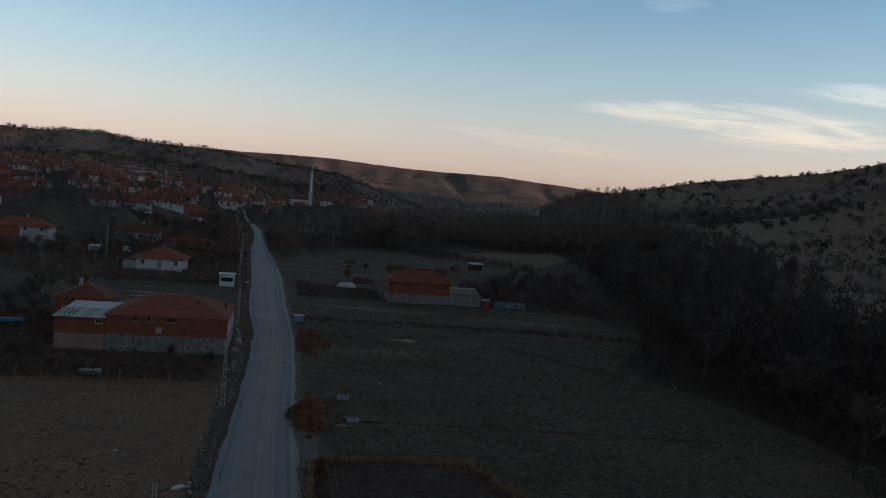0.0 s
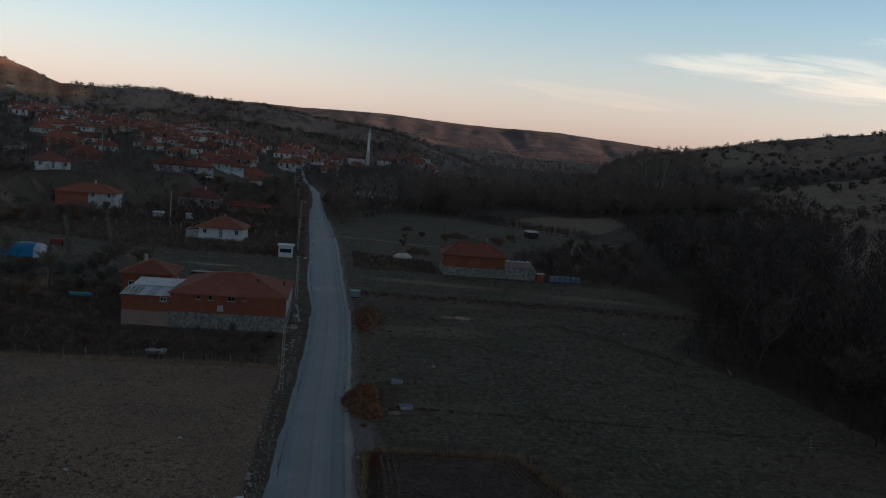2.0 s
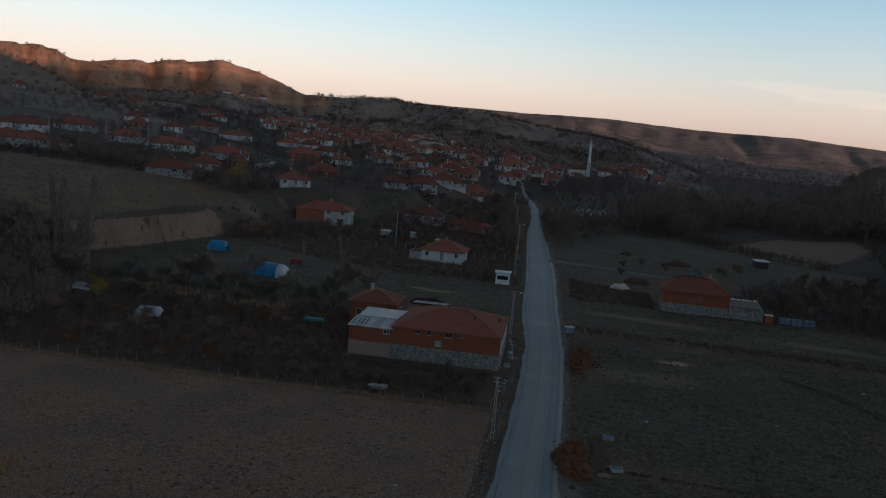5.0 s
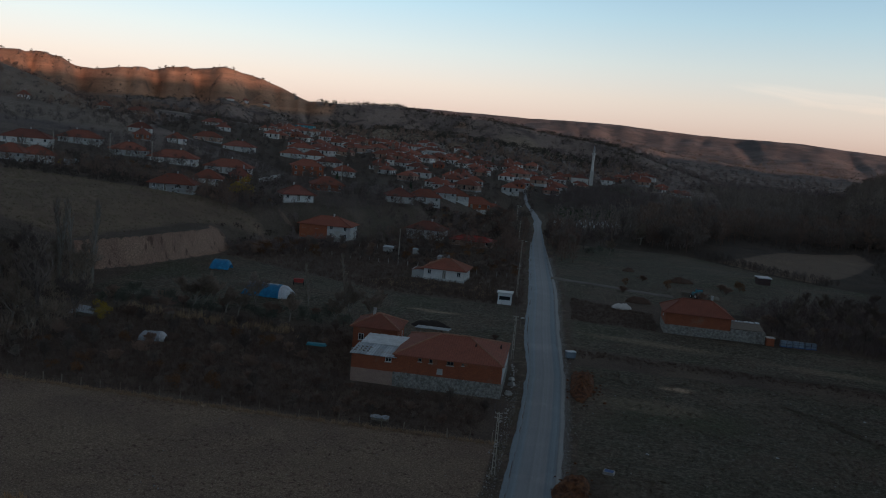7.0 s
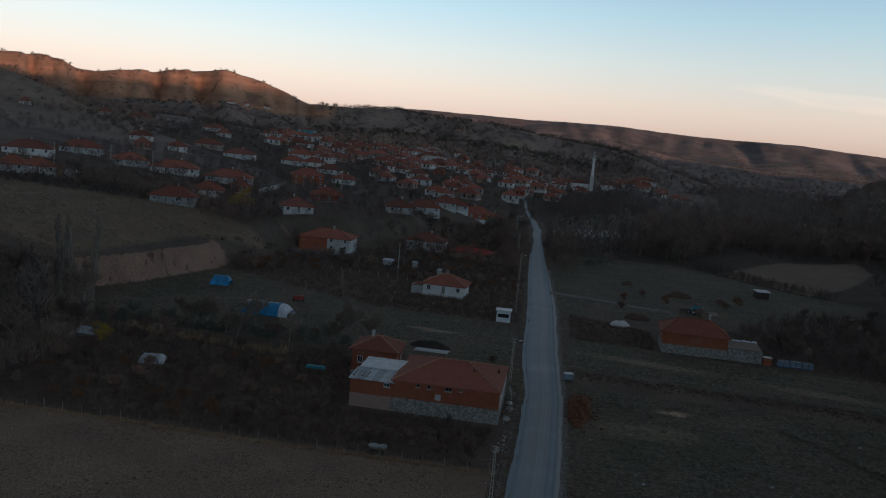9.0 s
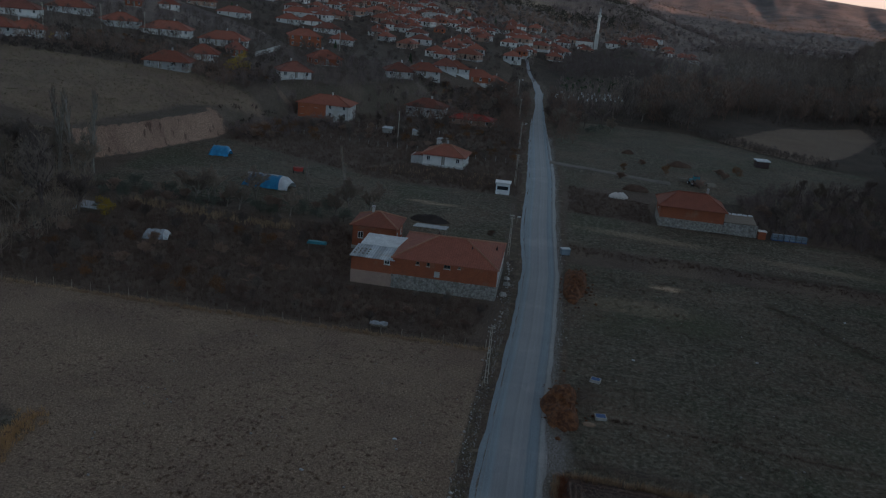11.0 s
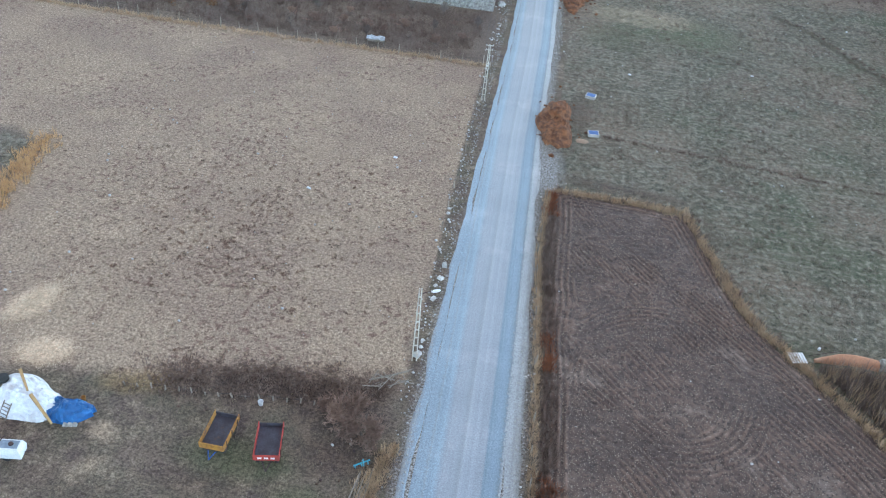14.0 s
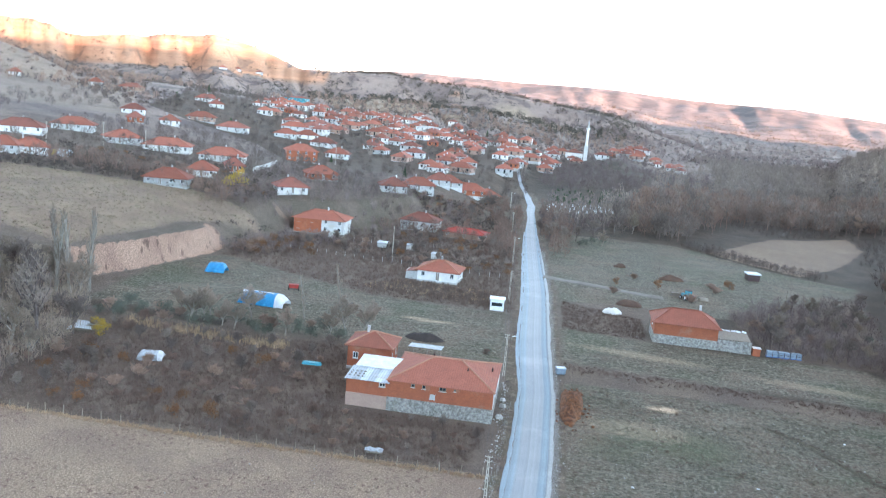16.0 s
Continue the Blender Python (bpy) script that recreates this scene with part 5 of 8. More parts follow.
for k in range(6):
    g = Geo().box((0.35 + k * 1.12, 2.2, 4.33 + 0.012 * (k % 2)), (1.16, 5.3, 0.05), Euler((radians(4), 0, 0)).to_matrix())
    part("roof_sheet", g, sheet_metal, wing)
for k in range(4):
    g = Geo().box((1.0 + k * 1.7, 7.2, 4.72 + 0.015 * (k % 2)), (1.75, 5.2, 0.06), Euler((radians(3), radians(1), 0)).to_matrix())
    part("roof_sheet", g, plastic_white, wing, "white plastic roof sheet")
for k in range(12):
    g = Geo().box((0.4 + (k % 4) * 0.62, 0.4 + (k // 4) * 0.9, 4.50 + 0.06 * (k // 4)), (0.34, 0.2, 0.16), Euler((0, 0, rnd.uniform(0, 3))).to_matrix(), 0.7)
    part("roof_stone", g, rubble, wing)
house(pose(-32.4, 125.4, 0.6, 0, 0, 2), 7.2, 6.8, 3.7, 1.6, brick, tile_red, "small brick back house under a red hipped tile roof", fronts=(2, 2, 2, 1), base=0.3, base_mat=concrete, chimney=(0.35, 0.6), caps_mat=ridge_tile, group="farm buildings")
canopy = thing("lean_to", pose(-21.5, 126.8, 0.8), "lean-to of pale sheeting along the back of the farmhouse", "lean-to")
part("roof", Geo().box((1.6, 1.6, 4.1), (5.5, 3.4, 0.07), Euler((radians(-6), 0, 0)).to_matrix()), old_sheet, canopy)
for k in range(3):
    part("post", Geo().bar((-0.7 + k * 2.3, 3.0, -0.3), (-0.7 + k * 2.3, 3.0, 3.9), 0.12), old_wood, canopy)

# the brick house across the road
h2 = house(pose(20.2, 161.0, 1.9, 0, 0, -1.0), 12.2, 8.6, 2.5, 2.2, brick, tile_red, "brick house on a rubble-stone base under a red hipped tile roof", fronts=(0, 2, 3, 1), base=1.9, base_mat=rubble, over=0.5, chimney=(0.75, 0.7), group="farm buildings", door_at=None, ridge_share=0.42)
ext = thing("stone_pen", pose(32.5, 160.6, 1.9), "rubble-walled pen roofed with white sheeting and weighted with tyres", "pen")
part("wall", wall_panel(6.4, 2.3, 0.35, []), rubble, ext)
part("wall", wall_panel(5.0, 2.3, 0.35, []), rubble, ext, at=pose(6.4, 0.36, 0, 0, 0, 90))
part("roof", Geo().box((3.1, 3.0, 2.75), (6.2, 5.2, 0.08), Euler((radians(7), 0, 0)).to_matrix()), old_wood, ext)
for k in range(6):
    part("sheet", Geo().box((0.5 + k * 1.05, 5.2, 3.12 + 0.05 * (k % 2)), (0.9, 0.6, 0.22), Euler((0, radians(rnd.uniform(-8, 8)), 0)).to_matrix(), 0.8), plastic_white, ext)

# single houses on the near side of the village
h3 = house(on_ground(-32.9, 190.7, -2), 9.8, 8.2, 2.5, 2.0, plaster_white, tile_red, "white single-storey house under a red hipped tile roof", fronts=(3, 3, 3, 2), base=0.5, base_mat=plaster_grey, over=0.6, chimney=(0.5, 0.6), caps_mat=ridge_tile)
lean = thing("annex", on_ground(-36.0, 192.0, -2), "low grey annex with a tiled pent roof", "annex")
part("wall", wall_panel(3.1, 2.0, 0.25, []), plaster_grey, lean)
part("wall", wall_panel(4.0, 2.0, 0.25, []), plaster_grey, lean, at=pose(0, 4.2, 0, 0, 0, 270))
part("roof", Geo().box((1.5, 2.1, 2.15), (3.5, 4.6, 0.12), Euler((0, radians(-10), 0)).to_matrix()), tile_red, lean)
two_tone = house(on_ground(-79.6, 236.4, 2), 15.4, 10.0, 4.2, 2.2, plaster_white, tile_red, "two-storey house with brick and white walls under a red hipped roof", fronts=(4, 2, 3, 2), base=0.6, base_mat=rubble, storeys=2, over=0.6, chimney=(0.6, 0.5))
part("brick_facing", Geo().box((4.3, -0.05, 2.6), (8.5, 0.09, 4.4)), brick, two_tone, "unplastered brick half of the front")
part("stair", Geo().box((12.0, -1.6, 0.6), (1.4, 3.0, 1.6), None, 0.7), concrete, two_tone)
house(on_ground(-52.5, 264.5, -4), 12.0, 9.0, 3.0, 2.3, plaster_grey, tile_old, "grey single-storey house under a weathered hipped tile roof", fronts=(4, 2, 3, 2), base=0.5, base_mat=plaster_grey, chimney=(0.62, 0.5))
house(on_ground(-37.0, 258.5, -5), 13.5, 7.0, 1.9, 1.2, plaster_pink, paint_red, "long low shed under a dark red metal roof", fronts=(3, 1, 2, 1), chimney=None, category="shed", name="shed")

# ---- the village ----
WHITE, GREY, BRICK, PINK = plaster_white, plaster_grey, brick, plaster_pink


def village_house(x, y, turn, w, d, wall, floors=1, tall=2.35):
    """A house with the middle of its front at a place."""
    roof_mat = tile_red if rnd.random() < 0.6 else tile_old
    tone = {WHITE: "white-washed", GREY: "grey rendered", BRICK: "bare brick", PINK: "pink rendered"}[wall]
    z = float(height(x, y)) - 0.25
    return house(pose(x, y, z, 0, 0, turn) @ pose(-w / 2, 0, 0), w, d, tall * floors, 2.5, wall, roof_mat,
                 f"{tone} {'two-storey ' if floors == 2 else ''}village house under a {'bright red' if roof_mat is tile_red else 'weathered'} hipped tile roof",
                 fronts=(4 if w > 12 else 3, 2, 3, 2), storeys=floors, base=0.5, base_mat=plaster_grey, over=0.7, chimney=(rnd.uniform(0.3, 0.7), 0.55), group="village houses")


# upper row, set to fit the camera's view, from open hillside towards the middle
for x, y, turn, w, d, wall in ((-189, 262, 24, 15.5, 10, WHITE), (-167, 237, 34, 10.5, 9, WHITE), (-172, 230, 20, 9, 8, GREY), (-185, 288, 26, 15, 10, GREY), (-161, 283, 38, 12.5, 10, GREY),
                               (-145, 283, 18, 16.5, 10, WHITE), (-124, 284, 16, 16, 10, WHITE), (-117, 228, 14, 12.5, 9, GREY), (-116, 250, 20, 9, 8, WHITE), (-112, 268, 28, 6, 7, BRICK)):
    village_house(x, y, turn, w, d, wall)
# the second row up the slope, also set to fit the camera's view
for x, y, turn, w, d, wall in ((-168, 397, 14, 15, 10, WHITE), (-190, 409, 20, 14, 9, PINK), (-184, 364, 30, 8.5, 8, WHITE), (-209, 375, 24, 10.5, 8, WHITE), (-191, 345, 30, 7, 7, BRICK), (-274, 490, 24, 14, 9, PINK),
                               (-292, 480, 30, 8, 7, WHITE), (-236, 517, 20, 15, 9, WHITE), (-217, 489, 24, 9, 8, WHITE), (-318, 440, 30, 6, 6, WHITE)):
    village_house(x, y, turn, w, d, wall)
# the group below it, also set to fit the camera's view
for x, y, turn, w, d, wall in ((-85, 250, 30, 9.5, 8, WHITE), (-86, 286, 32, 10.5, 8, BRICK), (-59, 283, 20, 9, 8, WHITE), (-54, 303, 12, 11.5, 8, GREY), (-45, 326, 24, 9.5, 8, GREY), (-49, 320, 8, 8.5, 7, GREY),
                               (-38, 331, 10, 13, 8, BRICK), (-31, 350, 26, 9, 8, WHITE), (-149, 423, 14, 11.5, 9, GREY), (-157, 461, 12, 15, 9, GREY), (-141, 438, 26, 11, 8, WHITE), (-127, 419, 12, 13, 9, WHITE), (-109, 383, 8, 11, 9, WHITE)):
    village_house(x, y, turn, w, d, wall)
village_house(-111, 337, 24, 13, 9, BRICK, 2)
village_house(-142, 483, 10, 12, 9, PINK)
for x, y in ((-429, 985), (-433, 1040), (-409, 1055)):
    village_house(x, y, 20, 9, 7, WHITE)

# the crowded middle of the village: built ones of each make, then set along the slope
makes = []
for k, (w, d, floors, wall, rf) in enumerate([(9, 8, 1, WHITE, tile_red), (11, 9, 1, GREY, tile_old), (9, 8, 1, GREY, tile_red), (10, 8, 1, PINK, tile_red), (12, 8, 1, PINK, tile_red), (8, 7, 1, BRICK, tile_old), (9, 8, 1, GREY, tile_red), (8, 8, 1, WHITE, tile_old)]):
    tone = {WHITE: "white-washed", GREY: "grey rendered", BRICK: "bare brick", PINK: "pink rendered"}[wall]
    makes.append((house(Matrix.Identity(4), w, d, 2.6 * floors, 2.3, wall, rf, f"{tone} {'two' if floors == 2 else 'one'}-storey village house under a {'red' if rf is tile_red else 'weathered'} hipped tile roof",
                        fronts=(3, 2, 3, 2), storeys=floors, base=0.5, base_mat=plaster_grey, over=0.5, chimney=(0.4, 0.5), group="village houses", plain=True), w, d))
CORE = [(-210, 528), (-245, 640), (-205, 735), (-150, 750), (-60, 740), (-6, 745), (60, 775), (66, 735), (-4, 638), (-19, 522), (-31, 426), (-52, 412), (-60, 352), (-84, 405), (-92, 400), (-106, 400), (-130, 470), (-180, 450)]
spots = scatter(CORE, 170, 11.0, random.Random(3))
first_used = set()
for n, (x, y) in enumerate(spots):
    make, w, d = makes[n % len(makes)]
    m = on_ground(x, y, rnd.choice((-12, -4, 3, 9, 82, 94)) + rnd.uniform(-5, 5), 0.3)
    if make.name in first_used:
        copy_thing(make, m)
    else:
        first_used.add(make.name)
        make.matrix_basis = m
beyond = random.Random(6)
for n, (x, y) in enumerate(scatter([(24, 705), (62, 735), (96, 655), (108, 668), (96, 800), (60, 825), (30, 760)], 18, 10.0, beyond)):
    copy_thing(makes[n % len(makes)][0], on_ground(x, y, beyond.uniform(-20, 20), 0.3))
teal_house = house(on_ground(-249, 702, 4, 0.4), 20, 10, 6.2, 1.2, paint_teal, tile_old, "large teal-painted two-storey building above the village", fronts=(6, 2, 5, 2), storeys=2, chimney=None, group="village houses")
house(on_ground(-112, 600, 0, 0.4), 17, 9, 5.0, 0.9, plaster_white, plaster_grey, "broad white flat-topped village building", fronts=(5, 2, 4, 2), storeys=2, chimney=None, group="village houses")

wall_run = Geo()
for k in range(9):
    p, q = (-108.8 - 0.34 * k, 276.5 + 3.6 * k), (-109.14 - 0.34 * k, 280.1 + 3.6 * k)
    zp, zq = (float(height(*p)), float(height(*q)))
    wall_run.add([(p[0] + o, p[1], zp + h) for o, h in ((-0.15, -0.4), (0.15, -0.4), (0.15, 1.5), (-0.15, 1.5))] + [(q[0] + o, q[1], zq + h) for o, h in ((-0.15, -0.4), (0.15, -0.4), (0.15, 1.5), (-0.15, 1.5))],
                 [(0, 1, 2, 3), (4, 7, 6, 5), (1, 5, 6, 2), (3, 2, 6, 7), (0, 3, 7, 4)])
lone("garden_wall", wall_run, plaster_white, Matrix.Identity(4), "whitewashed garden wall along a village lane", "wall")

# the mosque's minaret
mx, my = 13.6, 680.0
minaret = thing("minaret", on_ground(mx, my), "slender pale stone minaret with one balcony and a pointed cap", "minaret")
part("base", Geo().box((0, 0, 6), (3.0, 3.0, 12.4)), plaster_white, minaret)
part("shaft", Geo().lathe((0, 0, 12), [(1.15, 0), (1.05, 1.0), (0.98, 13.5)], 14), plaster_white, minaret, smooth=False)
part("balcony", Geo().lathe((0, 0, 24.6), [(1.0, 0), (1.7, 0.8), (1.7, 1.7), (1.6, 1.7), (1.6, 0.9)], 14), plaster_white, minaret)
part("upper_shaft", Geo().lathe((0, 0, 25.4), [(0.8, 0), (0.75, 3.0)], 12), plaster_white, minaret)
part("cap", Geo().lathe((0, 0, 28.4), [(0.95, 0), (0.5, 1.6), (0.06, 4.0)], 12), sheet_metal, minaret)
mosque = thing("mosque", on_ground(mx - 9, my + 8, 4), "pale mosque hall under a hipped tile roof", "mosque")
part("hall", wall_panel(13, 6.5, 0.4, spaced(13, 4, 1.0, 2.2, 2.0)), plaster_white, mosque, at=pose(-6.5, -6.5, 0))
part("side_wall", Geo().box((6.3, 0.2, 3.2), (0.4, 12.4, 6.5)), plaster_white, mosque)
part("side_wall", Geo().box((-6.3, 0.2, 3.2), (0.4, 12.4, 6.5)), plaster_white, mosque)
part("roof", Geo().box((0, 0, 6.7), (13.8, 13.8, 0.4)), concrete, mosque)
part("tiled_roof", hip_roof(13, 13, 3.0, 0.5)[0], tile_old, mosque, at=pose(-6.5, -6.5, 6.95))

# ---- trees and scrub, place by place ----
def grove(poly, count, apart, mix, group, seed, size=(0.75, 1.2)):
    rng = random.Random(seed)
    spots = scatter(poly, count, apart, rng)
    for (x, y), z in zip(spots, height(*np.array(spots).T)):
        plant(rng.choice(mix), x, y, group, s=rng.uniform(*size), z=float(z))


grove([(52, 62), (58, 96), (52, 108), (64, 132), (68, 160), (116, 172), (140, 60), (90, 40)], 62, 4.6, ["round", "round", "russet", "tall"], "riverside wood", 1, (0.75, 1.15))
grove([(66, 160), (86, 225), (92, 255), (125, 285), (160, 322), (146, 249), (116, 176)], 35, 5.0, ["round", "russet", "tall"], "riverside wood", 2, (0.75, 1.15))
grove([(14, 300), (44, 296), (70, 376), (125, 388), (220, 420), (150, 520), (42, 430), (30, 385)], 64, 5.5, ["round", "round", "russet", "pale", "tall"], "valley wood", 3, (0.8, 1.3))
grove([(-2, 262), (14, 268), (24, 292), (-4, 300), (-9, 280)], 12, 4.0, ["round", "willow", "pale"], "valley wood", 4, (0.7, 1.0))
grove([(-74, 100), (-86, 96), (-130, 100), (-125, 150), (-92, 150), (-80, 128)], 38, 3.8, ["pale", "pale", "round", "tall"], "trees below the bank", 5, (0.85, 1.3))
grove([(-40, 95), (-92, 95), (-88, 118), (-36, 112)], 46, 3.2, ["bush", "bush", "rust", "fruit"], "thicket beside the farm", 6, (0.5, 0.9))
grove([(-8, 95), (-40, 95), (-36, 107), (-8, 107)], 26, 2.6, ["bush", "fruit"], "thicket before the farmhouse", 7, (0.35, 0.6))
grove([(-33, 137), (-34, 143), (-82, 143), (-84, 134)], 42, 2.4, ["willow", "willow", "willow", "bush", "pale"], "hedge along the field", 8, (0.7, 1.05))
grove([(-36, 113), (-84, 113), (-80, 132), (-36, 134)], 36, 3.5, ["bush", "fruit", "rust", "fruit"], "old garden", 9, (0.5, 0.85))
grove([(-10, 198), (-40, 205), (-80, 205), (-70, 232), (-44, 255), (-14, 250)], 60, 4.5, ["bush", "fruit", "fruit", "rust"], "gardens below the village", 10, (0.6, 0.95))
grove([(-78, 224), (-86, 200), (-76, 196), (-66, 236)], 22, 2.6, ["rust", "rust", "bush"], "scrub on the bank", 11, (0.7, 1.15))
grove([(-90, 228), (-150, 236), (-160, 262), (-100, 262), (-86, 240)], 46, 4.0, ["fruit", "bush", "rust", "fruit"], "trees above the bank", 12, (0.6, 0.9))
grove([(-18, 270), (-46, 272), (-52, 300), (-30, 318), (-16, 315)], 34, 4.0, ["fruit", "bush", "round", "rust"], "gardens below the village", 13, (0.6, 0.95))
grove(VILLAGE, 64, 8.0, ["fruit", "fruit", "tall", "conifer"], "village trees", 14, (0.6, 1.0))
grove([(-150, 165), (-190, 190), (-200, 230), (-175, 222), (-150, 180)], 26, 5.0, ["round", "bush"], "trees above the bank", 15, (0.6, 0.9))
grove([(42, 163), (64, 163), (80, 226), (56, 206), (40, 176)], 40, 3.4, ["round", "bush", "pale", "willow"], "scrub behind the brick house", 16, (0.45, 0.8))
grove([(-7, 372), (36, 384), (40, 455), (-6, 440)], 52, 4.2, ["conifer", "yew", "yew"], "graveyard evergreens", 17, (0.35, 0.65))
grove([(10, 196), (40, 200), (52, 225), (20, 225)], 9, 5, ["bush", "rust"], "pasture bushes", 18, (0.6, 1.0))
for x, y in ((-98.0, 146.0), (-96.0, 147.5), (-99.5, 149), (-92, 148)):
    plant("poplar", x, y, "poplars at the bank", s=rnd.uniform(0.75, 0.95))
for x, y in ((-47, 147.5), (-43.5, 160)):
    plant("poplar", x, y, "poplars in the field", s=0.5)
for k in range(9):
    plant("poplar", 178 + rnd.uniform(-12, 12), 470 + rnd.uniform(-10, 10), "far poplars", s=rnd.uniform(1.2, 1.6))
plant("willow", -10.2, 141.0, "shrubs by the road", s=0.45)
plant("bush", -10.8, 140.4, "shrubs by the road", s=0.5)
plant("yellow", -101.5, 246, "autumn trees", s=1.5)
plant("yellow", -75.5, 124, "autumn trees", s=0.8)
plant("yellow", -103.5, 243, "autumn trees", s=1.0)


def far_wood(polys, seed, label, mat, per=26, tall=8.0, blade=0.012, reach=0.34):
    """A wood too far to count: bare crowns of thin rising twigs on slim stems, all in one sheet."""
    rng, rs = random.Random(seed), np.random.RandomState(seed)
    spots = np.array([p for poly, count, apart in polys for p in scatter(poly, count, apart, rng)])
    n = len(spots)
    base = np.column_stack([spots, height(spots[:, 0], spots[:, 1])])
    h = tall * rs.uniform(0.6, 1.25, n)
    w, q = rs.uniform(0, 2 * math.pi, (n, per)), rs.uniform(0, 1, (n, per)) ** 0.5
    lift = rs.uniform(0.16, 1.0, (n, per))
    girth = np.sin(np.clip(lift, 0.05, 1) * math.pi * 0.86 + 0.25) ** 0.7 * q * reach
    out = np.stack([np.cos(w), np.sin(w), np.zeros_like(w)], -1)
    start = base[:, None] + (out * girth[..., None] + np.array([0, 0, 1.0]) * lift[..., None] * 0.86) * h[:, None, None]
    way = out * rs.uniform(0.1, 0.9, (n, per, 1)) + rs.normal(0, 0.35, (n, per, 3)) + np.array([0, 0, 0.9])
    way /= np.linalg.norm(way, axis=-1, keepdims=True)
    side = np.cross(way, rs.normal(0, 1, (n, per, 3)))
    side /= np.linalg.norm(side, axis=-1, keepdims=True)
    size = h[:, None, None] * rs.uniform(0.6, 1.3, (n, per, 1))
    tri = np.stack([start - side * size * blade, start + side * size * blade, start + way * size * 0.2], 2).reshape(-1, 3)
    stem = np.stack([base + [-0.12, 0, -0.4], base + [0.12, 0, -0.4], base + np.column_stack([0 * h, 0 * h, h * 0.75]), base + [0, -0.12, -0.4], base + [0, 0.12, -0.4], base + np.column_stack([0 * h, 0 * h, h * 0.75])], 1).reshape(-1, 3)
    verts = np.vstack([tri, stem])
    me = bpy.data.meshes.new("far_wood")
    me.from_pydata(verts.tolist(), [], np.arange(len(verts)).reshape(-1, 3).tolist())
    me.materials.append(mat)
    return tagged(new("far_wood", me), label, "woodland", kind="stuff")


far_wood([([(-8, 300), (14, 302), (28, 345), (2, 342), (-9, 338)], 90, 3.2)], 45, "low bare thicket before the graveyard", twig_plum, 120, 3.0, 0.014)
far_wood([([(-76, 100), (-88, 97), (-130, 100), (-125, 148), (-94, 150), (-80, 128)], 170, 3.0)], 29, "pale bare undergrowth below the bank", twig_pale, 130, 4.6, 0.012)
far_wood([([(47, 52), (54, 70), (56, 95), (49, 110), (62, 132), (68, 150), (90, 150), (90, 40), (60, 40)], 330, 2.3)], 28, "dark bare undergrowth at the edge of the riverside wood", twig_dark, 120, 3.4, 0.012)
far_wood([([(-100, 224), (-44, 252), (-32, 300), (-60, 318), (-110, 300)], 330, 3.0), ([(-88, 200), (-76, 196), (-60, 232), (-78, 232)], 120, 2.2)], 49, "low plum-brown thicket on the slope below the village", twig_plum, 110, 2.8, 0.016)
far_wood([([(42, 292), (50, 278), (76, 254), (82, 262), (62, 276), (53, 291)], 130, 1.8), ([(104, 300), (128, 298), (140, 385), (126, 384), (120, 340)], 110, 3.0), ([(84, 348), (126, 386), (120, 392), (72, 372)], 80, 3.0)], 50, "bare hedge round the far field", twig_dark, 110, 2.4, 0.015)
far_wood([(SCRUB_C, 190, 2.2), ([(36, 168), (46, 162), (66, 160), (70, 175), (52, 182)], 130, 1.9), ([(38, 184), (62, 186), (72, 205), (50, 200)], 60, 2.6)], 38, "dense bare thicket behind the brick house", twig_plum, 130, 2.6, 0.012)
far_wood([([(56, 62), (62, 96), (58, 108), (68, 132), (70, 160), (118, 174), (140, 60), (90, 40)], 210, 3.6), ([(70, 165), (90, 225), (95, 255), (125, 285), (164, 330), (148, 250), (118, 177)], 170, 3.8)], 30, "dense bare trees of the riverside wood", twig_dark, 190, 7.5, 0.011)
far_wood([([(16, 304), (44, 302), (70, 380), (125, 392), (220, 420), (150, 520), (42, 430), (32, 385)], 330, 5.0)], 35, "dense bare trees of the valley wood", twig_grey, 220, 9.0, 0.012)
far_wood([([(18, 306), (45, 305), (72, 378), (125, 390), (220, 420), (150, 520), (44, 430), (34, 385)], 130, 7.0)], 36, "russet bare trees of the valley wood", twig_red, 220, 10.0, 0.012)
far_wood([(VILLAGE, 760, 5.0), ([(-40, 262), (-60, 300), (-100, 320), (-150, 380), (-200, 330), (-190, 250), (-150, 240), (-88, 262)], 230, 5.0), ([(-210, 230), (-230, 330), (-210, 430), (-260, 430), (-260, 240)], 90, 7.0)], 34, "bare garden trees between the village houses", twig_dark, 130, 4.4, 0.016)
far_wood([([(-96, 222), (-130, 232), (-172, 224), (-176, 242), (-120, 250), (-92, 240)], 90, 3.8), ([(-12, 255), (-46, 270), (-60, 258), (-30, 246)], 60, 4.0), ([(-14, 280), (-40, 290), (-30, 318), (-16, 318)], 60, 4.0), ([(-12, 236), (-19, 300), (-24, 340), (-34, 360), (-30, 330), (-24, 290), (-17, 240)], 60, 2.6), ([(-2, 240), (-6, 290), (-9, 345), (0, 345), (4, 290), (2, 240)], 45, 3.2)], 37, "bare garden trees and thicket below the village", twig_red, 150, 5.0, 0.013)
far_wood([([(-6, 442), (40, 456), (44, 520), (30, 560), (10, 640), (-12, 560), (-16, 480)], 210, 4.2)], 57, "bare wood between the graveyard and the mosque", twig_plum, 110, 5.0, 0.016)
far_wood([([(42, 440), (80, 480), (118, 720), (60, 725), (10, 640), (30, 560)], 260, 5.5)], 46, "low bare orchards below the minaret", twig_plum, 120, 4.0, 0.018)
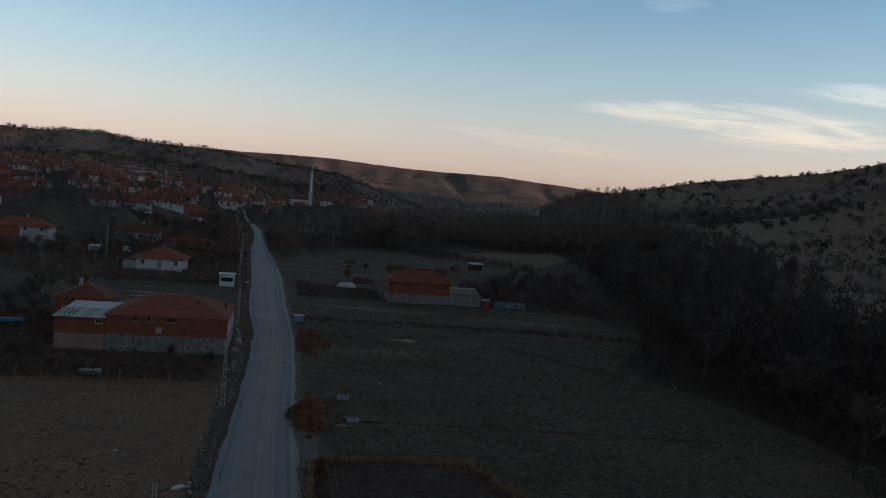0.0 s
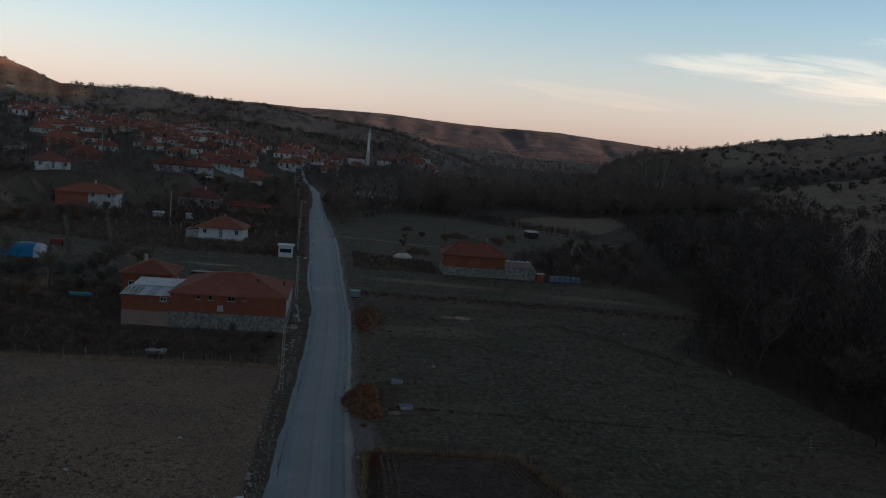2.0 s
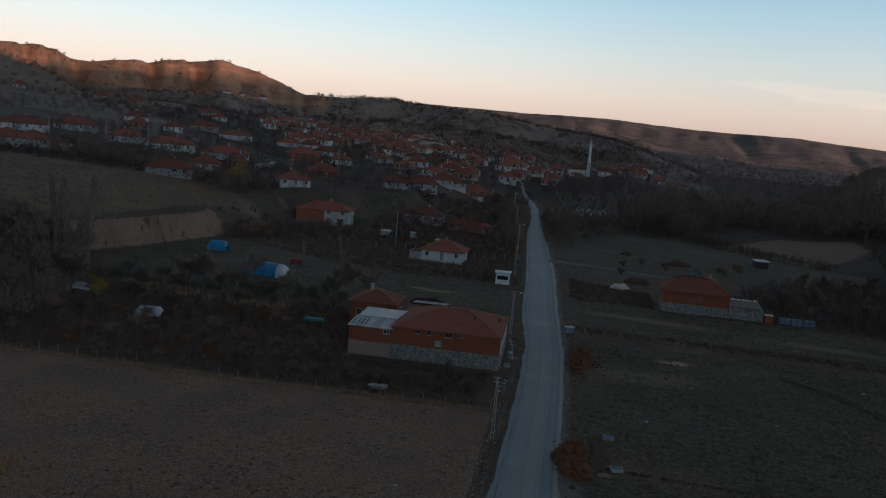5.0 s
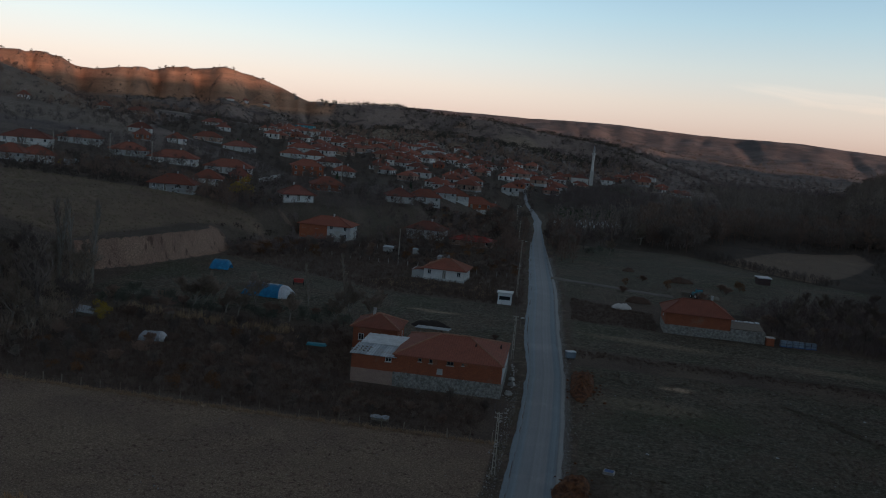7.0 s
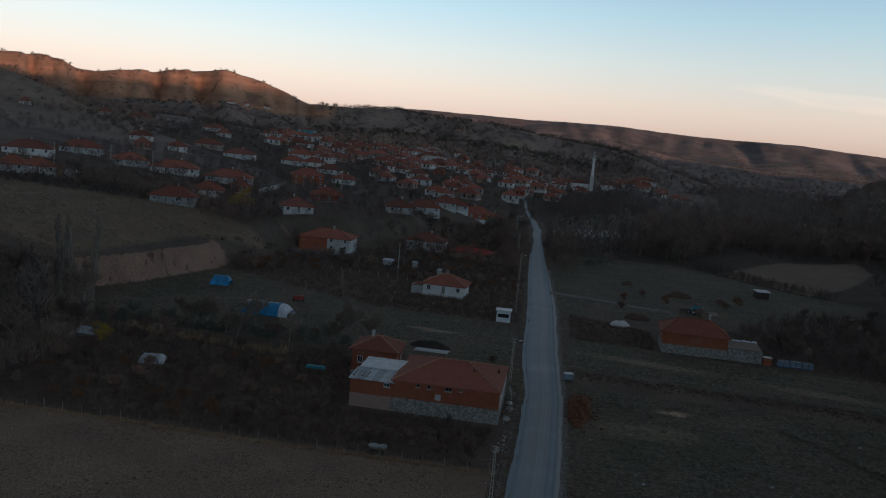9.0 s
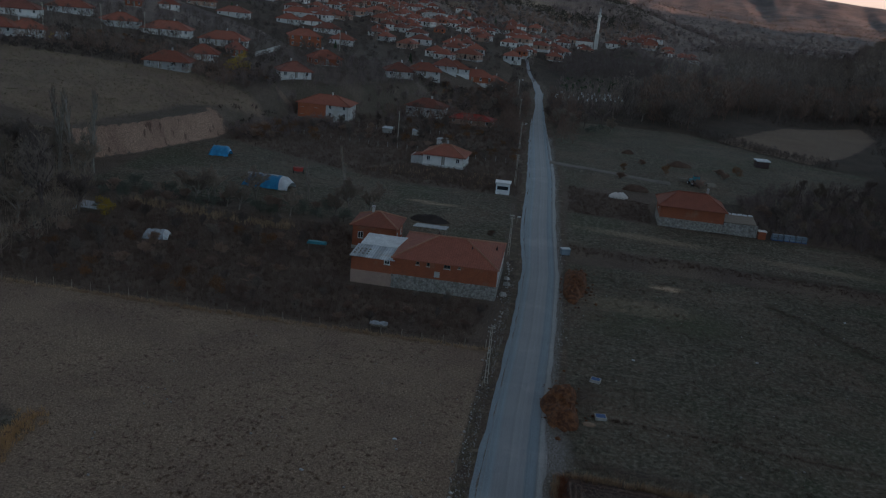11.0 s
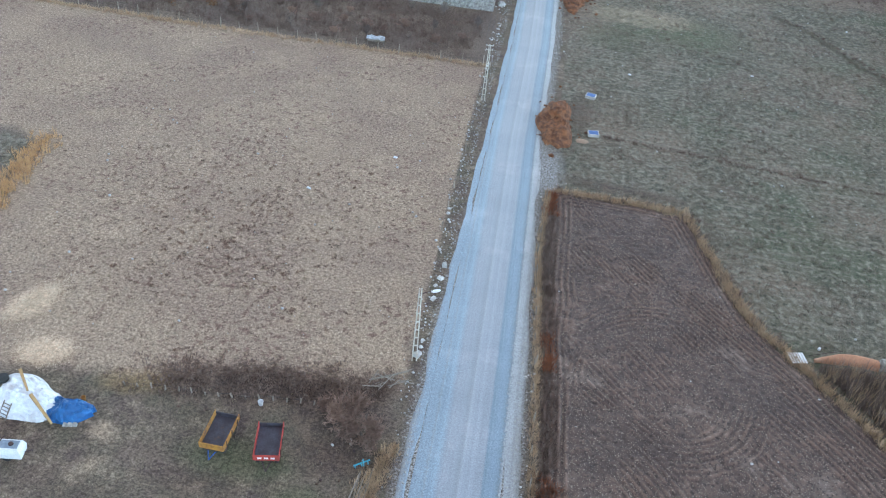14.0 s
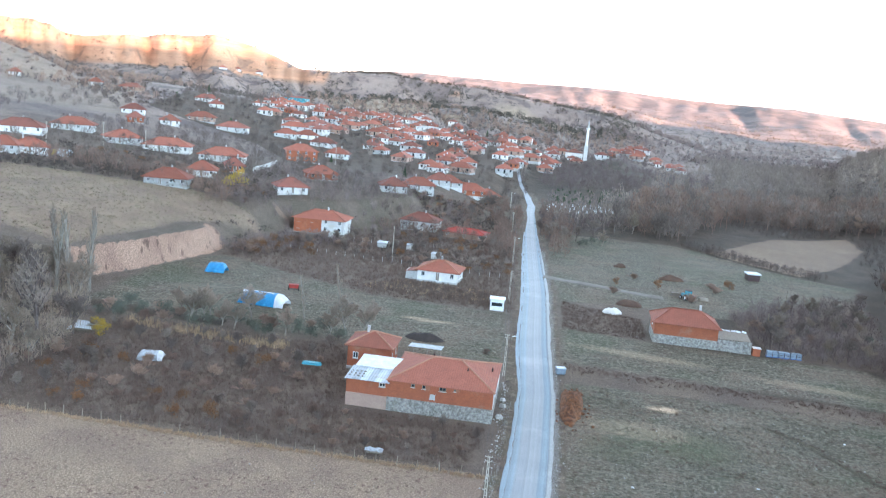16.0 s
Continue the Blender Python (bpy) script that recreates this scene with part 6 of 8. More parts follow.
far_wood([([(-20, 900), (150, 860), (430, 900), (720, 1350), (520, 1900), (150, 1700), (-40, 1150)], 1000, 14.0)], 47, "far bare woods and hedges along the valley", twig_plum, 60, 9.0, 0.035)
far_wood([([(84, 480), (150, 525), (225, 425), (240, 520), (330, 800), (290, 1000), (150, 1050), (135, 820), (122, 720)], 800, 7.0)], 31, "bare grey-brown woodland filling the valley floor", twig_grey, 110, 9.0, 0.02)
far_wood([([(185, 380), (330, 410), (335, 420), (186, 392)], 70, 2.6), ([(168, 322), (330, 330), (330, 336), (168, 329)], 45, 2.6), ([(150, 258), (300, 248), (300, 254), (150, 264)], 45, 2.6), ([(210, 400), (236, 405), (262, 500), (232, 500)], 50, 3.4), ([(240, 300), (246, 300), (262, 400), (256, 400)], 30, 2.6)], 32, "bare hedges between the pale fields", twig_dark, 120, 3.8, 0.018)
far_wood([([(-330, 480), (-330, 760), (-420, 760), (-420, 500)], 120, 9.0), ([(-300, 760), (60, 770), (100, 1000), (-300, 960)], 520, 9.0), ([(-230, 440), (-330, 600), (-420, 500), (-330, 380)], 90, 9.0)], 33, "bare woodland and orchards above the village", twig_red, 90, 6.0, 0.022)


def far_scrub(seed, count, az, rr, label, size, clump):
    rng, rs = random.Random(seed), np.random.RandomState(seed)
    g = Geo()
    a, r = np.radians(rs.uniform(*az, count * 3)), rs.uniform(*rr, count * 3)
    x, y = r * np.sin(a), r * np.cos(a)
    ok = fbm(x / 90.0, y / 90.0, 3) > rs.uniform(-0.6, 0.5, count * 3)
    x, y = x[ok][:count], y[ok][:count]
    for px, py, pz in zip(x.tolist(), y.tolist(), height(x, y).tolist()):
        s = size * rng.uniform(0.5, 1.5)
        leaves_in(g, (px, py, pz + s * 0.6), s, clump, s * 0.26, rng, 0.8)
    return tagged(new("hill_scrub", g.mesh("hill_scrub", oak_scrub)), label, "scrub", kind="stuff")


far_scrub(41, 1200, (16, 52), (430, 1000), "dark oak scrub dotted over the pasture hill", 2.4, 34)
far_scrub(42, 3000, (-50, 6), (760, 1180), "dark scrub on the eroded hillsides", 1.9, 14)
far_scrub(48, 2600, (-9, 20), (950, 2700), "dark scrub and hedges on the hills beyond the minaret", 3.4, 12)
far_scrub(43, 500, (-12, 24), (1400, 2900), "dark scrub on the far hills", 4.0, 8)


def thickets(polys, seed, label, mat, size, clump):
    """Dense low bushes too many to count: clumps of small twiggy leaves."""
    rng, g = random.Random(seed), Geo()
    for poly, count, apart in polys:
        spots = scatter(poly, count, apart, rng)
        for (px, py), pz in zip(spots, height(*np.array(spots).T).tolist()):
            s = size * rng.uniform(0.55, 1.45)
            for k in range(3):
                q = Vector((px + rng.uniform(-0.8, 0.8) * s, py + rng.uniform(-0.8, 0.8) * s, pz + s * rng.uniform(0.3, 0.8)))
                leaves_in(g, q, s * rng.uniform(0.5, 0.9), clump // 3, s * 0.2, rng, 0.9)
    return tagged(new("thicket", g.mesh("thicket", mat)), label, "thicket", kind="stuff")


def wood_crowns(polys, seed, label, mat, tall, per=54):
    """Close-set bare trees of a far wood: slim stems under upright, twiggy crowns of uneven height."""
    rng, g = random.Random(seed), Geo()
    for poly, count, apart in polys:
        spots = scatter(poly, count, apart, rng)
        for (px, py), pz in zip(spots, height(*np.array(spots).T).tolist()):
            h = tall * rng.uniform(0.65, 1.3)
            g.tube((px, py, pz - 0.3), (px, py, pz + h * 0.6), 0.16, 0.08, 4, False)
            lean = Vector((rng.uniform(-0.06, 0.06), rng.uniform(-0.06, 0.06), 0)) * h
            for k in range(per):
                q = rng.random() ** 0.7
                w, reach = rng.uniform(0, 6.283), h * 0.27 * math.sin(0.35 + q * 2.55) * rng.random() ** 0.5
                c = Vector((px + reach * math.cos(w), py + reach * math.sin(w), pz + h * (0.22 + 0.78 * q))) + lean * q
                up = Vector((math.cos(w) * 0.5, math.sin(w) * 0.5, 1.0)) * h * rng.uniform(0.06, 0.11)
                side = Vector((-math.sin(w + rng.uniform(-1, 1)), math.cos(w), 0)) * h * rng.uniform(0.010, 0.022)
                g.add([c - side, c + side, c + up], [(0, 1, 2)])
    return tagged(new("far_wood", g.mesh("far_wood", mat)), label, "woodland", kind="stuff")


wood_crowns([([(44, 292), (74, 366), (128, 384), (215, 410), (170, 470), (90, 430), (40, 400), (24, 330)], 120, 6.0)], 81, "russet crowns of the valley wood", twig_red, 10.0, 90)
wood_crowns([([(42, 430), (150, 520), (235, 430), (330, 800), (140, 800), (70, 640)], 330, 9.0), ([(-2, 300), (16, 304), (34, 384), (28, 392), (6, 344), (-8, 336)], 34, 5.0)], 82, "grey crowns of the wood along the valley floor", twig_grey, 9.5, 80)
wood_crowns([([(58, 62), (64, 96), (60, 110), (70, 134), (72, 162), (118, 174), (110, 60)], 70, 5.5), ([(70, 168), (92, 228), (98, 256), (128, 286), (162, 324), (146, 249), (118, 178)], 80, 6.0), ([(128, 190), (150, 252), (172, 330), (196, 400), (226, 392), (206, 330), (176, 250), (146, 186)], 90, 5.0)], 83, "dark crowns of the riverside wood", twig_dark, 9.5, 150)
garden_thicket = material("dark_garden_thicket", (0.105, 0.080, 0.070), (0.070, 0.054, 0.048), 0.1, 3, 0.95, 0)
thickets([(VILLAGE, 520, 6.0), ([(-90, 236), (-150, 240), (-176, 246), (-170, 258), (-120, 262), (-88, 250)], 70, 4.0), ([(-14, 272), (-44, 276), (-54, 296), (-34, 316), (-16, 312)], 60, 3.6), ([(-100, 262), (-150, 268), (-150, 276), (-100, 272)], 24, 3.5), ([(-161, 213), (-140, 224), (-114, 229), (-92, 236), (-95, 247), (-120, 243), (-154, 240), (-168, 222)], 90, 3.2), ([(-232, 398), (-220, 448), (-270, 545), (-316, 536), (-308, 478)], 120, 6.0)],
         71, "dark bare bushes crowding the village gardens", garden_thicket, 1.7, 42)
thickets([([(-40, 256), (-56, 262), (-60, 276), (-30, 268)], 36, 3.2), ([(-84, 225), (-92, 205), (-76, 200), (-62, 228), (-66, 236)], 46, 2.8), ([(-16, 206), (-44, 210), (-66, 226), (-40, 252), (-14, 246)], 60, 4.5)],
         72, "dark scrub on the slopes below the village", garden_thicket, 1.1, 36)
thickets([([(-240, 440), (-330, 620), (-300, 760), (-60, 780), (90, 800), (90, 900), (-250, 930), (-420, 640), (-330, 420)], 520, 9.0)],
         73, "dark bushes on the slopes behind the village", garden_thicket, 2.2, 33)
far_scrub(74, 1500, (-18, 4), (960, 1262), "dark scrub and low trees on the near ridge", 3.0, 14)
crest = Geo()
crest_rng = random.Random(44)
for k in range(120):
    a = radians(crest_rng.choice([crest_rng.uniform(-15.5, -10.5), crest_rng.uniform(-40, -12), crest_rng.uniform(24, 40)]))
    r = 1235 if a < 0 else 890
    x, y = r * math.sin(a), r * math.cos(a)
    s = crest_rng.uniform(1.6, 4.2)
    s *= 0.6
    crest.tube((x, y, float(height(x, y)) - 0.5), (x, y, float(height(x, y)) + s), 0.25, 0.12, 4)
    leaves_in(crest, (x, y, float(height(x, y)) + s * 0.75), s * crest_rng.uniform(0.9, 1.5), 34, s * 0.32, crest_rng, 0.7)
tagged(new("crest_trees", crest.mesh("crest_trees", oak_scrub)), "scattered small trees along the hill crests", "trees", kind="stuff")

# ---- things by the road and in the fields ----
dark_clay = material("dark_brown_earth", (0.13, 0.078, 0.055), (0.085, 0.055, 0.042), 0.7, 4, 0.95, 0.8)
pole_grey = material("weathered_pole_concrete", (0.52, 0.47, 0.40), (0.42, 0.38, 0.32), 1.5, 14, 0.9, 0.3)


def lattice_pole(x, y, tall, label, lamp=False, turn=0, arms=True):
    """A cast concrete ladder pole: two tapering legs joined by rungs."""
    p = thing("street_lamp" if lamp else "power_pole", on_ground(x, y, turn), label, "street lamp" if lamp else "power pole", "roadside poles")
    foot, top = 0.17, 0.08
    for s in (-1, 1):
        part("leg", Geo().bar((s * foot, 0, -0.4), (s * top, 0, tall), 0.085, 0.075), pole_grey, p)
    for k in range(1, 9):
        z = tall * k / 9
        w = foot + (top - foot) * z / tall
        part("rung", Geo().box((0, 0, z), (2 * w, 0.06, 0.08)), pole_grey, p)
    if arms:
        for z in (tall - 0.15, tall - 0.65):
            arm = part("crossarm", Geo().box((0, 0.07, z), (0.8, 0.06, 0.06)), pole_grey, p)
            for s in (-0.36, 0.36):
                part("insulator", Geo().lathe((s, 0.07, z + 0.03), [(0.025, 0), (0.045, 0.05), (0.04, 0.10), (0.02, 0.13)], 8), concrete, arm)
    if lamp:
        arm = part("lamp_arm", Geo().tube((0, 0, tall - 0.5), (0.9, 0.1, tall - 0.25), 0.035, 0.03, 6), rust, p)
        g = Geo()
        g.lathe((0, 0, 0), [(0.04, 0), (0.10, 0.15), (0.12, 0.42), (0.07, 0.62), (0.02, 0.7)], 10)
        part("lamp_head", g, paint_white, p, "white lamp head", True, at=pose(0.75, 0.08, tall - 0.33, 0, 82, 8))
    return p


poles = [(-5.35, 40.3, 7.1, True, 10), (-5.2, 83.2, 6.9, False, 0), (-6.9, 131.5, 7.2, True, 5), (-9.8, 180, 7.2, False, 8), (-12.2, 226, 7.4, True, 8), (-16.2, 278, 7.4, False, 10), (-20.5, 326, 7.4, True, 14)]
for x, y, tall, lamp, turn in poles:
    lattice_pole(x, y, tall, "concrete ladder pole with a white street lamp by the road" if lamp else "concrete ladder power pole with two crossarms by the road", lamp, turn, y > 50)
lattice_pole(-44.5, 216, 8.4, "tall concrete ladder power pole in the gardens", False, 70)

for x, y in ((-170.5, 250.5), (-163, 272), (-147, 272), (-100, 350)):
    lattice_pole(x, y, 8.2, "concrete ladder power pole beside a village lane", False, 40)


def cable(a, b, sag):
    g = Geo()
    a, b = Vector(a), Vector(b)
    pts = [a.lerp(b, k / 12) - Vector((0, 0, sag * 4 * (k / 12) * (1 - k / 12))) for k in range(13)]
    return g.path(pts, 0.014)


for (x0, y0, t0, *_), (x1, y1, t1, *_) in zip(poles[1:], poles[2:]):
    for s in (-0.5, 0.0, 0.5):
        lone("power_line", cable((x0 + s, y0, float(height(x0, y0)) + t0 + 0.05), (x1 + s, y1, float(height(x1, y1)) + t1 + 0.05), 0.9), wire_metal, Matrix.Identity(4), "thin dark power line between roadside poles", "cable", "power lines")

for x, y, tall in ((26.6, 218, 4.6), (56.0, 206, 4.8), (-7.0, 150, 1.8), (47.5, 186, 3.2)):
    post = thing("wooden_pole", on_ground(x, y), "plain grey wooden pole standing in the pasture", "pole")
    part("shaft", Geo().tube((0, 0, -0.3), (0.1, 0, tall), 0.10, 0.07, 7), old_wood, post)
    part("cap", Geo().tube((0.1, 0, tall), (0.1, 0, tall + 0.06), 0.09, 0.05, 7), rust, post)


def fence(points, step, tall, label, wires=2, mat=None):
    rng = random.Random(int(abs(points[0][0]) * 7 + len(points)))
    f = thing("fence", Matrix.Identity(4), label, "fence")
    last = None
    for (x0, y0), (x1, y1) in zip(points, points[1:]):
        n = max(1, int(math.hypot(x1 - x0, y1 - y0) / step))
        for k in range(n + 1):
            x, y = x0 + (x1 - x0) * k / n, y0 + (y1 - y0) * k / n
            z, h = float(height(x, y)), tall * rng.uniform(0.8, 1.15)
            tip = Vector((x + rng.uniform(-0.12, 0.12), y + rng.uniform(-0.12, 0.12), z + h))
            part("post", Geo().tube((x, y, z - 0.2), tip, 0.07, 0.055, 5), mat or fence_wood, f)
            if last is not None and wires and (tip - last).length < step * 2:
                g = Geo()
                for w in range(wires):
                    d = Vector((0, 0, -0.1 - 0.4 * w))
                    g.tube(last + d, tip + d, 0.008, 0.008, 3, False)
                part("wire", g, wire_metal, f)
            last = tip
    return f


fence([(-74, 92.0), (-62, 93.0), (-51, 92.7), (-40, 92.3), (-25, 92.4), (-6.3, 92.6)], 2.4, 1.25, "old post-and-wire fence along the dry field")
fence([(-5.9, 57), (-5.6, 75), (-5.4, 92)], 3.2, 1.0, "leaning wooden posts with wire beside the road")
fence([(-24.5, 33.2), (-17, 33.8), (-9.5, 34.6)], 0.9, 0.42, "row of short wooden stakes before the muddy bank", 1, old_wood)
fence([(-14, 204), (-40, 207), (-72, 212)], 2.6, 1.3, "pale garden fence below the village", 2, concrete)
fence([(-36, 234), (-62, 231)], 2.6, 1.3, "pale garden fence below the village", 2, concrete)
fence([(4.1, 28), (3.6, 42), (2.9, 56), (3.2, 65)], 2.8, 0.9, "low wooden fence between road and ploughed plot")


def stones(spots, label, lo, hi, seed):
    rng = random.Random(seed)
    g = Geo()
    for x, y in spots:
        s, c = rng.uniform(lo, hi) * rng.choice((0.6, 0.8, 1.0, 1.6)), Vector((x, y, float(height(x, y)) + 0.04))
        ring = [[c + Vector((math.cos(w) * r * s * rng.uniform(0.8, 1.2), math.sin(w) * r * s * rng.uniform(0.7, 1.1), h * s)) for w in [2 * math.pi * k / 6 for k in range(6)]] for r, h in ((1.0, -0.2), (0.95, 0.35), (0.5, 0.75))]
        flat = [p for r in ring for p in r]
        g.add(flat, [(j * 6 + k, j * 6 + (k + 1) % 6, (j + 1) * 6 + (k + 1) % 6, (j + 1) * 6 + k) for j in range(2) for k in range(6)] + [tuple(12 + k for k in range(6))])
    return tagged(new("roadside_stones", g.mesh("roadside_stones", stone)), label, "stones", kind="stuff")


sr = random.Random(8)
stones([(road_x(y) - 4.3 - abs(sr.gauss(0, 0.5)), y) for y in [sr.uniform(36, 128) for k in range(200)]], "pale stones along the edge of the road", 0.04, 0.13, 1)
stones([(road_x(y) + 3.6 + abs(sr.gauss(0, 0.5)), y) for y in [sr.uniform(20, 150) for k in range(150)]], "pale stones along the edge of the road", 0.03, 0.08, 2)
grit_rng = np.random.RandomState(18)
stones([(float(road_x(y)) + s * (3.3 + abs(g_)) - 0.2, y) for y, s, g_ in zip(grit_rng.uniform(24, 120, 2600).tolist(), grit_rng.choice((-1, 1), 2600).tolist(), grit_rng.normal(0, 0.55, 2600).tolist())], "loose coarse gravel strewn along the road's edges", 0.025, 0.06, 12)
stones([(x, y) for x, y in zip(grit_rng.uniform(4.5, 34, 5200).tolist(), grit_rng.uniform(24, 66, 5200).tolist()) if inside(PLOUGH, x, y) > 0.3], "pale dried clods over the ploughed plot", 0.02, 0.05, 13).data.materials[0] = clod
stones([(sr.uniform(4, 34), sr.uniform(18, 66)) for k in range(50)] + [(sr.uniform(-40, -6), sr.uniform(36, 92)) for k in range(160)] + [(sr.uniform(4, 46), sr.uniform(68, 128)) for k in range(160)], "small pale stones scattered over the fields", 0.03, 0.09, 3)
for x, y, s in ((-5.2, 40.9, 0.38), (-4.85, 52.0, 0.34), (-4.95, 50.2, 0.30), (-5.1, 47.5, 0.28), (-5.2, 49.2, 0.2), (-6.0, 113.2, 0.6), (-5.9, 117.8, 0.6), (-6.1, 120.5, 0.5)):
    g = Geo().box((0, 0, s * 0.4), (s * 1.7, s * 1.25, s * 0.9), Euler((0.1, 0.15, rnd.uniform(0, 3))).to_matrix(), 0.72)
    lone("boulder", g, stone, on_ground(x, y), "pale boulder lying at the roadside", "boulder", "roadside boulders")


def mound(name, x, y, rx, ry, tall, mat, label, category, seed, lumps=0.35, turn=0.0, n=52):
    """A tipped heap: a lumpy cap that dies out at its rim."""
    rows = []
    for j in range(n // 2 + 1):
        q = j / (n // 2)
        row = []
        for k in range(n + 1):
            w = 2 * math.pi * k / n
            e = 1 + (0.42 if lumps > 0.7 else 0.16) * float(fbm(math.cos(w) * 1.4 + seed, math.sin(w) * 1.4 + seed, 3))
            px, py = math.cos(w) * rx * q * e, math.sin(w) * ry * q * e
            h = tall * (1 - q**2) ** 0.8 * (1 + lumps * float(fbm(px * 0.9 + seed, py * 0.9 + 3, 4))) + (0.3 * lumps * tall * abs(float(fbm(px * 2.1, py * 2.1 + seed, 3))) if q < 0.95 else 0) - 0.06 * (q > 0.98)
            row.append((px, py, h))
        rows.append(row)
    return lone(name, Geo().grid(rows), mat, on_ground(x, y, turn), label, category, smooth=True)


mound("clay_mound", 3.3, 80.8, 2.1, 5.4, 1.15, clay, "heap of dug red-brown clay at the road's edge", "soil heap", 1, 0.75)
mound("clay_mound", 4.4, 121.5, 2.0, 8.6, 1.1, clay, "long heap of dug red-brown clay at the road's edge", "soil heap", 2, 0.85)
stones([(3.3 + sr.gauss(0, 1.1), 80.8 + sr.gauss(0, 2.8)) for k in range(90)] + [(4.6 + sr.gauss(0, 1.2), 121.5 + sr.gauss(0, 4.2)) for k in range(120)], "clods of red-brown clay round the dug heaps", 0.06, 0.2, 4).data.materials[0] = clay
mound("sand_spill", 6.4, 77.2, 0.75, 0.5, 0.2, sand, "small spill of pale sand beside the clay heap", "sand", 3)
mound("sheeted_sand", 13.2, 181.5, 2.3, 1.7, 1.1, plaster_white, "pale heap of building sand beside the plot", "heap", 6, 0.4)
mound("soil_mound", 17.9, 238.0, 1.8, 1.2, 1.0, dark_clay, "brown soil heap on the pasture", "soil heap", 7)
mound("soil_mound", 31.0, 226.5, 3.4, 1.6, 1.3, dark_clay, "brown soil heap on the pasture", "soil heap", 8)
mound("soil_mound", 17.5, 190.5, 3.2, 1.6, 1.3, dark_clay, "brown soil heap on the pasture", "soil heap", 9)
mound("soil_mound", -22.7, 144.8, 3.6, 1.6, 1.2, dark_soil, "dark manure heap behind the farm", "soil heap", 10)

for x, y, turn, label in ((7.6, 79.0, 8, "low concrete water box with a blue metal lid in the meadow"), (7.2, 88.1, -14, "low concrete water box with a blue metal lid in the meadow")):
    b = thing("water_box", on_ground(x, y, turn) @ Matrix.Scale(0.85, 4), label, "water box", "water boxes")
    for cx, cy, sx, sy in ((0, -0.54, 1.4, 0.10), (0, 0.54, 1.4, 0.10), (-0.65, 0, 0.10, 0.98), (0.65, 0, 0.10, 0.98)):
        part("rim", Geo().box((cx, cy, 0.14), (sx, sy, 0.48)), concrete, b)
    lid = part("lid", Geo().box((0, 0, 0.355), (1.19, 0.97, 0.05)), paint_blue, b, "blue sheet-metal lid")
    part("hinge", Geo().tube((-0.3, 0.5, 0.44), (0.3, 0.5, 0.44), 0.025, 0.025, 6), rust, lid)

binn = thing("waste_container", on_ground(2.5, 135.4, 20), "grey-blue metal waste container at the road's edge", "waste container")
part("body", Geo().box((0, 0, 0.75), (1.4, 1.0, 1.0), None, 1.12), tank_plastic, binn)
part("lid", Geo().box((0, 0, 1.3), (1.6, 1.15, 0.1)), sheet_metal, binn)
for sx in (-0.5, 0.5):
    for sy in (-0.35, 0.35):
        part("wheel", Geo().tube((sx - 0.04, sy, 0.12), (sx + 0.04, sy, 0.12), 0.12, 0.12, 10), rubber, binn)

coop = thing("feed_rack", on_ground(-20.3, 94.3, 3) @ Matrix.Scale(0.78, 4), "wooden feed rack covered with grimy grey sheeting by the fence", "feed rack")
for sx in (-1.3, 1.3):
    for sy in (-0.5, 0.5):
        part("leg", Geo().bar((sx, sy, -0.2), (sx, sy, 1.1), 0.1), old_wood, coop)
part("tray", Geo().box((0, 0, 0.6), (2.7, 1.1, 0.1)), old_wood, coop)
g = Geo().grid([[(-1.5 + k * 0.3, -0.75 + j * 0.3, 1.25 + 0.18 * math.sin(k * 1.3 + j) * (0.3 + 0.1 * j) - 0.25 * abs(j - 2.5) / 2.5) for k in range(11)] for j in range(6)])
part("sheet", g, old_sheet, coop, "rumpled grimy sheet")

# Not a gate: stands in for a slim lattice mast, narrowed to look like it.
frame_ = thing("steel_gate", on_ground(46.4, 70.8, 35) @ Matrix.Diagonal((0.45, 1, 0.8, 1)), "narrow ladder-like frame with pale rails standing for a slim mast at the wood's edge", "gate")
for s in (-0.7, 0.7):
    part("stile", Geo().tube((s, 0, 0), (s, 0.25, 1.9), 0.03, 0.03, 6), old_wood, frame_)
for k in range(5):
    part("rail", Geo().tube((-0.7, 0.04 + 0.05 * k, 0.2 + 0.4 * k), (0.7, 0.04 + 0.05 * k, 0.2 + 0.4 * k), 0.02, 0.02, 6), paint_white, frame_)
for x, y, turn in ((54.9, 66.4, 15), (52.0, 100, 70)):
    trunk = thing("fallen_log", on_ground(x, y, turn), "pale barkless log lying at the wood's edge", "log")
    part("stem", Geo().tube((-1.8, 0, 0.15), (1.8, 0.1, 0.12), 0.16, 0.09, 8), pale_bark, trunk)
    part("stub", Geo().tube((0.6, 0, 0.15), (1.0, 0.5, 0.5), 0.06, 0.03, 5), pale_bark, trunk)


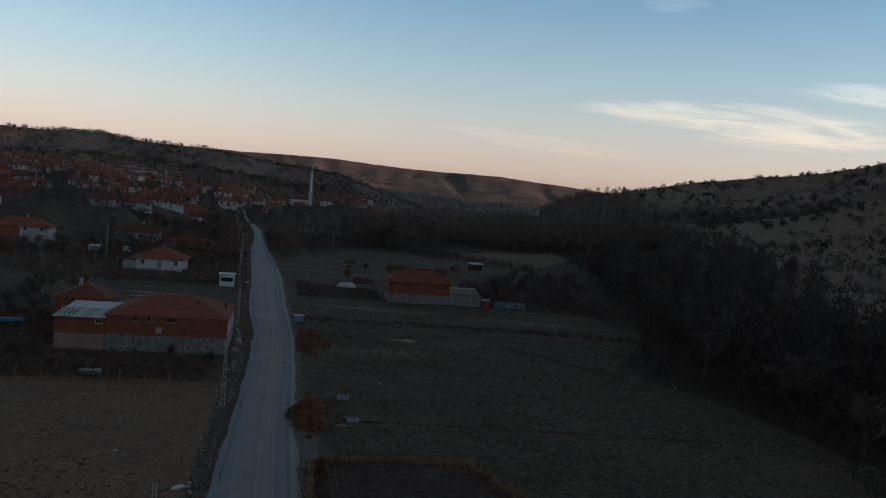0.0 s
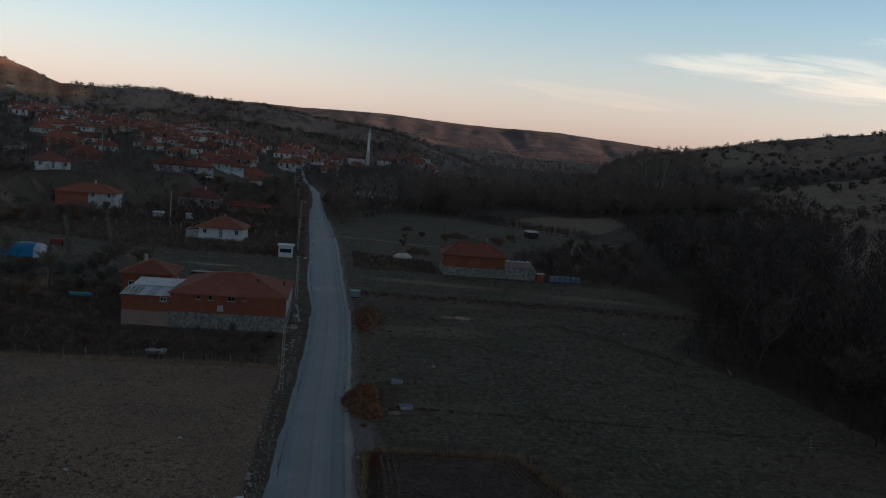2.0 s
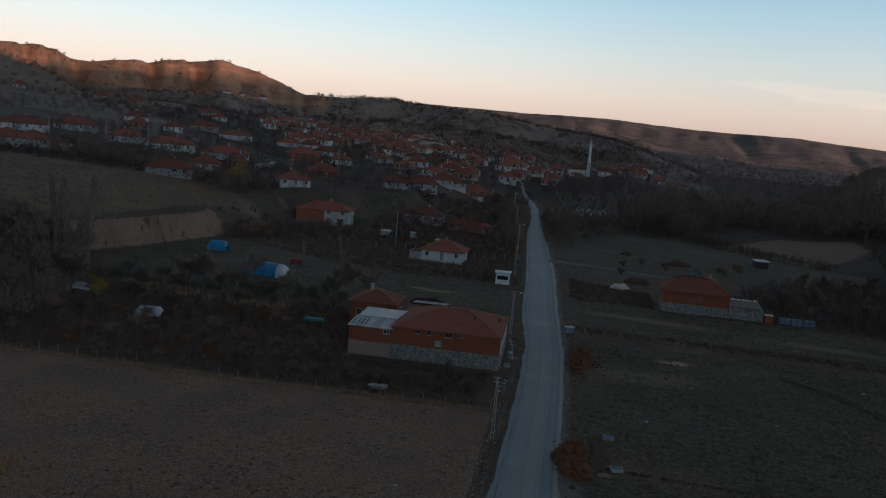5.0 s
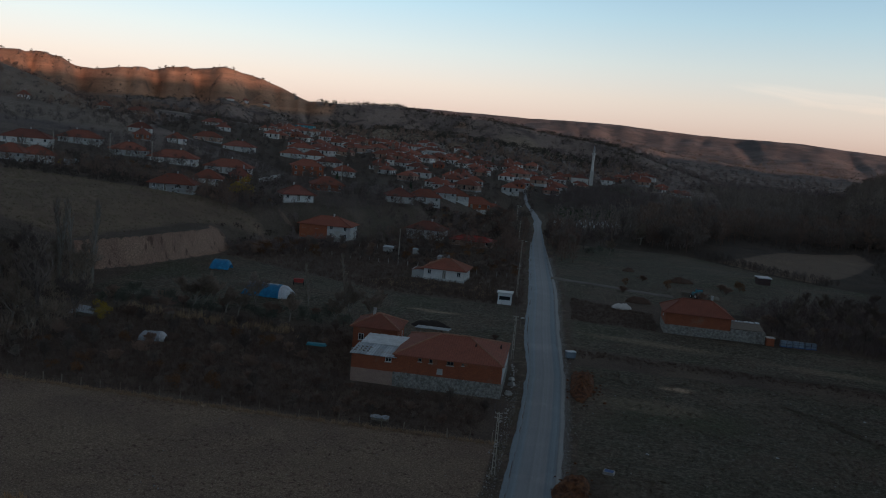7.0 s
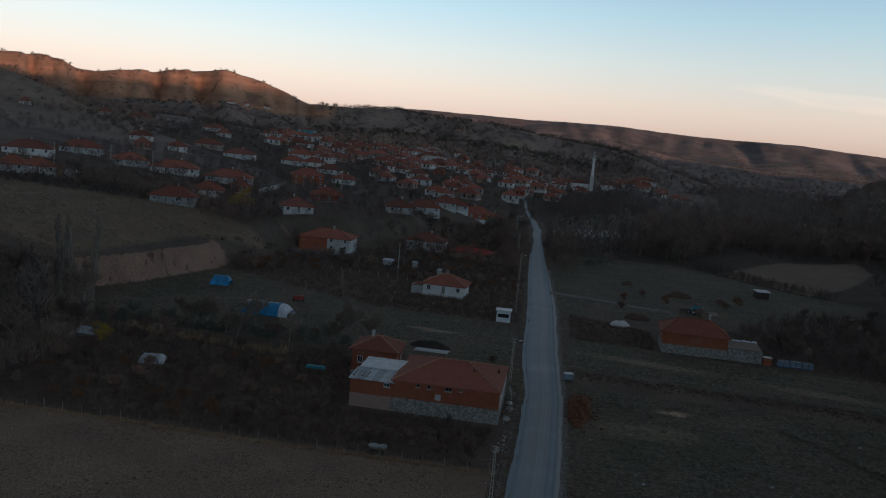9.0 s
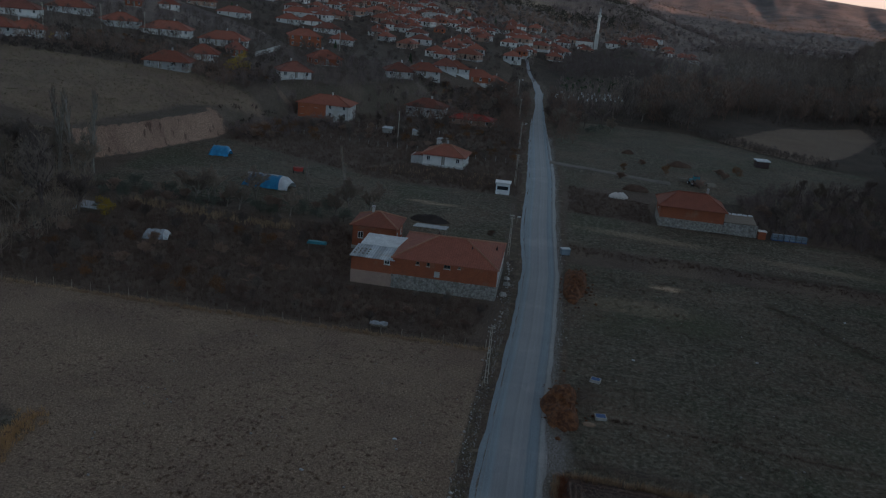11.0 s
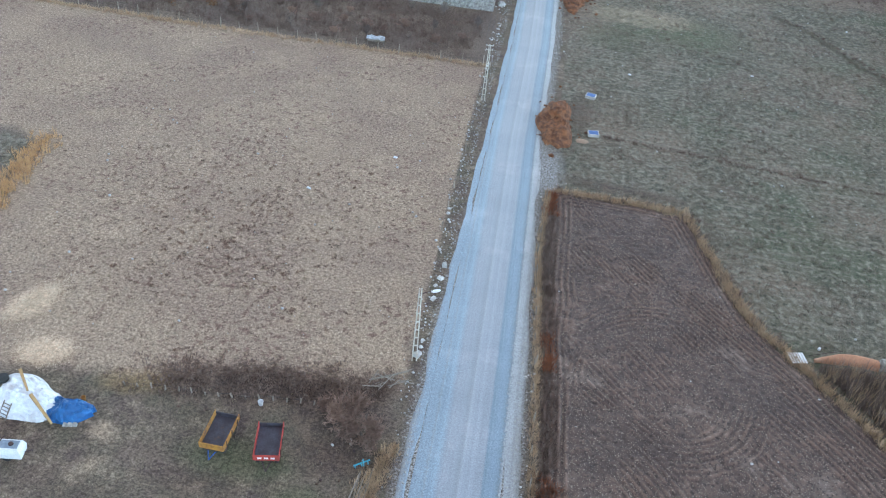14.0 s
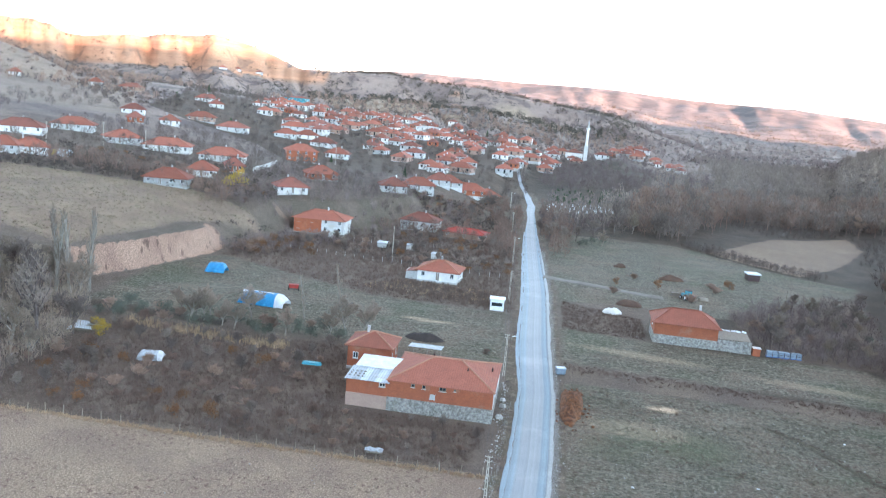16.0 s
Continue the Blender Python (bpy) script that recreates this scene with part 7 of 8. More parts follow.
# ---- the yard by the camera: trailers, covered heap, tank, plough ----
def trailer(x, y, turn, side_mat, front_mat, label):
    t = thing("farm_trailer", on_ground(x, y, turn) @ Matrix.Scale(0.93, 4), label, "trailer", "farm trailers")
    part("floor", Geo().box((0, 0, 0.82), (1.75, 3.0, 0.08)), bed_steel, t)
    for s in (-1, 1):
        board = part("side_board", Geo().box((s * 0.87, 0, 1.08), (0.06, 3.0, 0.5)), side_mat, t)
        for k in (-1.0, 0.0, 1.0):
            part("stake", Geo().box((s * 0.92, k, 1.05), (0.05, 0.08, 0.56)), rust, board)
    part("tail_board", Geo().box((0, 1.49, 1.0), (1.7, 0.06, 0.34)), bed_steel, t)
    part("front_board", Geo().box((0, -1.49, 1.08), (1.7, 0.06, 0.52)), front_mat, t)
    if front_mat is paint_red:
        for s in (-0.45, 0.0, 0.45):
            part("marking", Geo().box((s, -1.53, 1.08), (0.28, 0.012, 0.16)), paint_white, t, "white painted marking")
    for s in (-0.3, 0.3):
        part("chassis_rail", Geo().box((s, 0, 0.70), (0.1, 3.0, 0.14)), rust, t)
    part("drawbar", Geo().bar((-0.3, -1.4, 0.62), (0, -2.1, 0.42), 0.07).bar((0.3, -1.4, 0.62), (0, -2.1, 0.42), 0.07), paint_blue if front_mat is not paint_red else rust, t)
    for s in (-0.66, 0.66):
        for k in (-0.85, 0.85):
            w = part("wheel", Geo().tube((s - 0.1, k, 0.36), (s + 0.1, k, 0.36), 0.37, 0.37, 14), rubber, t)
            part("rim", Geo().tube((s - 0.11, k, 0.36), (s + 0.11, k, 0.36), 0.19, 0.19, 10), rust, w)
    return t


trailer(-16.45, 30.1, -1, paint_orange, paint_orange, "small rusty orange tipping farm trailer standing empty in the yard")
trailer(-13.1, 30.0, 11, paint_red, paint_red, "small red tipping farm trailer standing empty in the yard")

cover_rng = random.Random(77)


def draped(rx, ry, tall, seed, point=0.0, crease=0.16):
    """A creased sheet thrown over a heap; point: how far its far end runs out to a tip."""
    rows, n = [], 44
    for j in range(19):
        q = j / 18
        row = []
        for k in range(n + 1):
            w = 2 * math.pi * (k % n) / n
            r = (abs(math.cos(w)) ** 2.4 + abs(math.sin(w)) ** 2.4) ** (-1 / 2.4)
            r *= 1 + 0.10 * math.sin(w * 3 + seed) + 0.05 * math.sin(w * 7 + seed * 2)
            px, py = math.cos(w) * rx * q * r, math.sin(w) * ry * q * r
            if px > 0:
                py *= 1 - point * (px / rx) * 0.75
            fold = 1 - abs(2 * float(vnoise(px * 0.9 + seed, py * 0.9 + seed)) - 1) + 0.5 * (1 - abs(2 * float(vnoise(px * 3.3 + seed, py * 3.3)) - 1))
            row.append((px, py, max(0.03, tall * (1 - q**2.2) + crease * (fold - 0.8)) if q < 1 else 0.02))
        rows.append(row)
    return Geo().grid(rows)


heap = thing("covered_heap", on_ground(-29.9, 30.4, -16), "fodder heap under a white sheet weighted with timbers and tyres", "covered heap")
part("sheet", draped(2.9, 1.75, 1.0, 1.0, 0.25, 0.5), plastic_white, heap, "rumpled white plastic sheet")
for p, q in (((-1.75, 1.2, 1.0), (0.35, -0.1, 1.35)), ((0.75, -0.25, 1.3), (3.1, -1.0, 0.5))):
    part("timber", Geo().bar(p, q, 0.22, 0.14), fresh_wood, heap, "sawn yellow timber")
part("tyre", Geo().lathe((-2.2, 0.1, 0.95), [(0.22, -0.1), (0.42, -0.1), (0.42, 0.1), (0.22, 0.1)], 16), rubber, heap)
for s in (-0.3, 0.3):
    part("ladder_rail", Geo().bar((-0.3 + s, -2.0, 0.05), (-0.3 + s, -1.2, 0.95), 0.06), old_wood, heap)
for k in range(5):
    part("ladder_rung", Geo().bar((-0.6, -1.92 + 0.15 * k, 0.14 + 0.17 * k), (0.0, -1.92 + 0.15 * k, 0.14 + 0.17 * k), 0.05), old_wood, heap)
heap2 = thing("tarpaulin_heap", on_ground(-26.9, 30.1, 6), "low heap under a crumpled blue tarpaulin", "covered heap")
part("sheet", draped(1.8, 1.15, 0.70, 5.0, 0.8, 0.6), plastic_blue, heap2)
for k in range(3):
    part("weight_stone", Geo().box((0.2 + 0.3 * k, -1.15 + 0.05 * k, 0.1), (0.3, 0.25, 0.2), None, 0.7), stone, heap2)
part("bucket", Geo().lathe((0.75, 0.75, 0.45), [(0.14, 0), (0.18, 0.3), (0.15, 0.3), (0.12, 0.05)], 10), paint_orange, heap2)

tank = thing("tank_trailer", on_ground(-28.6, 26.0, 8), "white two-wheeled tank trailer in the yard", "trailer")
part("tank", Geo().box((0, 0, 0.55), (1.85, 0.9, 0.5), None, 1.06).box((0, 0, 0.97), (1.96, 0.95, 0.34), None, 0.84), paint_white, tank)
part("rim", Geo().box((0, 0, 1.15), (1.5, 0.6, 0.05)), tank_plastic, tank)
part("manhole", Geo().tube((0.3, 0, 1.17), (0.3, 0, 1.27), 0.16, 0.14, 12), rust, tank)
part("filler_pipe", Geo().tube((-0.5, 0.2, 1.15), (-0.2, 0.42, 1.45), 0.04, 0.04, 6), rust, tank)
for s in (-0.32, 0.32):
    part("wheel", Geo().tube((0, s - 0.1, 0.3), (0, s + 0.1, 0.3), 0.3, 0.3, 14), rubber, tank)
part("drawbar", Geo().bar((0.8, 0, 0.4), (1.3, 0.35, 0.3), 0.06), rust, tank)

plough = thing("plough", on_ground(-6.9, 29.9, 30) @ Matrix.Scale(0.8, 4), "small teal-painted mounted plough lying by the road", "plough")
part("beam", Geo().bar((-0.7, 0, 0.65), (0.7, 0.1, 0.75), 0.1), paint_teal, plough)
for k in range(3):
    leg = part("leg", Geo().bar((-0.6 + k * 0.55, 0.02 * k, 0.66), (-0.5 + k * 0.55, 0.15, 0.12), 0.08), paint_teal, plough)
    part("share", Geo().box((-0.4 + k * 0.55, 0.2, 0.12), (0.4, 0.08, 0.26), Euler((0.4, 0, 0.5)).to_matrix(), 0.7), rust, leg)
part("headstock", Geo().bar((0.1, -0.25, 0.6), (0.1, 0, 1.2), 0.07).bar((0.1, 0.3, 0.6), (0.1, 0, 1.2), 0.07), paint_teal, plough)
for k in range(5):
    pole_ = lone("wooden_stake", Geo().tube((0, -1.4, 0.1 + 0.03 * k), (0.1 * k, 1.5, 0.14), 0.06, 0.045, 6), old_wood if k else pale_bark, on_ground(-7.1 + 0.17 * k, 27.9 + 0.15 * k, rnd.uniform(-8, 8)), "grey wooden stake lying beside the plough", "stake", "stakes")
bramble = thing("brush_barrier", on_ground(-6.7, 37.8, 25), "barrier of crossed dry branches at the field's corner", "brush")
for k in range(16):
    a = Vector((cover_rng.uniform(-1.4, 1.4), cover_rng.uniform(-0.5, 0.5), cover_rng.uniform(0.0, 0.3)))
    d = Vector((cover_rng.uniform(-1, 1), cover_rng.uniform(-0.5, 0.5), cover_rng.uniform(0.1, 0.6)))
    part("branch", Geo().tube(a - d * 0.7, a + d, 0.05, 0.025, 5), pale_bark, bramble)
part("rail", Geo().bar((-1.5, 0, 0.5), (1.4, 0.1, 0.7), 0.09), old_wood, bramble)
plant("bush", -8.6, 34.0, "yard bushes", s=0.75)
plant("bush", -7.0, 33.0, "yard bushes", s=0.6)
for x, y, k in ((-7.8, 32.3, 0.75), (-9.3, 33.1, 0.65), (-6.9, 31.4, 0.55), (-10.4, 33.9, 0.5)):
    plant("bush", x, y, "yard bushes", s=k)
for k in range(14):
    lone("rubbish", Geo().box((0, 0, 0.06), (rnd.uniform(0.08, 0.24), rnd.uniform(0.08, 0.2), 0.1), Euler((rnd.uniform(-0.4, 0.4), rnd.uniform(-0.4, 0.4), rnd.uniform(0, 3))).to_matrix(), 0.8),
         rnd.choice((rust, rust, dark_clay, old_wood, stone)), on_ground(rnd.uniform(-11, -6.5), rnd.uniform(26.5, 33)), "scrap of rubbish lying in the yard", "rubbish", "yard rubbish")
lone("bucket", Geo().lathe((0, 0, 0), [(0.14, 0), (0.2, 0.36), (0.17, 0.36), (0.12, 0.05)], 14), plastic_white, on_ground(-14.9, 33.6), "white plastic bucket by the stakes", "bucket")

# ---- right of the plot: crate, orange-covered wall, litter ----
crate = thing("pallet", on_ground(24.1, 47.6, 12), "white-painted slatted pallet at the edge of the plot", "pallet")
for k in range(6):
    part("slat", Geo().box((-0.55 + k * 0.22, 0, 0.2), (0.15, 1.15, 0.04)), paint_white, crate)
for s in (-0.45, 0.45):
    part("bearer", Geo().box((0, s, 0.09), (1.3, 0.1, 0.16)), old_wood, crate)
cov = thing("covered_wall", on_ground(25.4, 47.7, 5), "low stone wall draped with orange sheeting above the reeds", "wall")
rows = []
for k in range(26):
    s = k / 25
    w, h = 0.12 + 0.36 * min(1, s * 2.6), 0.25 + 0.45 * min(1, s * 2.2)
    rows.append([(5.0 * s, 0.35 * math.sin(s * 3) + w * math.cos(a), 0.02 + h * max(0, math.sin(a)) + 0.03 * math.sin(7 * s + 3 * a)) for a in [math.pi * j / 10 for j in range(11)]])
part("sheet", Geo().grid(rows), faded_orange, cov, "faded orange sheeting", True)
part("stonework", Geo().box((7.2, 0.1, 0.35), (4.4, 0.8, 0.7), None, 0.85), rubble, cov)
part("rope", Geo().tube((-0.4, 0.3, 0.3), (2.2, 0.6, 0.9), 0.02, 0.02, 4), rust, cov)
for x, y in ((26.2, 49.3), (44.6, 121.5), (28.0, 101.0), (-12.4, 68.0), (-19.2, 60.2), (12.0, 96.0)):
    lone("litter", Geo().box((0, 0, 0.06), (0.42, 0.22, 0.1), Euler((0.2, 0.1, x)).to_matrix(), 0.7), plastic_white, on_ground(x, y), "scrap of white plastic lying in the grass", "litter", "field litter")

for cx, cy, rx, ry, n, seed in ((3.4, 80.6, 1.3, 3.6, 60, 61), (4.6, 121.4, 1.5, 5.4, 90, 62)):
    heap_rng = random.Random(seed)
    roots = Geo()
    for k in range(n):
        a, q = heap_rng.uniform(0, 6.28), heap_rng.uniform(0, 1) ** 0.6
        p = Vector((cx + rx * q * math.cos(a), cy + ry * q * math.sin(a), float(height(cx, cy)) + 1.1 * (1 - q * q)))
        d = Vector((heap_rng.uniform(-0.7, 0.7), heap_rng.uniform(-0.7, 0.7), heap_rng.uniform(0.1, 0.5)))
        roots.tube(p - d * 0.4, p + d, 0.05, 0.015, 4)
    tagged(new("dug_roots", roots.mesh("dug_roots", leaf_rust)), "dug-up roots and dry stalks stuck in the clay heap", "roots", kind="stuff")

# ---- things farther off ----
kiosk = thing("kiosk", on_ground(-13.2, 170.6, 2), "white roadside cabin with a window band and flat roof", "cabin")
part("wall", wall_panel(2.9, 2.4, 0.1, [(0.3, 1.0, 2.3, 0.8)]), paint_white, kiosk)
part("wall", wall_panel(2.3, 2.4, 0.1, [(0.5, 1.0, 1.2, 0.8)]), paint_white, kiosk, at=pose(2.9, 0.1, 0, 0, 0, 90))
part("wall", wall_panel(2.9, 2.4, 0.1, []), paint_white, kiosk, at=pose(2.9, 2.5, 0, 0, 0, 180))
part("wall", wall_panel(2.3, 2.4, 0.1, []), paint_white, kiosk, at=pose(0, 2.4, 0, 0, 0, 270))
part("window", Geo().box((1.45, 0.06, 1.4), (2.3, 0.02, 0.8)), glass, kiosk)
part("window", Geo().box((2.84, 1.25, 1.4), (0.02, 1.2, 0.8)), glass, kiosk)
part("roof", Geo().box((1.45, 1.2, 2.5), (3.4, 3.0, 0.2)), paint_white, kiosk)
part("footing", Geo().box((1.45, 1.25, -0.2), (3.0, 2.6, 0.5)), concrete, kiosk)


def long_heap(name, x, y, turn, length, wide, tall, label, mats):
    t = thing(name, on_ground(x, y, turn), label, "covered heap")
    cuts = [0.0, 0.8, 1.0]
    for (a, b), m_ in zip(zip(cuts, cuts[1:]), mats):
        rows = []
        for k in range(19):
            s = a + (b - a) * k / 18
            e = min(1, 6 * s, 6 * (1.04 - s))
            rows.append([(length * (s - 0.5), wide / 2 * math.cos(w) * (1 + 0.05 * math.sin(13 * s)), 0.02 + tall * e**0.5 * max(0, math.sin(w)) ** 0.7 + 0.05 * math.sin(21 * s + 4 * w)) for w in [math.pi * j / 12 for j in range(13)]])
        part("sheet", Geo().grid(rows), m_, t, "", True)
    g = Geo()
    for k in range(5):
        xx = length * (-0.42 + 0.2 * k)
        part("rope", Geo().tube((xx, -wide / 2, 0.1), (xx, 0, tall + 0.05), 0.03, 0.03, 4).tube((xx, 0, tall + 0.05), (xx, wide / 2, 0.1), 0.03, 0.03, 4), rust, t)
    return t


long_heap("straw_stack", -57.8, 154.5, -4, 10.0, 4.2, 2.4, "long straw stack under blue tarpaulin with a white sheeted end", [plastic_bright, plastic_white])
part("top_sheet", Geo().grid([[(-4.2 + k * 0.5, -0.9 + j * 0.35, 2.48 - 0.12 * abs(j - 2.5) + 0.05 * math.sin(k + j)) for k in range(14)] for j in range(6)]), plastic_white, bpy.data.objects["straw_stack"], "white sheet laid along the top")
long_heap("tarpaulin_stack", -77.5, 176.2, 6, 4.6, 3.4, 2.1, "round stack under a bright blue tarpaulin", [plastic_bright, plastic_bright])
long_heap("rubbish_heap", -63.0, 118.2, 12, 4.2, 2.6, 1.3, "heap of debris under torn white and blue sheeting", [old_sheet, plastic_white])
red = thing("seed_drill", on_ground(-55.9, 167.4, 15), "red farm implement parked on the pasture", "farm implement")
part("hopper", Geo().box((0, 0, 1.0), (1.9, 0.9, 0.8), None, 1.15), paint_red, red)
part("frame", Geo().bar((-0.9, -0.7, 0.5), (0.9, -0.7, 0.5), 0.12).bar((0, -0.7, 0.5), (0, -1.6, 0.5), 0.1), rust, red)
for s in (-1.05, 1.05):
    part("wheel", Geo().tube((s - 0.1, 0, 0.5), (s + 0.1, 0, 0.5), 0.5, 0.5, 14), rubber, red)
for x, y, w in ((-33, 220, 2.4), (-50, 228, 2.6), (-42, 229, 2.0)):
    b = thing("shed", on_ground(x, y, rnd.uniform(-10, 10)), "small grey field shed with a sheet-metal roof", "shed", "field sheds")
    part("body", Geo().box((0, 0, 0.7), (w, w * 0.8, 1.5)), plaster_grey, b)
    part("roof", Geo().box((0, 0, 1.52), (w + 0.3, w * 0.8 + 0.3, 0.08), Euler((0.1, 0, 0)).to_matrix()), sheet_metal, b)
ruin = thing("collapsed_shed", on_ground(-80.0, 127.0, 25), "collapsed grey shed with slumped roof sheets", "shed")
for k, (p, r) in enumerate((((0, 0, 0.9), (0.3, 0.15, 0)), ((1.6, 0.4, 0.7), (-0.35, 0.2, 0.3)), ((-1.5, 0.6, 0.6), (0.15, -0.3, -0.2)))):
    part("roof_sheet", Geo().box(p, (2.6, 2.4, 0.08), Euler(r).to_matrix()), sheet_metal, ruin)
part("wall", Geo().box((0.3, 0.5, 0.4), (3.6, 1.8, 0.9), None, 0.85), old_wood, ruin)
table_ = thing("blue_stand", on_ground(-37.5, 122.6, 4), "stand covered with a blue sheet in the old garden", "stand")
part("sheet", Geo().box((0, 0, 1.2), (3.2, 0.9, 0.4), None, 0.9), paint_teal, table_)
for s in (-1.4, 1.4):
    part("leg", Geo().bar((s, 0, -0.1), (s, 0, 1.1), 0.09), old_wood, table_)
hut = thing("field_hut", on_ground(55.4, 241.0, 10), "small dark hut with a white roof on the pasture", "hut")
part("body", Geo().box((0, 0, 0.9), (3.4, 2.6, 1.9)), rust, hut)
part("roof", Geo().box((0, 0, 2.0), (3.9, 3.0, 0.25), Euler((0.06, 0, 0)).to_matrix()), plastic_white, hut)
tr = thing("tractor", on_ground(32.2, 203.4, 25), "teal farm tractor parked behind the brick house", "tractor")
part("bonnet", Geo().box((0, 1.0, 1.1), (0.8, 1.7, 0.7), None, 0.92), paint_teal, tr)
part("cab", Geo().box((0, -0.6, 1.7), (1.3, 1.3, 1.5), None, 0.9), paint_teal, tr)
part("roof", Geo().box((0, -0.6, 2.5), (1.4, 1.4, 0.1)), rust, tr)
for s, k, r_ in ((-0.75, -0.7, 0.75), (0.75, -0.7, 0.75), (-0.65, 1.5, 0.42), (0.65, 1.5, 0.42)):
    w_ = part("wheel", Geo().tube((s - 0.18, k, r_), (s + 0.18, k, r_), r_, r_, 16), rubber, tr)
    part("rim", Geo().tube((s - 0.19, k, r_), (s + 0.19, k, r_), r_ * 0.5, r_ * 0.5, 12), paint_white, w_)
for k in range(3):
    lone("timber_stack", Geo().box((0, 0, 0.35), (2.4, 1.0, 0.8), Euler((0, 0, 0.1 * k)).to_matrix(), 0.9), (old_wood, paint_blue, old_wood)[k], on_ground(30.0 + 3.2 * k, 207.0 - 1.2 * k, 10), "stack of timber and scrap behind the brick house", "stack", "scrap stacks")
for k in range(3):
    t = thing("water_tank", on_ground(42.9 + 2.3 * k, 161.2 + 0.3 * k, 4) @ Matrix.Diagonal((1.7, 1, 1, 1)), "clouded blue plastic water tank in a row beside the pen", "tank", "water tanks")
    part("body", Geo().box((0, 0, 0.62), (1.2, 1.0, 1.05), None, 0.95), tank_plastic, t)
    part("cage", Geo().bar((-0.6, -0.52, 0.6), (0.6, -0.52, 0.6), 0.05).bar((0, -0.52, 0.1), (0, -0.52, 1.15), 0.05), rust, t)
    part("base", Geo().box((0, 0, 0.05), (1.25, 1.05, 0.14)), paint_blue, t)
cis = thing("brick_cistern", on_ground(39.8, 160.6, 0), "small brick cistern with a white slab top", "cistern")
part("body", Geo().box((0, 0, 0.7), (1.4, 1.2, 1.6)), brick, cis)
part("slab", Geo().box((0, 0, 1.55), (1.6, 1.4, 0.12)), plaster_white, cis)
silo = thing("silver_shed", on_ground(-161, 246, 6), "round-topped silver shed with a yellow tank beside it", "shed")
rows = [[(4.0 * (s - 0.5), 1.6 * math.cos(w), 0.1 + 2.2 * math.sin(w)) for w in [math.pi * j / 10 for j in range(11)]] for s in (0, 0.25, 0.5, 0.75, 1.0)]
part("vault", Geo().grid(rows), sheet_metal, silo)
part("end_wall", Geo().box((-1.95, 0, 0.8), (0.1, 2.8, 1.7)), plaster_white, silo)
part("tank", Geo().lathe((-3.6, 0, 0), [(1.0, 0), (1.1, 0.8), (0.9, 1.7), (0.3, 2.0)], 14), paint_yellow, silo, "yellow plastic tank")

grave_rng = random.Random(51)
proto = None
for x, y in scatter([(-8, 344), (4, 346), (24, 362), (30, 384), (14, 380), (-6, 372)], 60, 2.6, grave_rng):
    m = on_ground(x, y, grave_rng.uniform(-8, 8), 0.1)
    if proto is None:
        proto = thing("gravestone", m, "pale marble gravestone with a kerbed plot", "gravestone", "graveyard")
        part("headstone", Geo().box((0, 0.7, 0.5), (0.55, 0.12, 1.1), None, 0.85), marble, proto)
        part("kerb", Geo().box((0, 0, 0.1), (0.7, 1.5, 0.3)), stone, proto)
    else:
        copy_thing(proto, m)


# ---- small growth ----
def blades(name, xs, ys, tall, spread, per, wide, mat, label, category, seed, lean=0.5):
    """Clumps of thin blades: all clumps in one sheet."""
    rs = np.random.RandomState(seed)
    xs, ys = np.asarray(xs, float), np.asarray(ys, float)
    n = len(xs)
    zs = height(xs, ys)
    w = rs.uniform(0, 2 * math.pi, (n, per))
    h = tall * rs.uniform(0.5, 1.25, (n, 1)) * rs.uniform(0.6, 1.1, (n, per))
    o = spread * rs.uniform(0, 1, (n, per)) ** 0.6
    bx, by = xs[:, None] + np.cos(w) * o, ys[:, None] + np.sin(w) * o
    a = w + rs.uniform(-1.2, 1.2, (n, per))
    tx, ty = bx + np.cos(a) * h * lean * rs.uniform(0.2, 1, (n, per)), by + np.sin(a) * h * lean * rs.uniform(0.2, 1, (n, per))
    sx, sy = -np.sin(a + rs.uniform(-1, 1, (n, per))) * wide, np.cos(a) * wide
    z = np.repeat(zs[:, None], per, 1)
    tri = np.stack([np.stack([bx - sx, by - sy, z - 0.02], -1), np.stack([bx + sx, by + sy, z - 0.02], -1), np.stack([tx, ty, z + h], -1)], 2).reshape(-1, 3)
    me = bpy.data.meshes.new(name)
    me.from_pydata(tri.tolist(), [], np.arange(len(tri)).reshape(-1, 3).tolist())
    me.materials.append(mat)
    return tagged(new(name, me), label, category, kind="stuff")


meadow_tuft = material("bleached_meadow_grass", (0.26, 0.225, 0.175), (0.17, 0.15, 0.115), 0.4, 6, 0.95, 0)
ochre_stalk = material("ochre_stalks", (0.62, 0.385, 0.19), (0.48, 0.29, 0.15), 0.5, 8, 0.95, 0)
russet_weed = material("withered_weeds", (0.23, 0.145, 0.108), (0.17, 0.108, 0.082), 0.5, 8, 0.95, 0)
field_weed = material("brown_field_weeds", (0.125, 0.078, 0.060), (0.085, 0.055, 0.043), 0.5, 8, 0.95, 0)
gs = np.random.RandomState(9)


def sown(poly, count, margin=0.0):
    p = np.array(poly)
    x, y = gs.uniform(p[:, 0].min(), p[:, 0].max(), count * 3), gs.uniform(p[:, 1].min(), p[:, 1].max(), count * 3)
    ok = (inside(poly, x, y) > margin) & (np.abs(x - road_x(y)) > 3.9)
    return x[ok][:count], y[ok][:count]


def along(points, count, wide):
    p = np.array(points, float)
    seg = np.r_[0, np.cumsum(np.hypot(*np.diff(p, axis=0).T))]
    s = gs.uniform(0, seg[-1], count)
    return np.interp(s, seg, p[:, 0]) + gs.normal(0, wide, count), np.interp(s, seg, p[:, 1]) + gs.normal(0, wide, count)


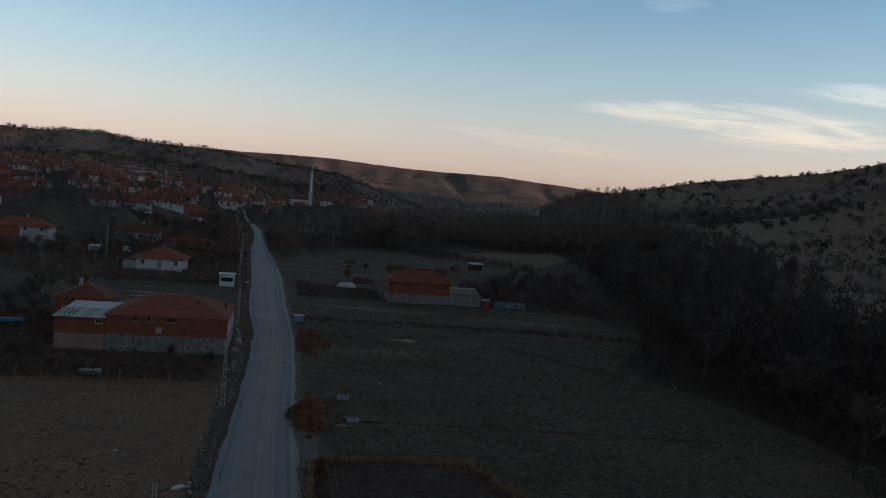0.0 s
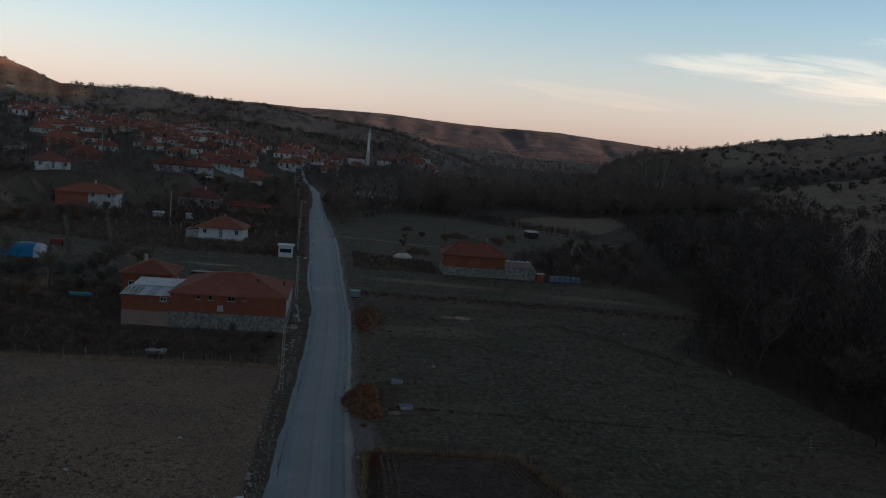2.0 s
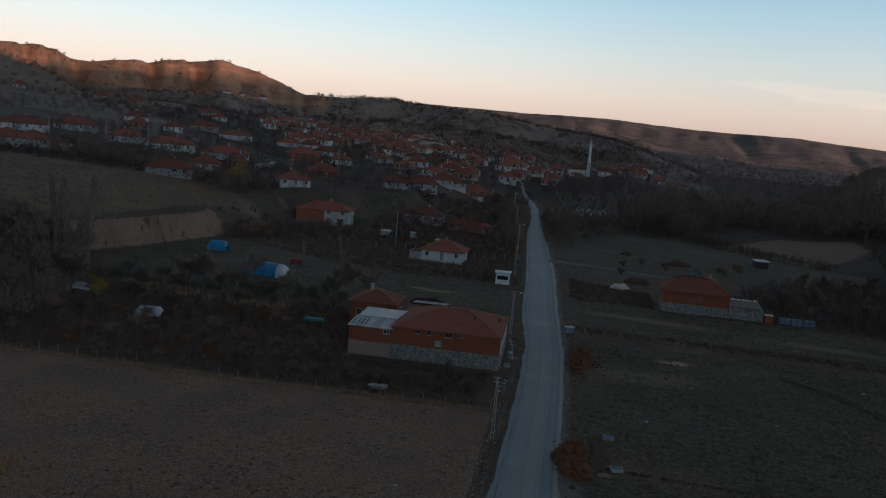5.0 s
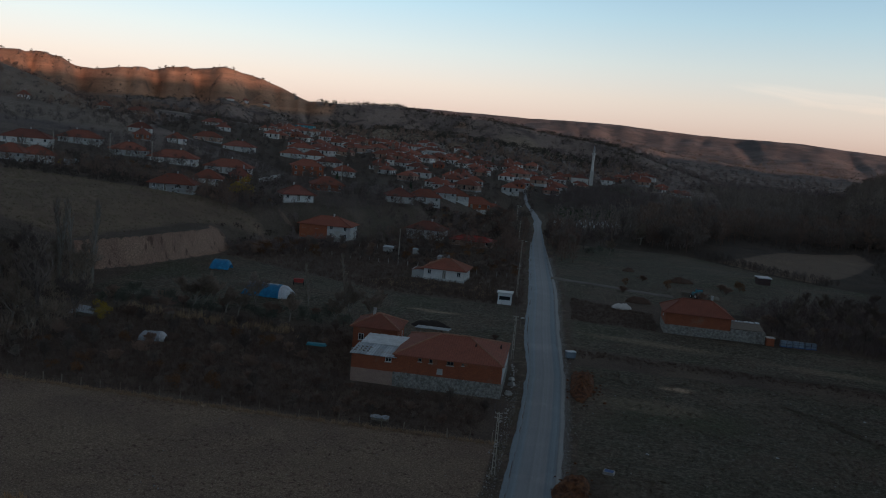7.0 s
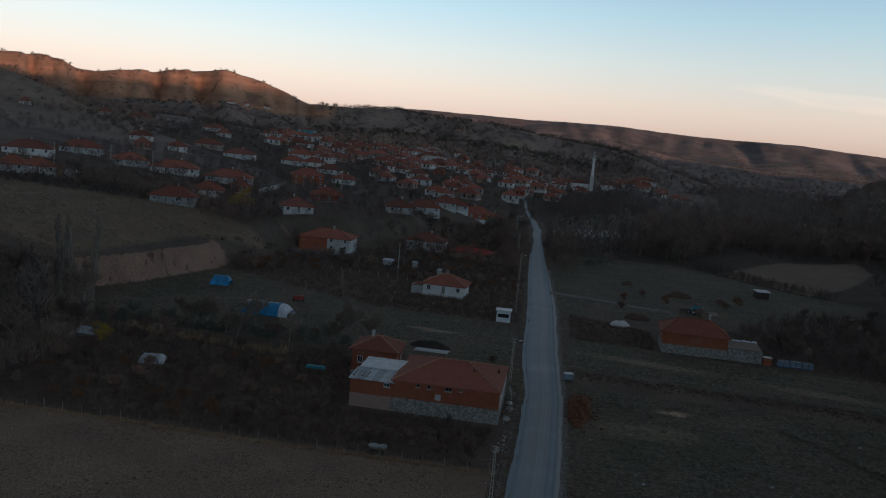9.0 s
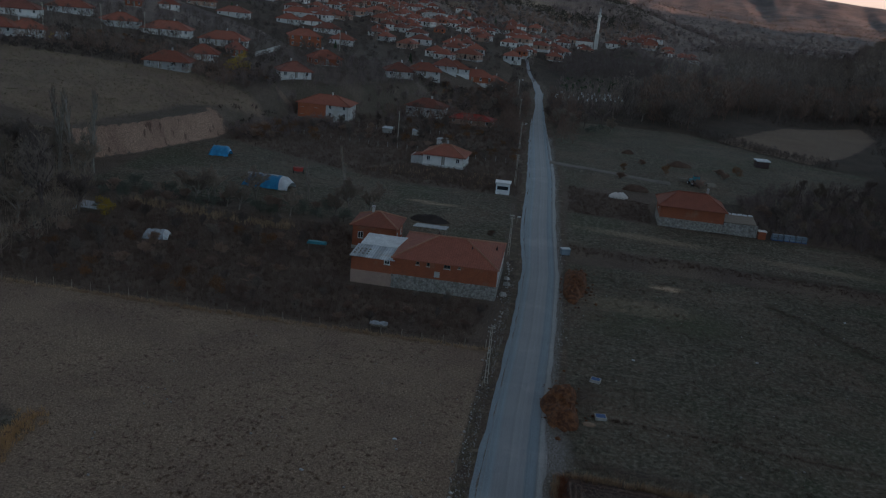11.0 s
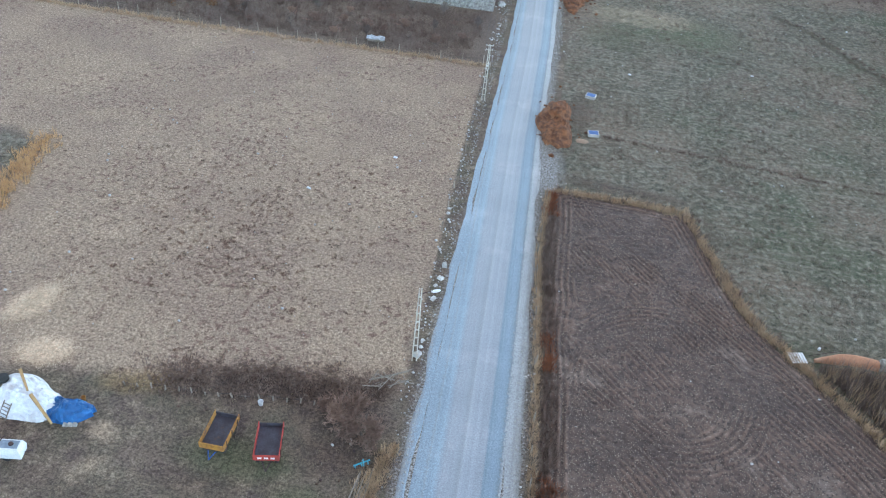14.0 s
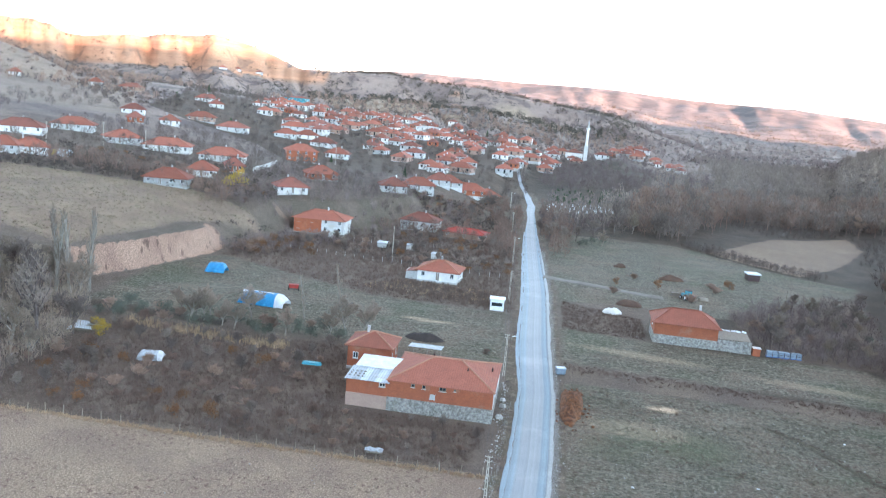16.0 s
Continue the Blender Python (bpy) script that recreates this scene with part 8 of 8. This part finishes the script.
x, y = sown([(-60, 93), (-44, 37), (-6, 37), (-4, 93)], 9000)
blades("grass_tufts", x, y, 0.10, 0.16, 7, 0.02, tuft_grass, "short dry winter grass over the field", "grass", 1, 0.9)
x, y = gs.normal(-22, 8, 420), gs.normal(52, 8, 420)
ok = inside(LEFT_FIELD, x, y) > 1
blades("weed_tufts", x[ok], y[ok], 0.10, 0.22, 22, 0.035, russet_weed, "dark brown withered weed tufts in the dry field", "weeds", 2, 0.9)
x, y = np.r_[gs.normal(-25, 8.5, 620), gs.uniform(-45, -8, 420)], np.r_[gs.normal(50, 7, 620), gs.uniform(40, 88, 420)]
ok = (inside(LEFT_FIELD, x, y) > 1) & (fbm(x / 4.0, y / 4.0, 3) > -0.15)
blades("field_clumps", x[ok], y[ok], 0.07, 0.20, 18, 0.04, field_weed, "dark brown weed clumps dotted over the dry field", "weeds", 33, 1.6)
x, y = sown(PLOUGH, 3600, 0.3)
blades("straw_litter", x, y, 0.05, 0.16, 3, 0.03, straw, "bits of pale straw turned up on the ploughed plot", "straw", 34, 3.0)
x, y = sown(MEADOW, 15000, 0.5)
ok = fbm(x / 5.0, y / 5.0, 3) > -0.25
blades("meadow_grass", x[ok], y[ok], 0.14, 0.22, 7, 0.022, meadow_tuft, "tussocky grey-green meadow grass", "grass", 3, 0.9)
x, y = sown([(-8, 93.5), (-80, 93.5), (-78, 136), (-36, 136), (-29, 128), (-29, 109), (-7, 109)], 5200, 0.4)
blades("dry_scrub", x, y, 0.75, 0.35, 10, 0.03, brown_stalk, "dry brown weeds filling the lot beside the farm", "scrub", 4, 0.5)
x, y = along([(4.2, 66.3), (11, 66.3), (16.6, 65.7), (20.8, 51.3), (23.5, 47.8), (29.2, 39.5), (36, 30)], 900, 0.26)
blades("dry_border_grass", x, y, 0.6, 0.25, 14, 0.022, border_stalk, "tall ochre dry grass along the ploughed plot", "grass", 5, 0.6)
x, y = along([(4.0, 66.5), (11, 66.5), (16.8, 65.9), (21.0, 51.5), (23.7, 48.0), (29.4, 39.7), (36, 30)], 240, 0.35)
blades("dark_border_weeds", x, y, 0.5, 0.3, 12, 0.035, brown_stalk, "dark dead weeds along the ploughed plot", "weeds", 23, 0.7)
x, y = along([(5.6, 24), (4.7, 42), (3.8, 56), (3.8, 66)], 620, 0.28)
ok = fbm(y / 4.0, y * 0 + 2.0, 2) > -0.05
blades("dark_roadside_weeds", x[~ok], y[~ok], 0.5, 0.3, 16, 0.03, brown_stalk, "dark dead weeds between road and ploughed plot", "weeds", 26, 0.7)
x, y = x[ok], y[ok]
blades("brown_border_weeds", x, y, 0.5, 0.25, 14, 0.028, rust_weed, "rust-brown weeds between road and ploughed plot", "weeds", 6, 0.6)
x, y = along([(5.5, 22), (5.1, 31.5)], 150, 0.4)
blades("red_border_weeds", x, y, 0.55, 0.28, 16, 0.032, rust_weed, "rust-red withered weeds along the ploughed plot", "weeds", 35, 0.6)
x, y = along([(4.4, 22), (3.75, 41), (3.0, 55), (3.3, 66)], 700, 0.10)
blades("pale_border_weeds", x, y, 0.55, 0.22, 10, 0.018, border_stalk, "pale dry stalks between road and ploughed plot", "weeds", 7, 0.7)
x, y = sown([(25.5, 46.8), (36, 47.2), (38, 34), (31, 38.5)], 1300)
ok = gs.uniform(0, 1, len(x)) < 0.25
blades("reeds", x[~ok], y[~ok], 1.3, 0.3, 12, 0.03, brown_stalk, "dark dead weeds in the ditch below the covered wall", "weeds", 27, 0.5)
x, y = x[ok], y[ok]
blades("reeds", x, y, 1.6, 0.25, 9, 0.022, border_stalk, "tall dry reeds in the ditch below the covered wall", "reeds", 8, 0.3)
x, y = along([(-74, 92.4), (-40, 92.0), (-6, 92.5)], 800, 0.3)
blades("fence_grass", x, y, 0.45, 0.3, 10, 0.02, border_stalk, "dry pale grass along the old fence", "grass", 9, 0.6)
x, y = along([(-46.5, 62), (-44.6, 50), (-42, 38)], 500, 0.7)
blades("ochre_grass", x, y, 0.55, 0.3, 12, 0.03, ochre_stalk, "ochre dry grass strip at the field's edge", "grass", 10, 0.6)
x, y = along([(8.6, 79.0), (22, 77.3), (34, 75.9), (44, 74.6)], 170, 0.16)
blades("ditch_weeds", x, y, 0.24, 0.3, 10, 0.03, brown_stalk, "dark weeds along the narrow meadow ditch", "weeds", 11, 0.7)
x, y = along([(3.5, 139.5), (22, 138.2), (56, 135.2), (70, 133)], 800, 1.2)
blades("track_weeds", x, y, 0.35, 0.3, 8, 0.04, brown_stalk, "dark dead weeds along the field track", "weeds", 12, 0.6)
x, y = sown([(-46, 178), (-14, 173), (-11, 187), (-36, 189.5)], 1700)
ok = gs.uniform(0, 1, len(x)) < 0.86
blades("maize_stubble", x[~ok], y[~ok], 1.0, 0.4, 6, 0.025, border_stalk, "pale standing maize stalks before the white house", "crop", 22, 0.4)
blades("maize_stubble", x[ok], y[ok], 0.75, 0.5, 7, 0.04, brown_stalk, "standing dry maize stalks before the white house", "crop", 13, 0.4)
x, y = sown([(2.5, 163), (19, 161), (19.5, 178), (14, 181), (2, 187)], 1500)
blades("vine_rows", x, y, 0.4, 0.4, 8, 0.03, brown_stalk, "brown bean stalks in the plot by the lane", "crop", 14, 0.4)
x, y = along([(-76, 134), (-56, 131.5), (-44, 131)], 260, 0.9)
blades("dry_maize", x, y, 1.5, 0.3, 7, 0.03, border_stalk, "standing pale maize stalks along the hedge", "crop", 15, 0.3)
x, y = along([(-24, 34.6), (-15, 35.8), (-6.5, 36.6)], 600, 1.0)
blades("bank_weeds", x, y, 0.2, 0.3, 10, 0.05, brown_stalk, "dark weeds on the muddy bank", "weeds", 16, 0.9)
x, y = sown(SCRUB_A, 5000)
blades("garden_weeds", x, y, 0.9, 0.5, 8, 0.05, brown_stalk, "dry brown weeds in the gardens below the village", "scrub", 17, 0.5)
x, y = sown(HILL_PASTURE, 3000)
blades("hill_grass", x, y, 0.45, 0.4, 8, 0.06, tuft_grass, "dry tussock grass on the bank above the cut", "grass", 18, 0.7)
k_ = gs.normal(0, 1, 1400)
x, y = -34.8 + 0.6 * k_ + gs.normal(0, 0.7, 1400), 39.4 + 1.9 * k_ + gs.normal(0, 0.6, 1400)
blades("spilt_straw", x, y, 0.04, 0.22, 8, 0.03, straw, "pale straw spilt on the dry field", "straw", 19, 2.5)
x, y = gs.normal(-31.4, 1.1, 700), gs.normal(35.0, 0.75, 700)
blades("spilt_straw", x, y, 0.04, 0.22, 8, 0.03, straw, "pale straw spilt on the dry field", "straw", 20, 2.5)
x, y = sown(YARD, 2600, 0.5)
blades("yard_grass", x, y, 0.1, 0.2, 7, 0.04, tuft_grass, "thin trodden winter grass in the yard", "grass", 21, 1.0)

x, y = along([(-6.2, 26), (-6.0, 29.4), (-5.3, 32)], 220, 0.3)
blades("pale_yard_grass", x, y, 0.5, 0.3, 12, 0.025, border_stalk, "tall pale dry grass between yard and road", "grass", 28, 0.7)

ridge_way = along([(33.6, 124.2), (38.5, 119.3), (45.2, 107.0), (47, 103)], 700, 0.35)
blades("path_grass", *ridge_way, 0.2, 0.25, 8, 0.02, meadow_tuft, "pale dry grass along a narrow path over the meadow", "grass", 29, 0.8)
x, y = along([(34.0, 123.6), (38.9, 118.6), (45.6, 106.3)], 70, 0.3)
blades("path_weeds", x + 0.9, y, 0.25, 0.25, 10, 0.04, brown_stalk, "dark weeds beside a narrow path over the meadow", "weeds", 30, 0.8)

x, y = sown(MEADOW, 3400, 0.6)
ok = fbm(x / 6.0 + 5, y / 6.0, 3) > -0.1
blades("meadow_tussocks", x[ok], y[ok], 0.24, 0.34, 14, 0.035, meadow_tuft, "bleached tussocks standing in the meadow", "grass", 31, 0.9)
x, y = sown(MEADOW, 2400, 0.6)
ok = fbm(x / 5.0 + 15, y / 5.0, 3) > 0.0
blades("meadow_weeds", x[ok], y[ok], 0.14, 0.36, 14, 0.04, brown_stalk, "brown dead weeds in patches over the meadow", "weeds", 32, 0.9)
